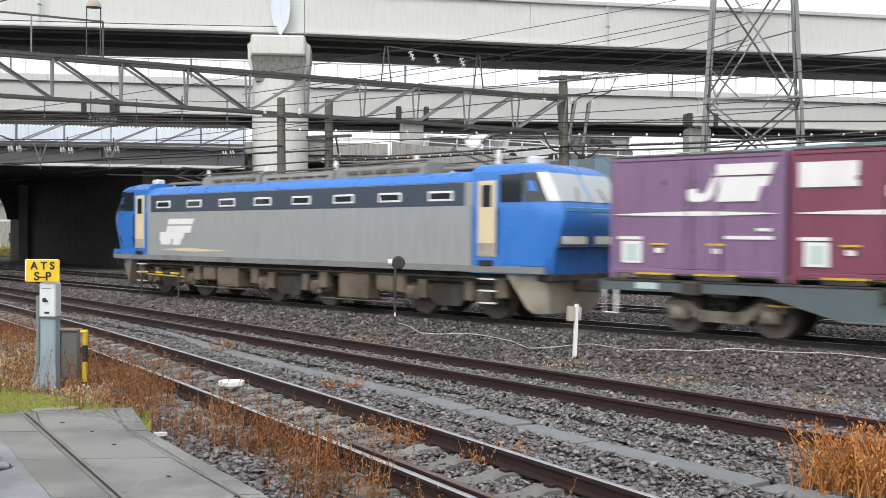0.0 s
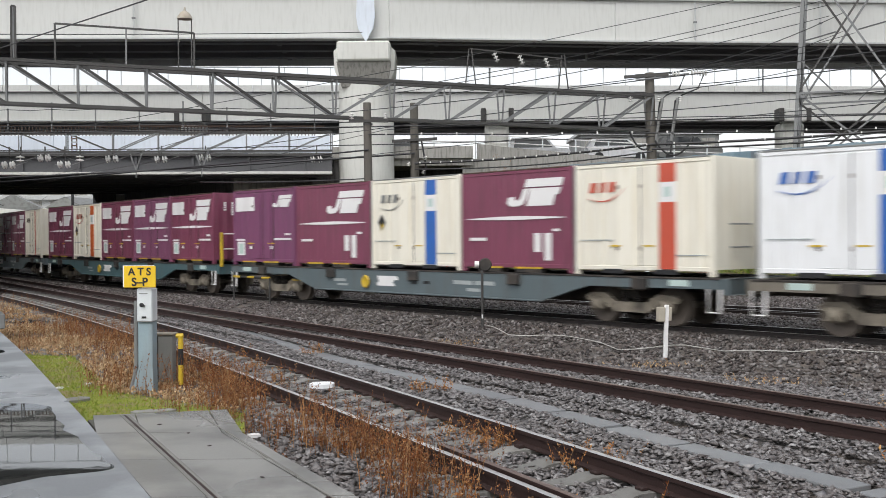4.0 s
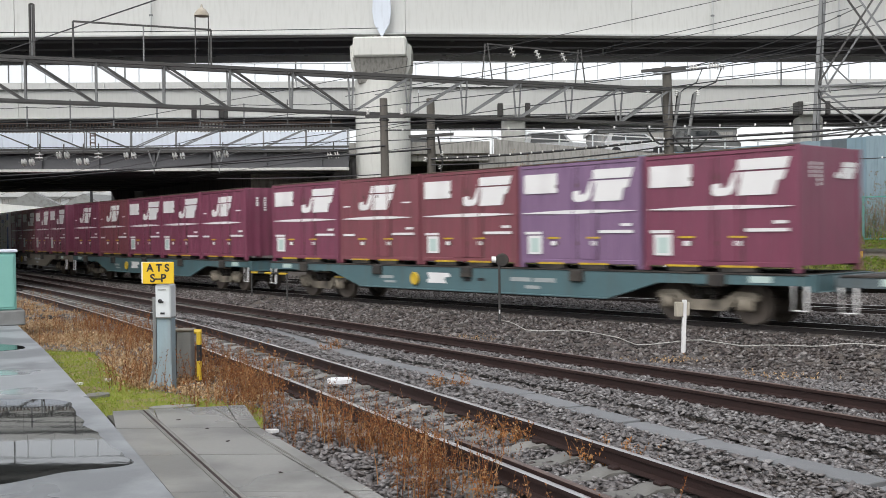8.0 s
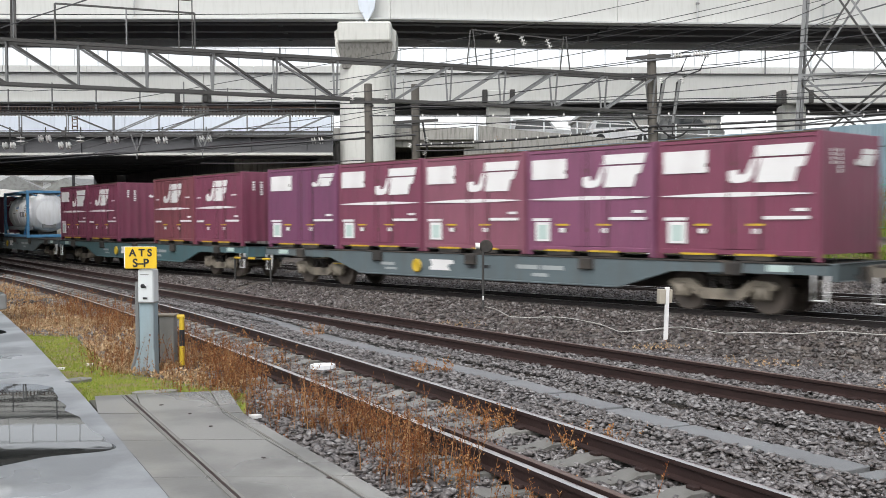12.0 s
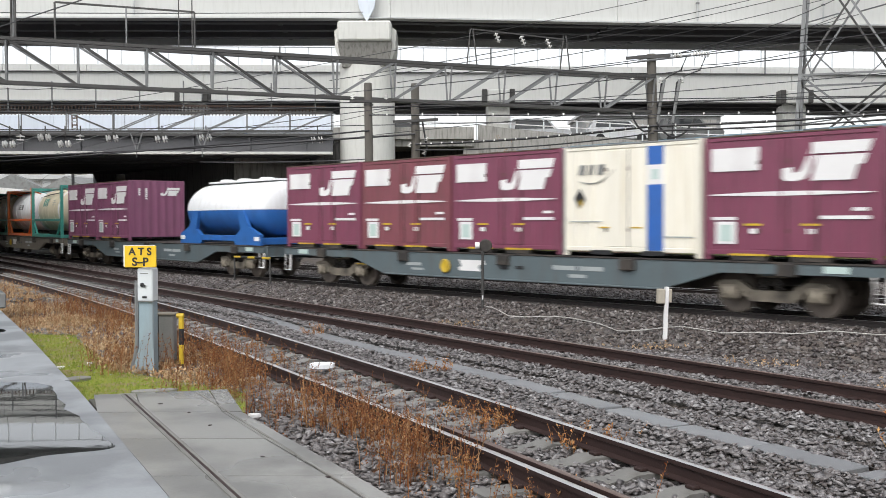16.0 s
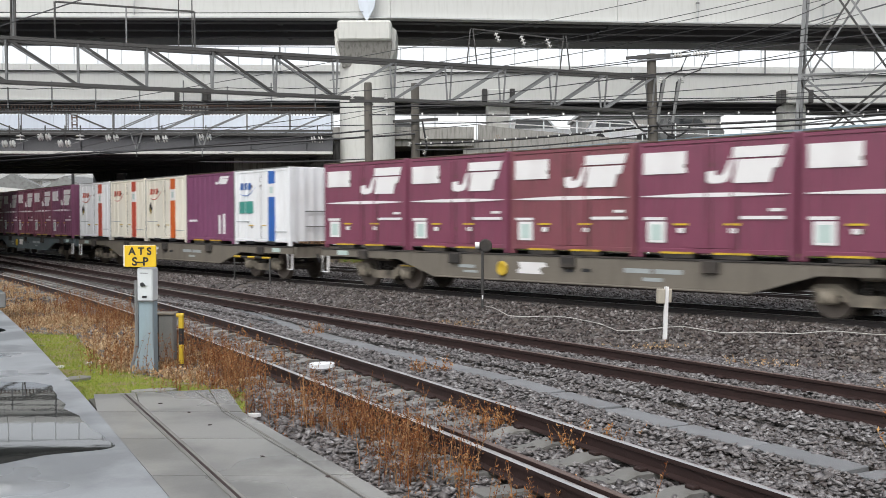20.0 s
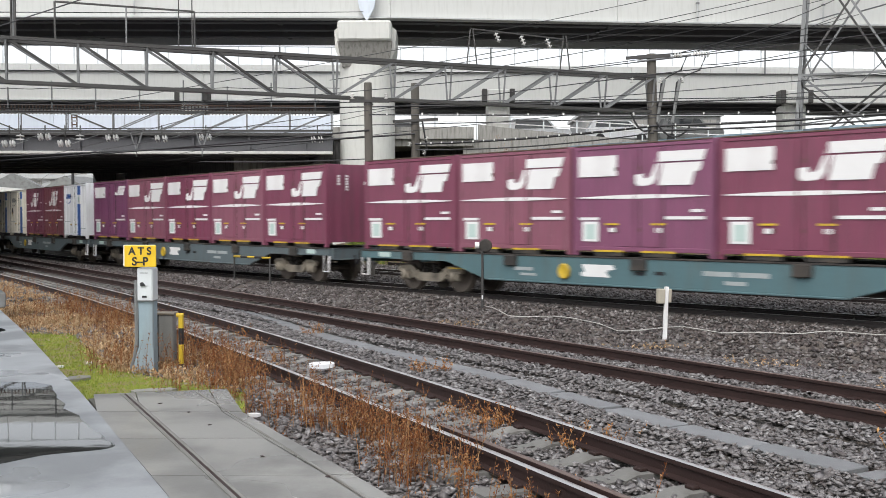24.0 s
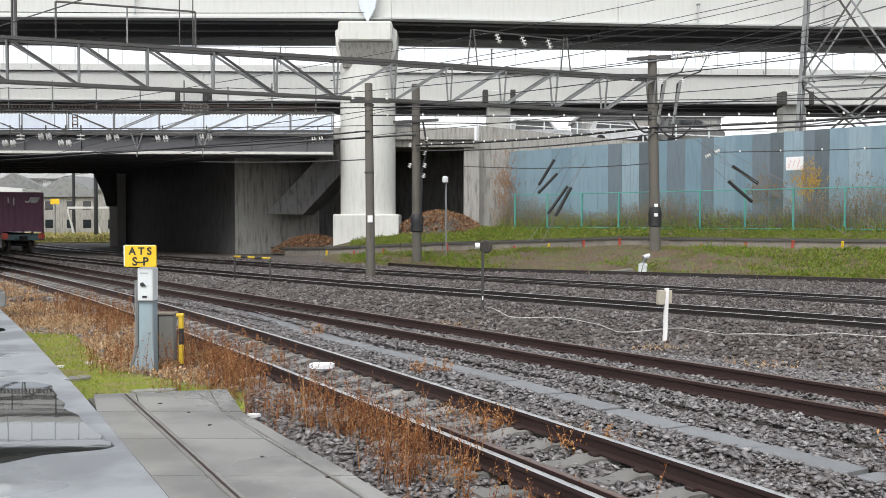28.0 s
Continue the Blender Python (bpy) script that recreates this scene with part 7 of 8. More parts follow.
part("conduit", Geo().tube([(-0.10, -0.02, 1.20), (-0.10, -0.02, 0.38), (-0.13, -0.02, 0.18), (-0.20, -0.02, -0.05)], 0.032, 8), M["steel"], sign, "grey conduit pipe")

cab_ = thing("striped_post", "yellow and black striped post on a concrete foot", "post", pose(-3.53, 13.9, -0.2))
for i, z in enumerate((0.10, 0.32, 0.50, 0.62)):
    zz = (0.10, 0.36, 0.58, 0.76)
    if i < 3:
        part("stripe", Geo().tube([(0, 0, zz[i]), (0, 0, zz[i + 1])], 0.035, 10), M[("yellow", "black", "yellow")[i]], cab_)
part("foot", Geo().box(-0.18, 0.14, -0.12, 0.12, -0.06, 0.06, 0.02), M["sleeper"], cab_, "small concrete foot")
part("stub", Geo().tube([(0, 0, 0.05), (0, 0, 0.1)], 0.03, 10), M["darksteel"], cab_)
part("top_cap", Geo().tube([(-0.06, 0, 0.755), (0.035, 0, 0.755)], 0.03, 8), M["yellow"], cab_)
jb = thing("junction_box", "grey weathered junction box on legs", "junction box", pose(-3.80, 14.2, -0.2))
part("case", Geo().box(-0.09, 0.11, -0.1, 0.1, 0.1, 0.74, 0.015), M["sleeper"], jb)
part("cover", Geo().box(-0.11, 0.13, -0.12, 0.12, 0.74, 0.77, 0.008), M["gear"], jb, "weathered lid")
part("side_pipe", Geo().tube([(-0.11, -0.06, -0.05), (-0.11, -0.06, 0.74)], 0.02, 8), M["darksteel"], jb)

rl = random.Random(3)
def scrap(name, x, y, z, w, d, material, label, cat, rz=0, tilt=0, h=0.03):
    pts = [(math.cos(a) * w * rl.uniform(0.8, 1.1), math.sin(a) * d * rl.uniform(0.8, 1.1)) for a in [i * math.pi / 4 for i in range(8)]]
    return solid(name, Geo().prism(pts, 0, h, "z"), material, label, cat, pose(x, y, z, tilt, 0, rz))
scrap("foam_slab", -1.58, 13.45, -0.085, 0.19, 0.14, M["white"], "flat white foam slab lying between the rails", "foam slab", 10, 3, 0.05)
scrap("flat_stone", -3.35, 11.9, -0.16, 0.28, 0.12, M["sleeper"], "flat grey stone in the moss", "stone", 20, 0, 0.04)
scrap("flat_stone", -4.6, 12.9, -0.17, 0.22, 0.16, M["sleeper"], "flat grey stone by the platform edge", "stone", 50, 0, 0.04)
scrap("litter", -5.2, 14.0, -0.17, 0.06, 0.05, M["mark"], "small white scrap of litter on moss", "litter")
scrap("litter", -4.95, 14.4, -0.17, 0.05, 0.04, M["mark"], "small pale scrap of litter on grass", "litter")
scrap("litter", -1.9, 10.3, -0.13, 0.07, 0.05, M["mark"], "white crumpled scrap among weeds", "litter")
scrap("dark_lump", -2.35, 10.75, -0.12, 0.10, 0.08, M["black"], "black plastic lump at the path's end", "litter", 0, 0, 0.09)

for x, y, a in ((-2.68, 9.75, 20), (-1.98, 8.72, 70), (-1.33, 7.55, 130), (-2.85, 8.6, 10), (-0.78, 6.95, 40), (-2.3, 9.3, 95)):
    scrap("fallen_leaf", x, y, 0.101, 0.024, 0.016, M["rail"], "wet brown leaf stuck on the path", "leaf", a, 4, 0.003)

stake = thing("white_stake", "white marker stake with a beige box at its top", "stake", pose(3.91, 18.2, -0.26, 0, 2, 10))
part("stake", Geo().box(-0.035, 0.035, -0.03, 0.03, -0.1, 0.90, 0.008), M["mark"], stake)
part("box", Geo().box(-0.17, -0.04, -0.06, 0.06, 0.60, 0.86, 0.012), M["skirt"], stake, "beige junction box")
part("box", Geo().box(0.037, 0.09, -0.04, 0.06, 0.62, 0.86, 0.012), M["skirt"], stake, "beige junction box")
sg = thing("ground_signal", "small round ground signal disc on a thin post", "signal", pose(0.90, 23.6, -0.26))
part("post", Geo().tube([(0, 0, -0.05), (0, 0, 1.38)], 0.03, 8), M["darksteel"], sg)
part("disc", Geo().lathe([(0.02, -0.05), (0.145, -0.05), (0.155, 0.0), (0.13, 0.03), (0.02, 0.03)], 20, pose(0.07, 0, 1.49, 90)), M["under"], sg, "dark round disc")
part("lamp", Geo().lathe([(0.02, -0.05), (0.075, -0.05), (0.075, 0.05), (0.02, 0.05)], 12, pose(-0.12, 0, 1.50, 0, 90)), M["insulator"], sg, "white lamp drum")
part("white_cap", Geo().tube([(0, -0.035, 0.27), (0, -0.035, 0.36)], 0.02, 6), M["mark"], sg)
bar_ = thing("yellow_barrier", "low pipe barrier with a yellow and black top rail", "barrier")
P0, P1 = Vector((-6.96, 34.5, 0.62)), Vector((-5.39, 32.2, 0.64))
for k, c in ((0, "yellow"), (1, "black"), (2, "yellow"), (3, "black"), (4, "yellow")):
    part("rail_stripe", Geo().tube([P0 + (P1 - P0) * k / 5, P0 + (P1 - P0) * (k + 1) / 5], 0.035, 8), M[c], bar_)
for p in (P0, P1):
    part("leg", Geo().tube([(p.x, p.y, -0.3), p], 0.03, 8), M["darksteel"], bar_)

CABLE = [(0.92, 23.7), (1.09, 23.28), (1.37, 21.69), (2.05, 21.31), (2.57, 20.83), (3.01, 19.94), (3.22, 18.98), (4.07, 18.93), (4.48, 19.2), (4.96, 18.27), (5.55, 17.91), (6.55, 17.97), (7.56, 17.62), (9.5, 15.9), (12, 13)]
cx_, cy_ = [p[0] for p in CABLE], [p[1] for p in CABLE]
pts = []
for i in range(len(CABLE) - 1):
    for k in range(6):
        u = k / 6
        x, y = cx_[i] + (cx_[i + 1] - cx_[i]) * u, cy_[i] + (cy_[i + 1] - cy_[i]) * u
        pts.append((x + 0.03 * math.sin(7 * x), y, float(ground_z(x, y)) + 0.075 + 0.02 * math.sin(5 * x + y)))
solid("white_cable", Geo().tube(pts, 0.010, 6), M["cable_grey"], "loose pale grey cable snaking over the ballast", "cable")

for i, x in enumerate(np.arange(-6.0, 26, 1.55)):
    y = float(np.interp(x, *KERB)) - 0.35
    st_ = solid("red_stake", Geo().box(-0.05, 0.05, -0.04, 0.04, -0.3, 0.30 + 0.1 * math.sin(i * 5), 0.01), M["stake_red"] if i % 7 else M["yellow"], "short faded red stake before the kerb", "stake", pose(x, y, float(ground_z(x, y)), 0, rl.uniform(-4, 4), 20), group="red stakes")

tb = thing("mint_cabinet", "mint green cabinet on a dark base at the platform edge", "cabinet", pose(-9.35, 20.6, 0.11, 0, 0, 27))
part("base", Geo().box(-0.45, 0.55, -0.45, 0.45, 0, 0.30, 0.02), M["roofgrey"], tb, "dark grey base")
part("case", Geo().box(-0.45, 0.40, -0.35, 0.40, 0.30, 1.45, 0.03), M["cargreen"], tb)
part("lid", Geo().box(-0.48, 0.43, -0.38, 0.43, 1.45, 1.51, 0.015), M["parapet"], tb)
part("door", Geo().box(-0.40, 0.35, -0.365, -0.35, 0.36, 1.40, 0.006), M["cargreen"], tb)

nb = thing("notice_board", "white notice plate with red marks on the barrier", "notice board", pose(16.35, 48.2, 4.15, 0, 0, bang))
part("plate", Geo().box(-0.42, 0.42, -0.04, 0.0, 0, 0.62, 0.01), M["mark"], nb)
for x in (-0.2, 0.0, 0.22):
    part("red_bar", Geo().bar((x - 0.08, -0.045, 0.12), (x + 0.04, -0.045, 0.48), 0.03, 0.01), M["red"], nb)
part("back_post", Geo().box(-0.04, 0.04, 0.0, 0.35, 0.0, 0.5), M["darksteel"], nb)

# ---------------------------------------------------------------- the road beyond: railing, cars, buildings
rail_ = thing("road_railing", "white steel railing along the raised road", "railing", kind="structure")
RR = [(-2.9, 61.2, 7.15), (2.0, 61.2, 7.12), (12.0, 62.3, 6.6), (30, 63, 5.9)]
for p, q in zip(RR, RR[1:]):
    p, q = Vector(p), Vector(q)
    n = max(1, int((q - p).length / 2))
    for h in (0.45, 0.85):
        part("handrail", Geo().tube([p + Vector((0, 0, h)), q + Vector((0, 0, h))], 0.035), M["mark"], rail_)
    for i in range(n):
        r = p + (q - p) * i / n
        part("railing_post", Geo().box(-0.04, 0.04, -0.04, 0.04, -0.6, 0.9, 0.01, Matrix.Translation(r)), M["boxwhite"], rail_)
solid("side_road", Geo().box(-9, 60, 62.5, 73.5, 6.3, 6.6), M["old_concrete"], "raised approach road behind the wing wall", "road", kind="structure", smooth=0)

def car(x, y, z, rz, paint, label, van=False):
    t = thing("car", label, "car", pose(x, y, z, 0, 0, rz), group="cars on the road")
    h = 0.55 if van else 0.35
    prof = [(-2.0, 0.3), (2.0, 0.3), (2.05, 0.75), (1.9, 0.95), (1.1, 1.0), (0.55, 1.05 + h), (-1.7, 1.1 + h), (-2.0, 0.95)]
    part("body", Geo().prism(prof, -0.8, 0.8), M[paint], t)
    part("side_window", Geo().prism([(0.9, 1.02), (0.45, 1.0 + h), (-1.5, 1.04 + h), (-1.6, 1.0)], -0.81, 0.81), M["glass"], t)
    for sx in (-1.3, 1.3):
        for sy in (-0.75, 0.75):
            part("wheel", Geo().lathe([(0.1, -0.1), (0.3, -0.1), (0.3, 0.1), (0.1, 0.1)], 16, pose(sx, sy, 0.3, 90)), M["black"], t)
    return t
car(-2.6, 66.5, 6.6, 5, "white", "white car on the raised road")
car(6.2, 67.0, 6.6, 0, "white", "white van on the raised road", True)
car(11.2, 66.0, 6.6, 0, "white", "white car beside the railing")
car(15.8, 66.5, 6.6, 0, "roofgrey", "grey van on the raised road", True)
car(-14.0, 70.0, 6.5, 0, "loco_blue", "dark blue car on the bridge")

def block(x, y, w, d, h, floors, bays, paint, label, rz=0, z=-0.3, trim="glass"):
    """A building with its storeys: walls, window bands with panes, balconies' edges, roof slab."""
    t = thing("building", label, "building", pose(x, y, z, 0, 0, rz), group="buildings beyond")
    part("wall", Geo().box(-w / 2, w / 2, 0, d, 0, h, 0.02), M[paint], t)
    part("roof", Geo().box(-w / 2 - 0.3, w / 2 + 0.3, -0.3, d + 0.3, h, h + 0.35, 0.02), M["fascia2"], t)
    fh = h / floors
    for f in range(floors):
        part("balcony", Geo().box(-w / 2, w / 2, -0.9, -0.02, f * fh + 0.02, f * fh + fh * 0.34, 0.02), M[paint], t)
        for b in range(bays):
            xa = -w / 2 + w * (b + 0.18) / bays
            # panes take a pale concrete colour that imitates distance haze
            part("window", Geo().box(xa, xa + w / bays * 0.64, -0.03, 0.01, f * fh + fh * 0.36, f * fh + fh * 0.88, 0.005), M["old_concrete"], t)
    return t
block(-92, 205, 60, 14, 13, 5, 14, "fascia2", "white apartment block with long balconies", 12)
block(-52, 185, 22, 12, 9.5, 4, 6, "old_concrete", "pale concrete block beyond the underpass", -8)
def house(x, y, w, d, h, rz, wall_key, label):
    """A low house: walls, gable roof with eaves, windows and a door."""
    t = thing("house", label, "house", pose(x, y, -0.3, 0, 0, rz), group="houses beyond")
    part("wall", Geo().box(-w / 2, w / 2, 0, d, 0, h, 0.02), M[wall_key], t)
    part("roof", Geo().prism([(-w / 2 - 0.5, h), (0, h + 0.28 * w), (w / 2 + 0.5, h), (w / 2 + 0.5, h - 0.2), (-w / 2 - 0.5, h - 0.2)], -0.5, d + 0.5), M["roofgrey"], t)
    for k in (-0.28, 0.05, 0.3):
        for z in (1.0, 3.6):
            if z + 1.2 < h:
                part("window", Geo().box(k * w - 0.6, k * w + 0.6, -0.04, 0.02, z, z + 1.2, 0.01), M["glass"], t)
    return t
house(-41.5, 138, 9, 8, 6.2, 6, "old_concrete", "pale two-storey house with a grey roof beyond the underpass")
house(-53.0, 146, 10, 8, 5.6, -10, "old_concrete", "grey house with a grey gable roof")
house(-35.2, 126, 6, 7, 4.6, 0, "old_concrete", "grey shed with a sloping roof by the tracks")
house(-63.0, 152, 11, 8, 6.0, 15, "fascia2", "pale house with a low grey roof")
block(22.5, 112, 15, 10, 13.2, 4, 6, "roofgrey", "grey building behind the raised road", 0)
block(52, 130, 9, 10, 13.0, 5, 4, "old_concrete", "grey building behind the tower", 0)
solid("ramp", Geo().add([(-88, 150, 7.5), (-52, 128, 4.5), (-52, 134, 4.5), (-88, 156, 7.5), (-88, 150, 8.7), (-52, 128, 5.7), (-52, 134, 5.7), (-88, 156, 8.7)],
      [(0, 1, 2, 3), (7, 6, 5, 4), (0, 4, 5, 1), (1, 5, 6, 2), (2, 6, 7, 3), (3, 7, 4, 0)]), M["fascia"], "white sloping road ramp beyond the underpass", "ramp", kind="structure", smooth=0)
solid("far_lawn", Geo().box(-80, -30, 92, 145, -0.28, -0.12), M["moss"], "strip of grass beyond the underpass", "lawn", kind="structure", smooth=0)
fp = pole((-46.4, 130, -0.3), (-46.4, 130, 9.0), 0.22, 0.18, "dark pole beyond the underpass", "black")
fp = pole((-36.9, 110, -0.3), (-36.9, 110, 8.0), 0.24, 0.2, "dark line pole near the underpass end", "black")
ys = thing("yellow_plate", "yellow warning plate on a thin stand", "sign", pose(-43.5, 116, 0))
part("plate", Geo().box(-0.5, 0.5, -0.05, 0.0, 3.6, 4.2, 0.01), M["sign_yellow"], ys)
part("stand", Geo().tube([(0, 0, -0.3), (0, 0, 3.7)], 0.06), M["steel"], ys)
sh_ = thing("shelter", "white canopy shelter on slanting legs", "shelter", pose(-37.5, 118, -0.2))
part("canopy", Geo().box(-5, 2.6, -1, 2, 3.3, 3.55, 0.03), M["fascia"], sh_)
for x in (-4.5, -1.5, 2.2):
    part("leg", Geo().bar((x, 0, 0), (x - 0.8, 0, 3.3), 0.2), M["fascia"], sh_)

# puddles standing on the platform
M["water"] = mat("puddle_water", (0.018, 0.019, 0.018), 0.02, var=0.2, scale=1.0, fine=5.0, bump=0.02, dist=0.01, rough_var=0.015, spec=0.6)
def puddle(pts, label):
    g = Geo()
    n = len(pts)
    fine = []
    for i in range(n):
        p0, p1, p2, p3 = (Vector((*pts[(i + k - 1) % n], 0)) for k in range(4))
        for k in range(6):
            u = k / 6
            q = 0.5 * ((2 * p1) + (p2 - p0) * u + (2 * p0 - 5 * p1 + 4 * p2 - p3) * u * u + (3 * p1 - p0 - 3 * p2 + p3) * u ** 3)
            w = 0.06 * noise.noise((q.x * 3, q.y * 3, 1.7))
            fine.append((q.x + w, q.y + 0.5 * w))
    return solid("puddle", g.prism(fine, 0.10, 0.1145, "z"), M["water"], label, "puddle", kind="structure", smooth=0)
puddle([(-8.5, 11.0), (-6.2, 11.2), (-4.75, 11.0), (-4.2, 10.85), (-3.75, 10.0), (-3.15, 8.9), (-2.66, 8.1), (-2.55, 7.78), (-2.95, 7.55), (-3.4, 7.1), (-4.5, 6.9), (-8.5, 7.0)], "still rain puddle on the platform")
puddle([(-9.5, 16.6), (-8.0, 16.9), (-6.9, 16.3), (-7.2, 15.7), (-8.6, 15.6)], "thin rain puddle on the platform")
puddle([(-9.0, 14.3), (-7.4, 14.5), (-6.3, 13.9), (-6.9, 13.4), (-8.8, 13.5)], "thin rain puddle on the platform")

# ---------------------------------------------------------------- ballast, weeds and grass (too many to count)
nr = np.random.default_rng(11)
def raw_mesh(name, v, f, material, label, category):
    me = bpy.data.meshes.new(name)
    me.vertices.add(len(v))
    me.vertices.foreach_set("co", np.asarray(v, np.float32).ravel())
    k = f.shape[1]
    me.loops.add(f.size)
    me.loops.foreach_set("vertex_index", f.astype(np.int32).ravel())
    me.polygons.add(len(f))
    me.polygons.foreach_set("loop_start", np.arange(0, f.size, k, dtype=np.int32))
    me.update(calc_edges=True)
    me.materials.append(material)
    return tagged(new(name, me), label, category, kind="stuff")

def on_platform(x, y):
    """Whether points lie on the platform or the path."""
    edge = np.interp(y, [10.08, 15.9, 25.2], [-3.51, -6.44, -11.3])
    right = np.interp(y, [-6, 6.4, 7.7, 8.83, 10.04, 10.5], [5.9, -0.3, -0.95, -1.6, -2.12, -2.3])
    return ((y >= 10.45) & (y < 25.2) & (x < edge + 0.02)) | ((y < 10.45) & (x < right + 0.03))
dx_, dy_ = np.array([p[0] for p in DUCT]), np.array([p[1] for p in DUCT])
def on_duct(x, y):
    return np.abs(x - np.interp(y, dy_[::-1], dx_[::-1])) < 0.17
l3 = lambda x, y: LINE3.lateral(x, y)[1]
OCT = np.array([(1, 0, 0), (-1, 0, 0), (0, 1, 0), (0, -1, 0), (0, 0, 1), (0, 0, -1)], float)
OCT_F = np.array([(0, 2, 4), (2, 1, 4), (1, 3, 4), (3, 0, 4), (2, 0, 5), (1, 2, 5), (3, 1, 5), (0, 3, 5)])
def stones(n, x0, x1, y0, y1, r0, r1, test, flat=0.44):
    x, y = nr.uniform(x0, x1, n), nr.uniform(y0, y1, n)
    keep = test(x, y)
    x, y = x[keep], y[keep]
    n = len(x)
    v = OCT[None] * nr.uniform(0.6, 1.25, (n, 6, 1)) + nr.uniform(-0.25, 0.25, (n, 6, 3))
    v *= nr.uniform(0.65, 1.35, (n, 1, 3)) * np.array([1.3, 0.95, flat])
    a, b = nr.uniform(0, 2 * np.pi, n), nr.uniform(-0.5, 0.5, n)
    ca, sa, cb, sb = np.cos(a), np.sin(a), np.cos(b), np.sin(b)
    vx, vy, vz = v[:, :, 0], v[:, :, 1], v[:, :, 2]
    vz, vx = vz * cb[:, None] + vx * sb[:, None], vx * cb[:, None] - vz * sb[:, None]
    vx, vy = vx * ca[:, None] - vy * sa[:, None], vx * sa[:, None] + vy * ca[:, None]
    r = nr.uniform(r0, r1, n)[:, None]
    z = ground_z(x, y) + nr.uniform(0.0, 0.03, n)
    z = z + 0.022 * (np.abs(x - np.interp(y, dy_[::-1], dx_[::-1])) < 0.6) * (l3(x, y) > 6.2)
    for ln, top in ((LINE1, 0.01), (LINE2, 0.045), (LINE3, -0.035), (LINE4, -0.035)):
        z = z + top * (np.abs(ln.lateral(x, y)[1]) < 1.25)
    P = np.stack([vx * r + x[:, None], vy * r + y[:, None], vz * r + z[:, None]], -1).reshape(-1, 3)
    F = (OCT_F[None] + 6 * np.arange(n)[:, None, None]).reshape(-1, 3)
    return P, F
def off_rails(x, y):
    ok = ~on_platform(x, y) & ~on_duct(x, y)
    for ln in (LINE1, LINE2, LINE3, LINE4):
        lt = np.abs(ln.lateral(x, y)[1])
        ok &= np.abs(lt - GAUGE) > 0.06
    s, lt = LINE1.lateral(x, y)
    ok &= ~((np.abs((s + 36.0 + 0.31) % 0.62 - 0.31) < 0.11) & (np.abs(lt) < 0.95) & (nr.random(len(x)) < 0.82))
    return ok
M["stone_grey"] = island_mat("ballast_grey", [(0.040, 0.035, 0.034), (0.165, 0.153, 0.152), (0.245, 0.232, 0.230), (0.075, 0.062, 0.058), (0.20, 0.186, 0.182), (0.11, 0.097, 0.093), (0.33, 0.32, 0.318)], 0.36, 0.5)
M["stone_brown"] = island_mat("ballast_brown", [(0.017, 0.013, 0.012), (0.070, 0.056, 0.050), (0.115, 0.097, 0.089), (0.034, 0.026, 0.023), (0.25, 0.232, 0.222), (0.050, 0.039, 0.034)], 0.36, 0.5)
raw_mesh("ballast", *stones(250000, -8, 16, 5.4, 27, 0.022, 0.050, lambda x, y: off_rails(x, y) & (l3(x, y) > 6.2) & (x / np.maximum(y, 1) < 0.62) & (x / np.maximum(y, 1) > -0.48)), M["stone_grey"], "loose wet grey track ballast stones", "ballast")
raw_mesh("ballast_dark", *stones(115000, -20, 17, 11, 47, 0.034, 0.062, lambda x, y: off_rails(x, y) & (l3(x, y) <= 6.2) & (l3(x, y) > -13) & (y < np.interp(x, *TOE) - 0.1) & (x / y < 0.6) & (x / y > -0.48), 0.7), M["stone_brown"], "dark brown-grey ballast of the main tracks", "ballast")
raw_mesh("ballast_far", *stones(30000, -24, -4, 26, 56, 0.05, 0.085, lambda x, y: off_rails(x, y) & (l3(x, y) > -8) & (l3(x, y) < 12) & (x / y > -0.47)), M["stone_brown"], "far dark ballast toward the underpass", "ballast")

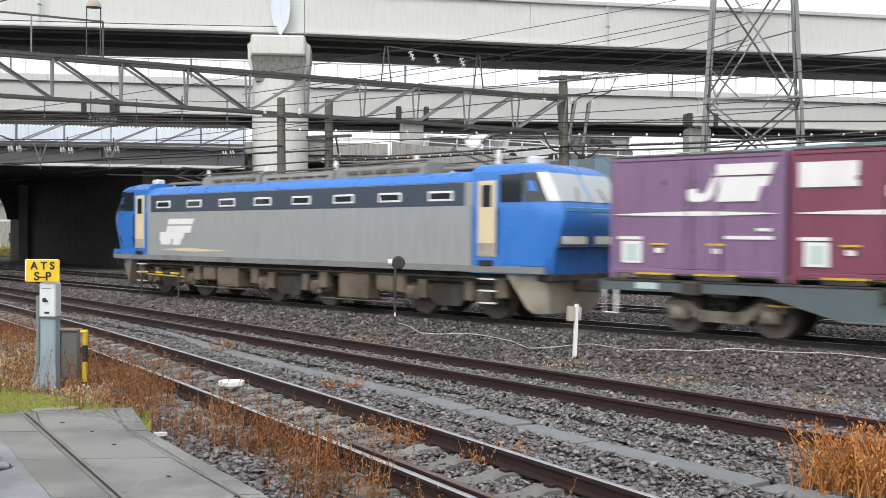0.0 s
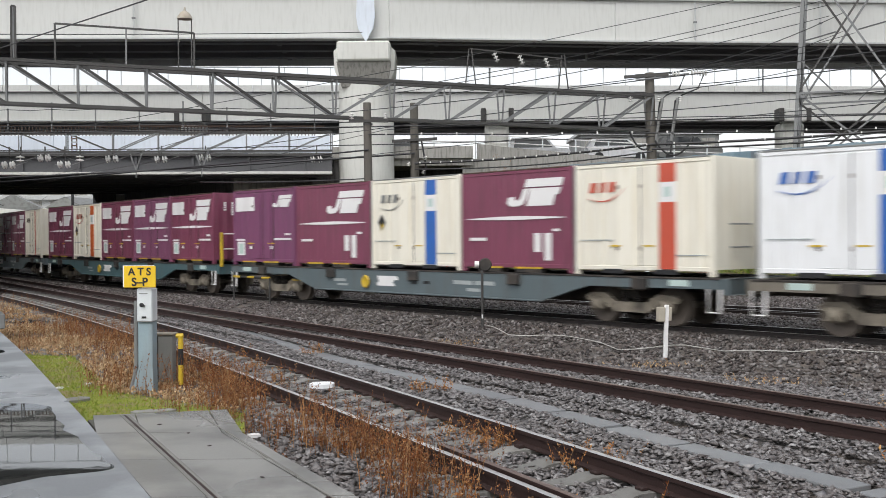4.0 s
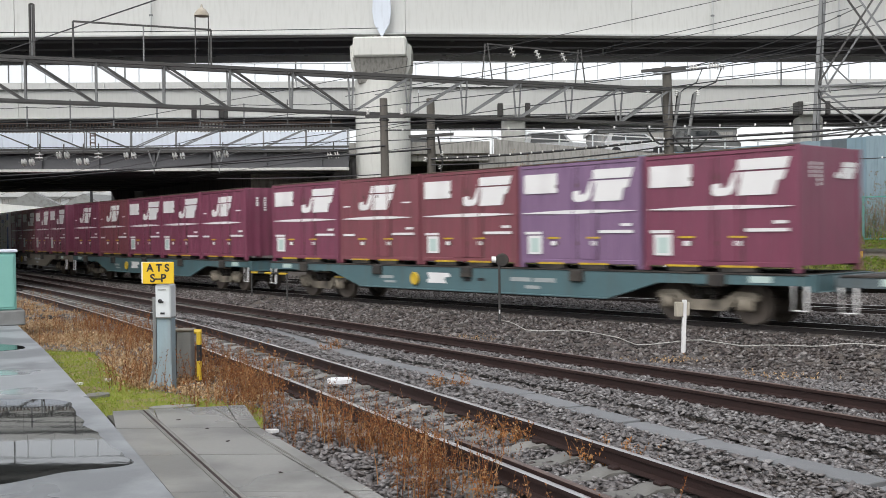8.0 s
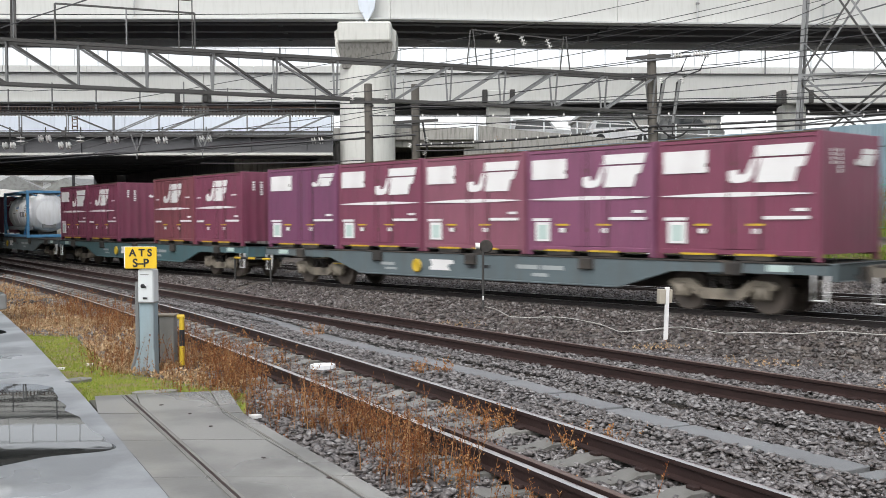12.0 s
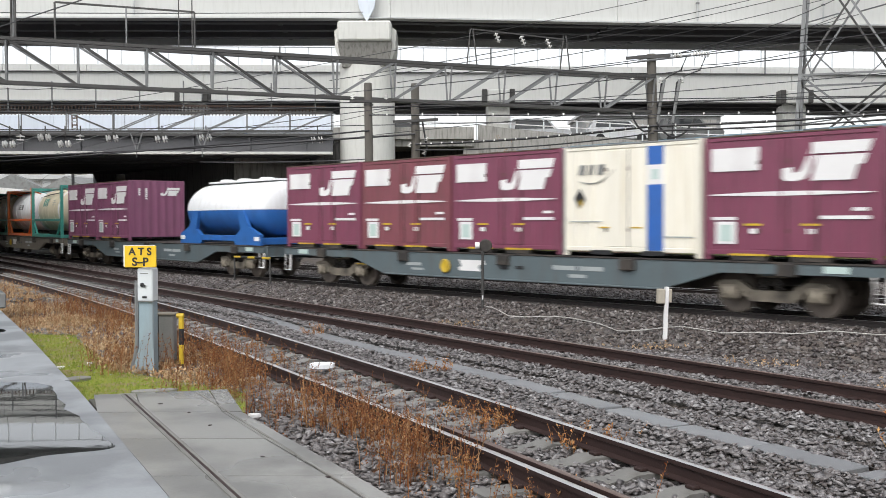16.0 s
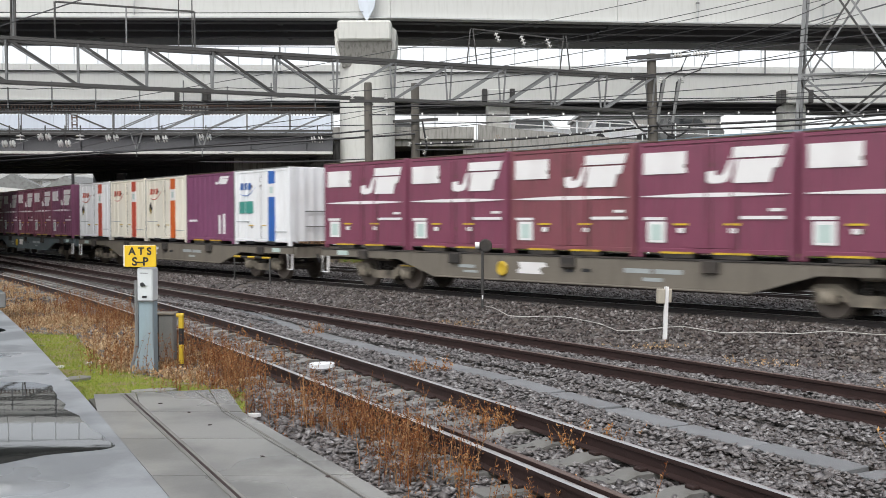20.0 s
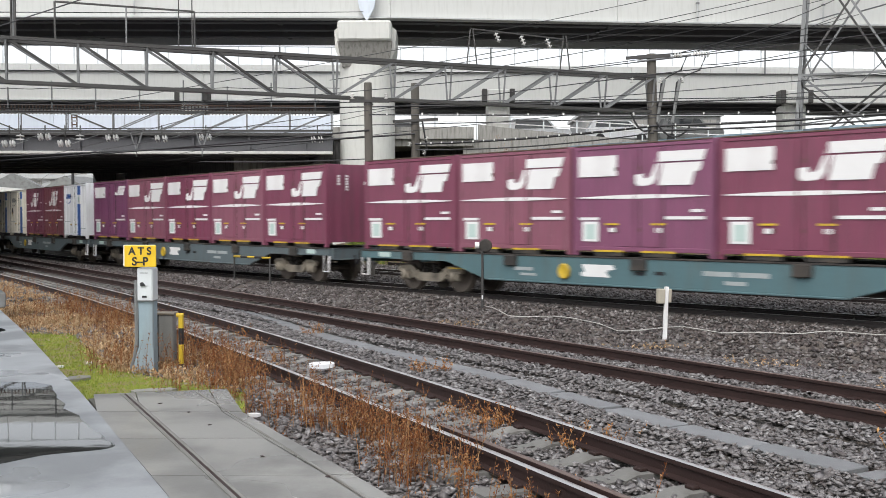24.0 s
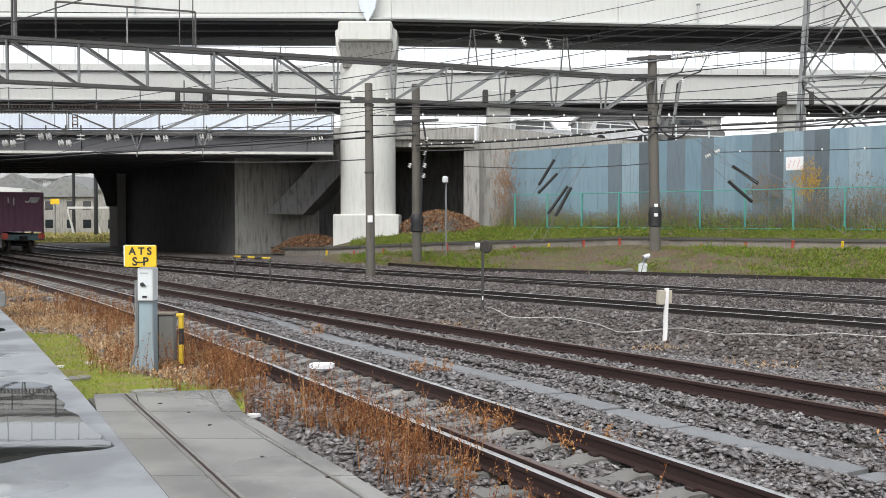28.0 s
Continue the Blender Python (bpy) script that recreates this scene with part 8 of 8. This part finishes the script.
def stems(x, y, hgt, lean, leaf, per, width=0.006, spread=0.12, base=None):
    """Dry stems, each a bent blade with small leaflets on its upper part."""
    n = len(x)
    z = (ground_z(x, y) if base is None else base) - 0.02
    a = nr.uniform(0, 2 * np.pi, n)
    l = hgt * lean * nr.uniform(0.3, 1.0, n)
    k = np.linspace(0, 1, 4)
    cx = x[:, None] + np.cos(a)[:, None] * l[:, None] * k ** 2
    cy = y[:, None] + np.sin(a)[:, None] * l[:, None] * k ** 2
    cz = z[:, None] + hgt[:, None] * k * (1 - 0.15 * k * lean)
    b = nr.uniform(0, np.pi, n)
    w = width * (1 - 0.75 * k)
    ox, oy = np.cos(b)[:, None] * w, np.sin(b)[:, None] * w
    V = np.stack([np.stack([cx - ox, cy - oy, cz], -1), np.stack([cx + ox, cy + oy, cz], -1)], 2).reshape(-1, 3)
    q = np.array([(0, 1, 3, 2), (2, 3, 5, 4), (4, 5, 7, 6)])
    F = (q[None] + 8 * np.arange(n)[:, None, None]).reshape(-1, 4)
    if per:
        i = np.repeat(np.arange(n), per)
        u = nr.uniform(0.3, 1.0, len(i))
        p = np.stack([x[i] + np.cos(a[i]) * l[i] * u ** 2, y[i] + np.sin(a[i]) * l[i] * u ** 2, z[i] + hgt[i] * u * (1 - 0.15 * u * lean)], -1)
        p += nr.normal(0, 1, p.shape) * (spread * hgt[i] * (1.15 - u) * 0.5)[:, None] * np.array([1, 1, 0.5])
        d = nr.normal(0, 1, p.shape)
        d[:, 2] = np.abs(d[:, 2]) + 0.3
        d /= np.linalg.norm(d, axis=1)[:, None]
        e = np.cross(d, nr.normal(0, 1, p.shape))
        e /= np.linalg.norm(e, axis=1)[:, None] + 1e-6
        s = (leaf * nr.uniform(0.5, 1.4, len(i)))[:, None]
        L = np.stack([p, p + d * s * 0.5 + e * s * 0.22, p + d * s, p + d * s * 0.5 - e * s * 0.22], 1).reshape(-1, 3)
        FL = (np.array([(0, 1, 2, 3)])[None] + 4 * np.arange(len(i))[:, None, None]).reshape(-1, 4) + len(V)
        V, F = np.concatenate([V, L]), np.concatenate([F, FL])
    return V, F

def clumps(cx, cy, per, r):
    """Points gathered round centres."""
    n = len(cx) * per
    i = np.repeat(np.arange(len(cx)), per)
    return np.asarray(cx)[i] + nr.normal(0, r, n), np.asarray(cy)[i] + nr.normal(0, r, n)
M["rust_weed"] = island_mat("rust_weed", [(0.07, 0.026, 0.018), (0.30, 0.115, 0.038), (0.14, 0.045, 0.024), (0.44, 0.23, 0.10), (0.09, 0.045, 0.032), (0.40, 0.24, 0.12), (0.19, 0.07, 0.03)], 0.9, 0.1)
M["straw"] = island_mat("straw_grass", [(0.42, 0.28, 0.15), (0.64, 0.48, 0.30), (0.30, 0.15, 0.07), (0.56, 0.40, 0.24), (0.20, 0.14, 0.07)], 0.9, 0.1)
M["orange_tuft"] = island_mat("orange_grass", [(0.30, 0.13, 0.05), (0.42, 0.20, 0.08), (0.22, 0.09, 0.035), (0.46, 0.30, 0.15)], 0.9, 0.1)
M["tall_tuft"] = island_mat("tall_dead_grass", [(0.42, 0.15, 0.04), (0.56, 0.25, 0.08), (0.30, 0.11, 0.035), (0.60, 0.36, 0.15)], 0.9, 0.1)
M["green_blade"] = island_mat("green_grass", [(0.12, 0.19, 0.02), (0.22, 0.30, 0.035), (0.30, 0.33, 0.06), (0.32, 0.26, 0.10)], 0.8, 0.2)
M["bank_blade"] = island_mat("bank_grass_blade", [(0.055, 0.105, 0.010), (0.125, 0.205, 0.018), (0.19, 0.25, 0.034), (0.20, 0.155, 0.055), (0.10, 0.165, 0.017)], 0.8, 0.2)
M["field_blade"] = island_mat("field_grass", [(0.22, 0.24, 0.07), (0.36, 0.33, 0.13), (0.45, 0.38, 0.18), (0.30, 0.26, 0.11)], 0.9, 0.1)
M["brown_brush"] = island_mat("bare_brush", [(0.17, 0.13, 0.10), (0.26, 0.20, 0.15), (0.27, 0.16, 0.10), (0.16, 0.15, 0.12), (0.15, 0.18, 0.07)], 0.9, 0.1)
M["yellow_leaf"] = island_mat("yellow_leaf", [(0.45, 0.26, 0.03), (0.55, 0.38, 0.06), (0.30, 0.14, 0.03)], 0.8, 0.2)
M["dead_leaf"] = island_mat("dead_leaf", [(0.22, 0.11, 0.06), (0.32, 0.18, 0.10), (0.14, 0.08, 0.05), (0.42, 0.28, 0.18)], 0.9, 0.1)

MOSS = [(-7.6, 18.3), (-6.4, 17.9), (-5.2, 15.4), (-4.3, 13.6), (-3.2, 12.7), (-2.3, 11.9), (-2.1, 10.75), (-3.45, 10.28), (-5.4, 13.9)]
def inside(px, py, poly):
    c = np.zeros(len(px), bool)
    for i in range(len(poly)):
        (xa, ya), (xb, yb) = poly[i - 1], poly[i]
        t = ((ya > py) != (yb > py)) & (px < (xb - xa) * (py - ya) / (yb - ya + 1e-9) + xa)
        c ^= t
    return c

# dense rust-brown weeds beside the siding
cx, cy = [], []
while len(cx) < 380:
    s, lt = rng.uniform(-4.5, 17), rng.uniform(0.15, 2.6)
    x, y, _ = LINE1.at(s, lt)
    if on_platform(np.array([x - 0.22]), np.array([y]))[0] or abs(lt - GAUGE) < 0.1:
        continue
    if noise.noise((x * 1.4, y * 1.4, 7)) < -0.06:
        continue
    if rng.random() < (math.exp(-((lt - 1.0) / 0.48) ** 2) + 0.06) * (0.55 if s < -1 else 1.0 if s < 5.5 else 0.5) * (0.5 + 0.9 * (noise.noise((x * 0.9, y * 0.9, 0)) + 0.3)):
        cx.append(x)
        cy.append(y)
x, y = clumps(cx, cy, 6, 0.075)
keep = ~on_platform(x, y)
x, y = x[keep], y[keep]
raw_mesh("dry_weeds", *stems(x, y, nr.uniform(0.16, 0.74, len(x)) * nr.uniform(0.40, 1.0, len(x)), 0.26, 0.022, 24, 0.0045, 0.13), M["rust_weed"], "rust-brown dead weeds beside the siding", "weeds")

# straw and rust grass between the platform and the siding, farther on
cx, cy = [], []
while len(cx) < 1000:
    s, lt = rng.uniform(3, 30), rng.uniform(0.3, 6.5)
    x, y, _ = LINE1.at(s, lt)
    if not on_platform(np.array([x]), np.array([y]))[0] and x > -17 and not inside(np.array([x]), np.array([y]), MOSS)[0] and rng.random() < (0.35 + noise.noise((x * 0.6, y * 0.6, 3))) * (1.0 if s < 14 else 0.35):
        cx.append(x)
        cy.append(y)
x, y = clumps(cx, cy, 7, 0.10)
keep = ~on_platform(x, y)
x, y = x[keep], y[keep]
raw_mesh("straw_grass", *stems(x, y, nr.uniform(0.05, 0.20, len(x)), 1.0, 0.042, 8, 0.005, 0.30), M["straw"], "pale flattened straw grass by the platform", "grass")
k = nr.random(len(x)) < 0.06
raw_mesh("dry_weeds", *stems(x[k], y[k], nr.uniform(0.2, 0.72, k.sum()), 0.30, 0.024, 20, 0.0045, 0.14), M["rust_weed"], "rust-brown dead weeds among the straw", "weeds")
# round the sign's foot
x, y = clumps([-4.4, -4.2, -3.75, -3.6, -3.3, -3.05, -4.7, -3.9, -3.2], [13.6, 14.1, 13.4, 14.2, 13.4, 13.9, 14.2, 14.6, 14.6], 9, 0.17)
raw_mesh("dry_weeds", *stems(x, y, nr.uniform(0.2, 0.62, len(x)), 0.3, 0.028, 20, 0.005, 0.10), M["rust_weed"], "rust-brown weeds round the sign's foot", "weeds")
# bright tufts in and by the tracks
tx = [-2.32, -2.2, -0.33, -0.03, 0.12, 0.52, 0.6, 1.46, 1.21, 1.14, 0.19, 0.89, -3.43, -2.39, -2.9, 0.3]
ty = [18.08, 18.2, 13.7, 13.7, 10.56, 9.99, 10.05, 9.0, 9.0, 9.23, 7.86, 7.35, 17.67, 14.83, 16.2, 10.2]
x, y = clumps(tx, ty, 16, 0.09)
raw_mesh("orange_tufts", *stems(x, y, nr.uniform(0.10, 0.30, len(x)), 0.5, 0.03, 10, 0.004, 0.2), M["orange_tuft"], "bright orange dead grass tufts among the rails", "grass")
x, y = clumps([3.75, 3.95, 4.15, 4.35, 4.0], [7.95, 8.1, 7.9, 8.0, 7.7], 90, 0.11)
raw_mesh("orange_tufts", *stems(x, y, nr.uniform(0.25, 0.66, len(x)), 0.55, 0.04, 6, 0.007, 0.15), M["tall_tuft"], "tall orange dead grass tuft", "grass")
cx = [LINE2.at(s, o)[:2] for s, o in ((-9, -2.4), (-7, -2.2), (-4.5, -2.6), (-10.5, -3.0), (-11.5, -1.5), (-2, -2.8), (3, -2.2), (-8, -3.4))]
x, y = clumps([p[0] for p in cx], [p[1] for p in cx], 60, 0.3)
raw_mesh("orange_tufts", *stems(x, y, nr.uniform(0.04, 0.12, len(x)), 0.7, 0.03, 6, 0.004, 0.3), M["straw"], "low dead grass on the ballast shoulder", "grass")

# mossy strip along the platform edge
g = Geo()
g.prism([(a + 0.05 * math.sin(9 * b), b) for a, b in MOSS], -0.26, -0.165, "z")
solid("moss_patch", g, M["moss"], "bright green moss and short grass by the platform", "moss", kind="structure", smooth=0)
x, y = nr.uniform(-8, -2, 60000), nr.uniform(10.2, 18.5, 60000)
k = inside(x, y, MOSS) & ~on_platform(x, y)
x, y = x[k], y[k]
raw_mesh("short_grass", *stems(x, y, nr.uniform(0.02, 0.075, len(x)), 0.6, 0.02, 1, 0.004, 0.3, base=np.full(len(x), -0.165)), M["green_blade"], "short green grass on the moss", "grass")

# grass on the bank, brush along the fence, fallen leaves
x, y = nr.uniform(-5, 27, 250000), nr.uniform(24, 62, 250000)
t, f = np.interp(x, *TOE) + 0.4, np.interp(x, *FENCE) + 1.0
patch = np.sin(x * 0.9 + 1.0) * np.sin(y * 0.6 + x * 0.3) + np.sin(x * 2.3 + y) * 0.4
kerb_y = np.interp(x, *KERB)
lawn = np.where(y > kerb_y, patch > -1.3, (patch + 0.5 * np.sin(3.1 * x) * np.sin(2.3 * y + x) + nr.normal(0, 0.25, len(x)) > 0.10 - 0.75 * np.clip((x - 10) / 2, 0, 1) - 0.4 * np.clip((2.5 - x) / 2, 0, 1) + 1.2 * np.exp(-((x - 7.2) / 2.2) ** 2) + 0.7 * np.exp(-((x + 0.5) / 0.9) ** 2)))
k = (y > t) & (y < f) & lawn & (x / y < 0.55) & (np.abs(y - kerb_y + 0.25) > 0.35)
x, y = x[k], y[k]
raw_mesh("bank_grass", *stems(x, y, nr.uniform(0.05, 0.17, len(x)), 0.6, 0.06, 1, 0.02, 0.3), M["bank_blade"], "green grass on the bank", "grass")
k = nr.random(len(x)) < 0.05
x, y = clumps(x[k], y[k], 5, 0.12)
raw_mesh("bank_grass", *stems(x, y, nr.uniform(0.12, 0.30, len(x)), 0.7, 0.09, 2, 0.022, 0.4), M["bank_blade"], "taller green tufts on the bank", "grass")
x, y = nr.uniform(-5, 26, 9000), nr.uniform(26, 60, 9000)
k = (y > np.interp(x, *TOE)) & (y < np.interp(x, *KERB) - 0.3)
x, y = clumps(x[k], y[k], 6, 0.25)
raw_mesh("dead_bank_grass", *stems(x, y, nr.uniform(0.04, 0.12, len(x)), 0.9, 0.08, 2, 0.015, 0.6), M["brown_brush"], "brown dead grass and leaves on the bank", "grass")
d = nr.uniform(0.3, 31, 2700)
bx_ = np.interp(d, fd, [p[0] for p in F]) + nr.normal(0.5, 0.35, len(d))
by_ = np.interp(d, fd, [p[1] for p in F]) + nr.normal(0.6, 0.35, len(d))
raw_mesh("brush", *stems(bx_, by_, nr.uniform(0.6, 2.2, len(d)) * (0.75 + 0.25 * np.sin(d * 0.7)), 0.5, 0.06, 18, 0.014, 0.4), M["brown_brush"], "bare brown brush behind the fence", "brush")
d = nr.uniform(0.3, 31, 1200)
raw_mesh("brush", *stems(np.interp(d, fd, [p[0] for p in F]) + 0.3, np.interp(d, fd, [p[1] for p in F]) + 0.3, nr.uniform(0.3, 0.9, len(d)), 0.5, 0.09, 8, 0.012, 0.3), M["green_blade"], "green undergrowth at the fence's foot", "brush")
x, y = nr.uniform(-58, -30, 9000), nr.uniform(93, 128, 9000)
raw_mesh("far_grass", *stems(x, y, nr.uniform(0.15, 0.5, len(x)), 0.6, 0.25, 3, 0.05, 0.4, base=np.full(len(x), -0.14)), M["field_blade"], "yellow-green rough grass beyond the underpass", "grass")
def bush(px, py, pz, n, r, h, key, label, name="bush"):
    i = nr.normal(0, r, (n, 3)) * np.array([1, 0.6, h])
    x, y, zb = px + i[:, 0], py + i[:, 1], pz + i[:, 2]
    return raw_mesh(name, *stems(x, y, nr.uniform(0.2, 0.5, n), 0.7, 0.075, 9, 0.012, 0.6, base=zb), M[key], label, "bush")
bush(16.55, 47.0, 3.35, 150, 0.32, 1.3, "yellow_leaf", "autumn yellow bush against the barrier")
bush(15.0, 48.2, 2.9, 160, 0.5, 0.7, "brown_brush", "brown leafless shrub by the fence")
bush(3.6, 59.6, 3.2, 330, 0.35, 3.2, "dead_leaf", "rust-brown climbing plant on the wing wall", "climbing_plant")
bush(21.3, 42.8, 3.0, 300, 1.0, 0.8, "brown_brush", "tangle of brown vines over the fence")
bush(18.6, 44.8, 2.5, 240, 0.8, 0.7, "brown_brush", "tangle of brown vines on the barrier")
def mound(px, py, rx, ry, h, z, label):
    g = Geo()
    rings = []
    for i in range(9):
        r = 1 - i / 8.5
        rings.append([(px + rx * r * math.cos(a) * (1 + 0.12 * noise.noise((math.cos(a) * 2, math.sin(a) * 2, i * 0.4))), py + ry * r * math.sin(a), z + h * (1 - r * r) + 0.06 * noise.noise((a * 2, i * 0.7, 5))) for a in [k * math.pi / 14 for k in range(28)]])
    g.rings(rings)
    solid("leaf_mound", g, M["kerb"], label, "leaf pile", kind="structure", smooth=80)
    n = 2600
    a, r = nr.uniform(0, 2 * np.pi, n), np.sqrt(nr.random(n))
    raw_mesh("fallen_leaves", *stems(px + rx * r * np.cos(a), py + ry * r * np.sin(a), np.full(n, 0.06), 0.9, 0.16, 3, 0.01, 1.2, base=z + h * (1 - r * r) + 0.02), M["dead_leaf"], "fallen brown leaves heaped on the slope", "leaves")
mound(-0.2, 58.8, 3.3, 2.6, 1.75, 0.5, "earth slope under the side span covered in leaves")
mound(-7.6, 60.3, 2.4, 1.6, 0.95, -0.1, "earth slope at the abutment's foot covered in leaves")

def train_at(t):
    """How far along the line the train's mark (the front edge of the first container) is."""
    u = (t - 14) / 14
    return 198.428 + 207.434 * u - 0.799 * u * u - 0.670 * u ** 3

def on_line(s, wheelbase=14.2):
    """The pose of a vehicle whose middle is s metres along the line, standing on its two bogies."""
    xa, ya, _ = LINE3.at(s + wheelbase / 2)
    xb, yb, _ = LINE3.at(s - wheelbase / 2)
    return pose((xa + xb) / 2, (ya + yb) / 2, Z3, 0, 0, math.degrees(math.atan2(ya - yb, xa - xb)))

def motions():
    for ob, back, seat in MOVERS:
        walk(ob, [(t, on_line(train_at(t) - back) @ seat) for t in np.arange(0, 28.01, 0.5)])
    turned = {}          # wheelsets at the same place on their bogies turn alike and share their keys
    for ob, x, r in WHEELS:
        if (x, r) in turned:
            keys = turned[x, r].animation_data
            ob.rotation_mode = "QUATERNION"
            ob.animation_data_create()
            ob.animation_data.action = keys.action
            ob.animation_data.action_slot = keys.action_slot
            continue
        walk(ob, [(i / FPS, Matrix.Translation((x, 0, r)) @ Matrix.Rotation((train_at(i / FPS) / r) % (2 * math.pi), 4, "Y")) for i in range(0, 28 * FPS + 1)])
        turned[x, r] = ob

motions()
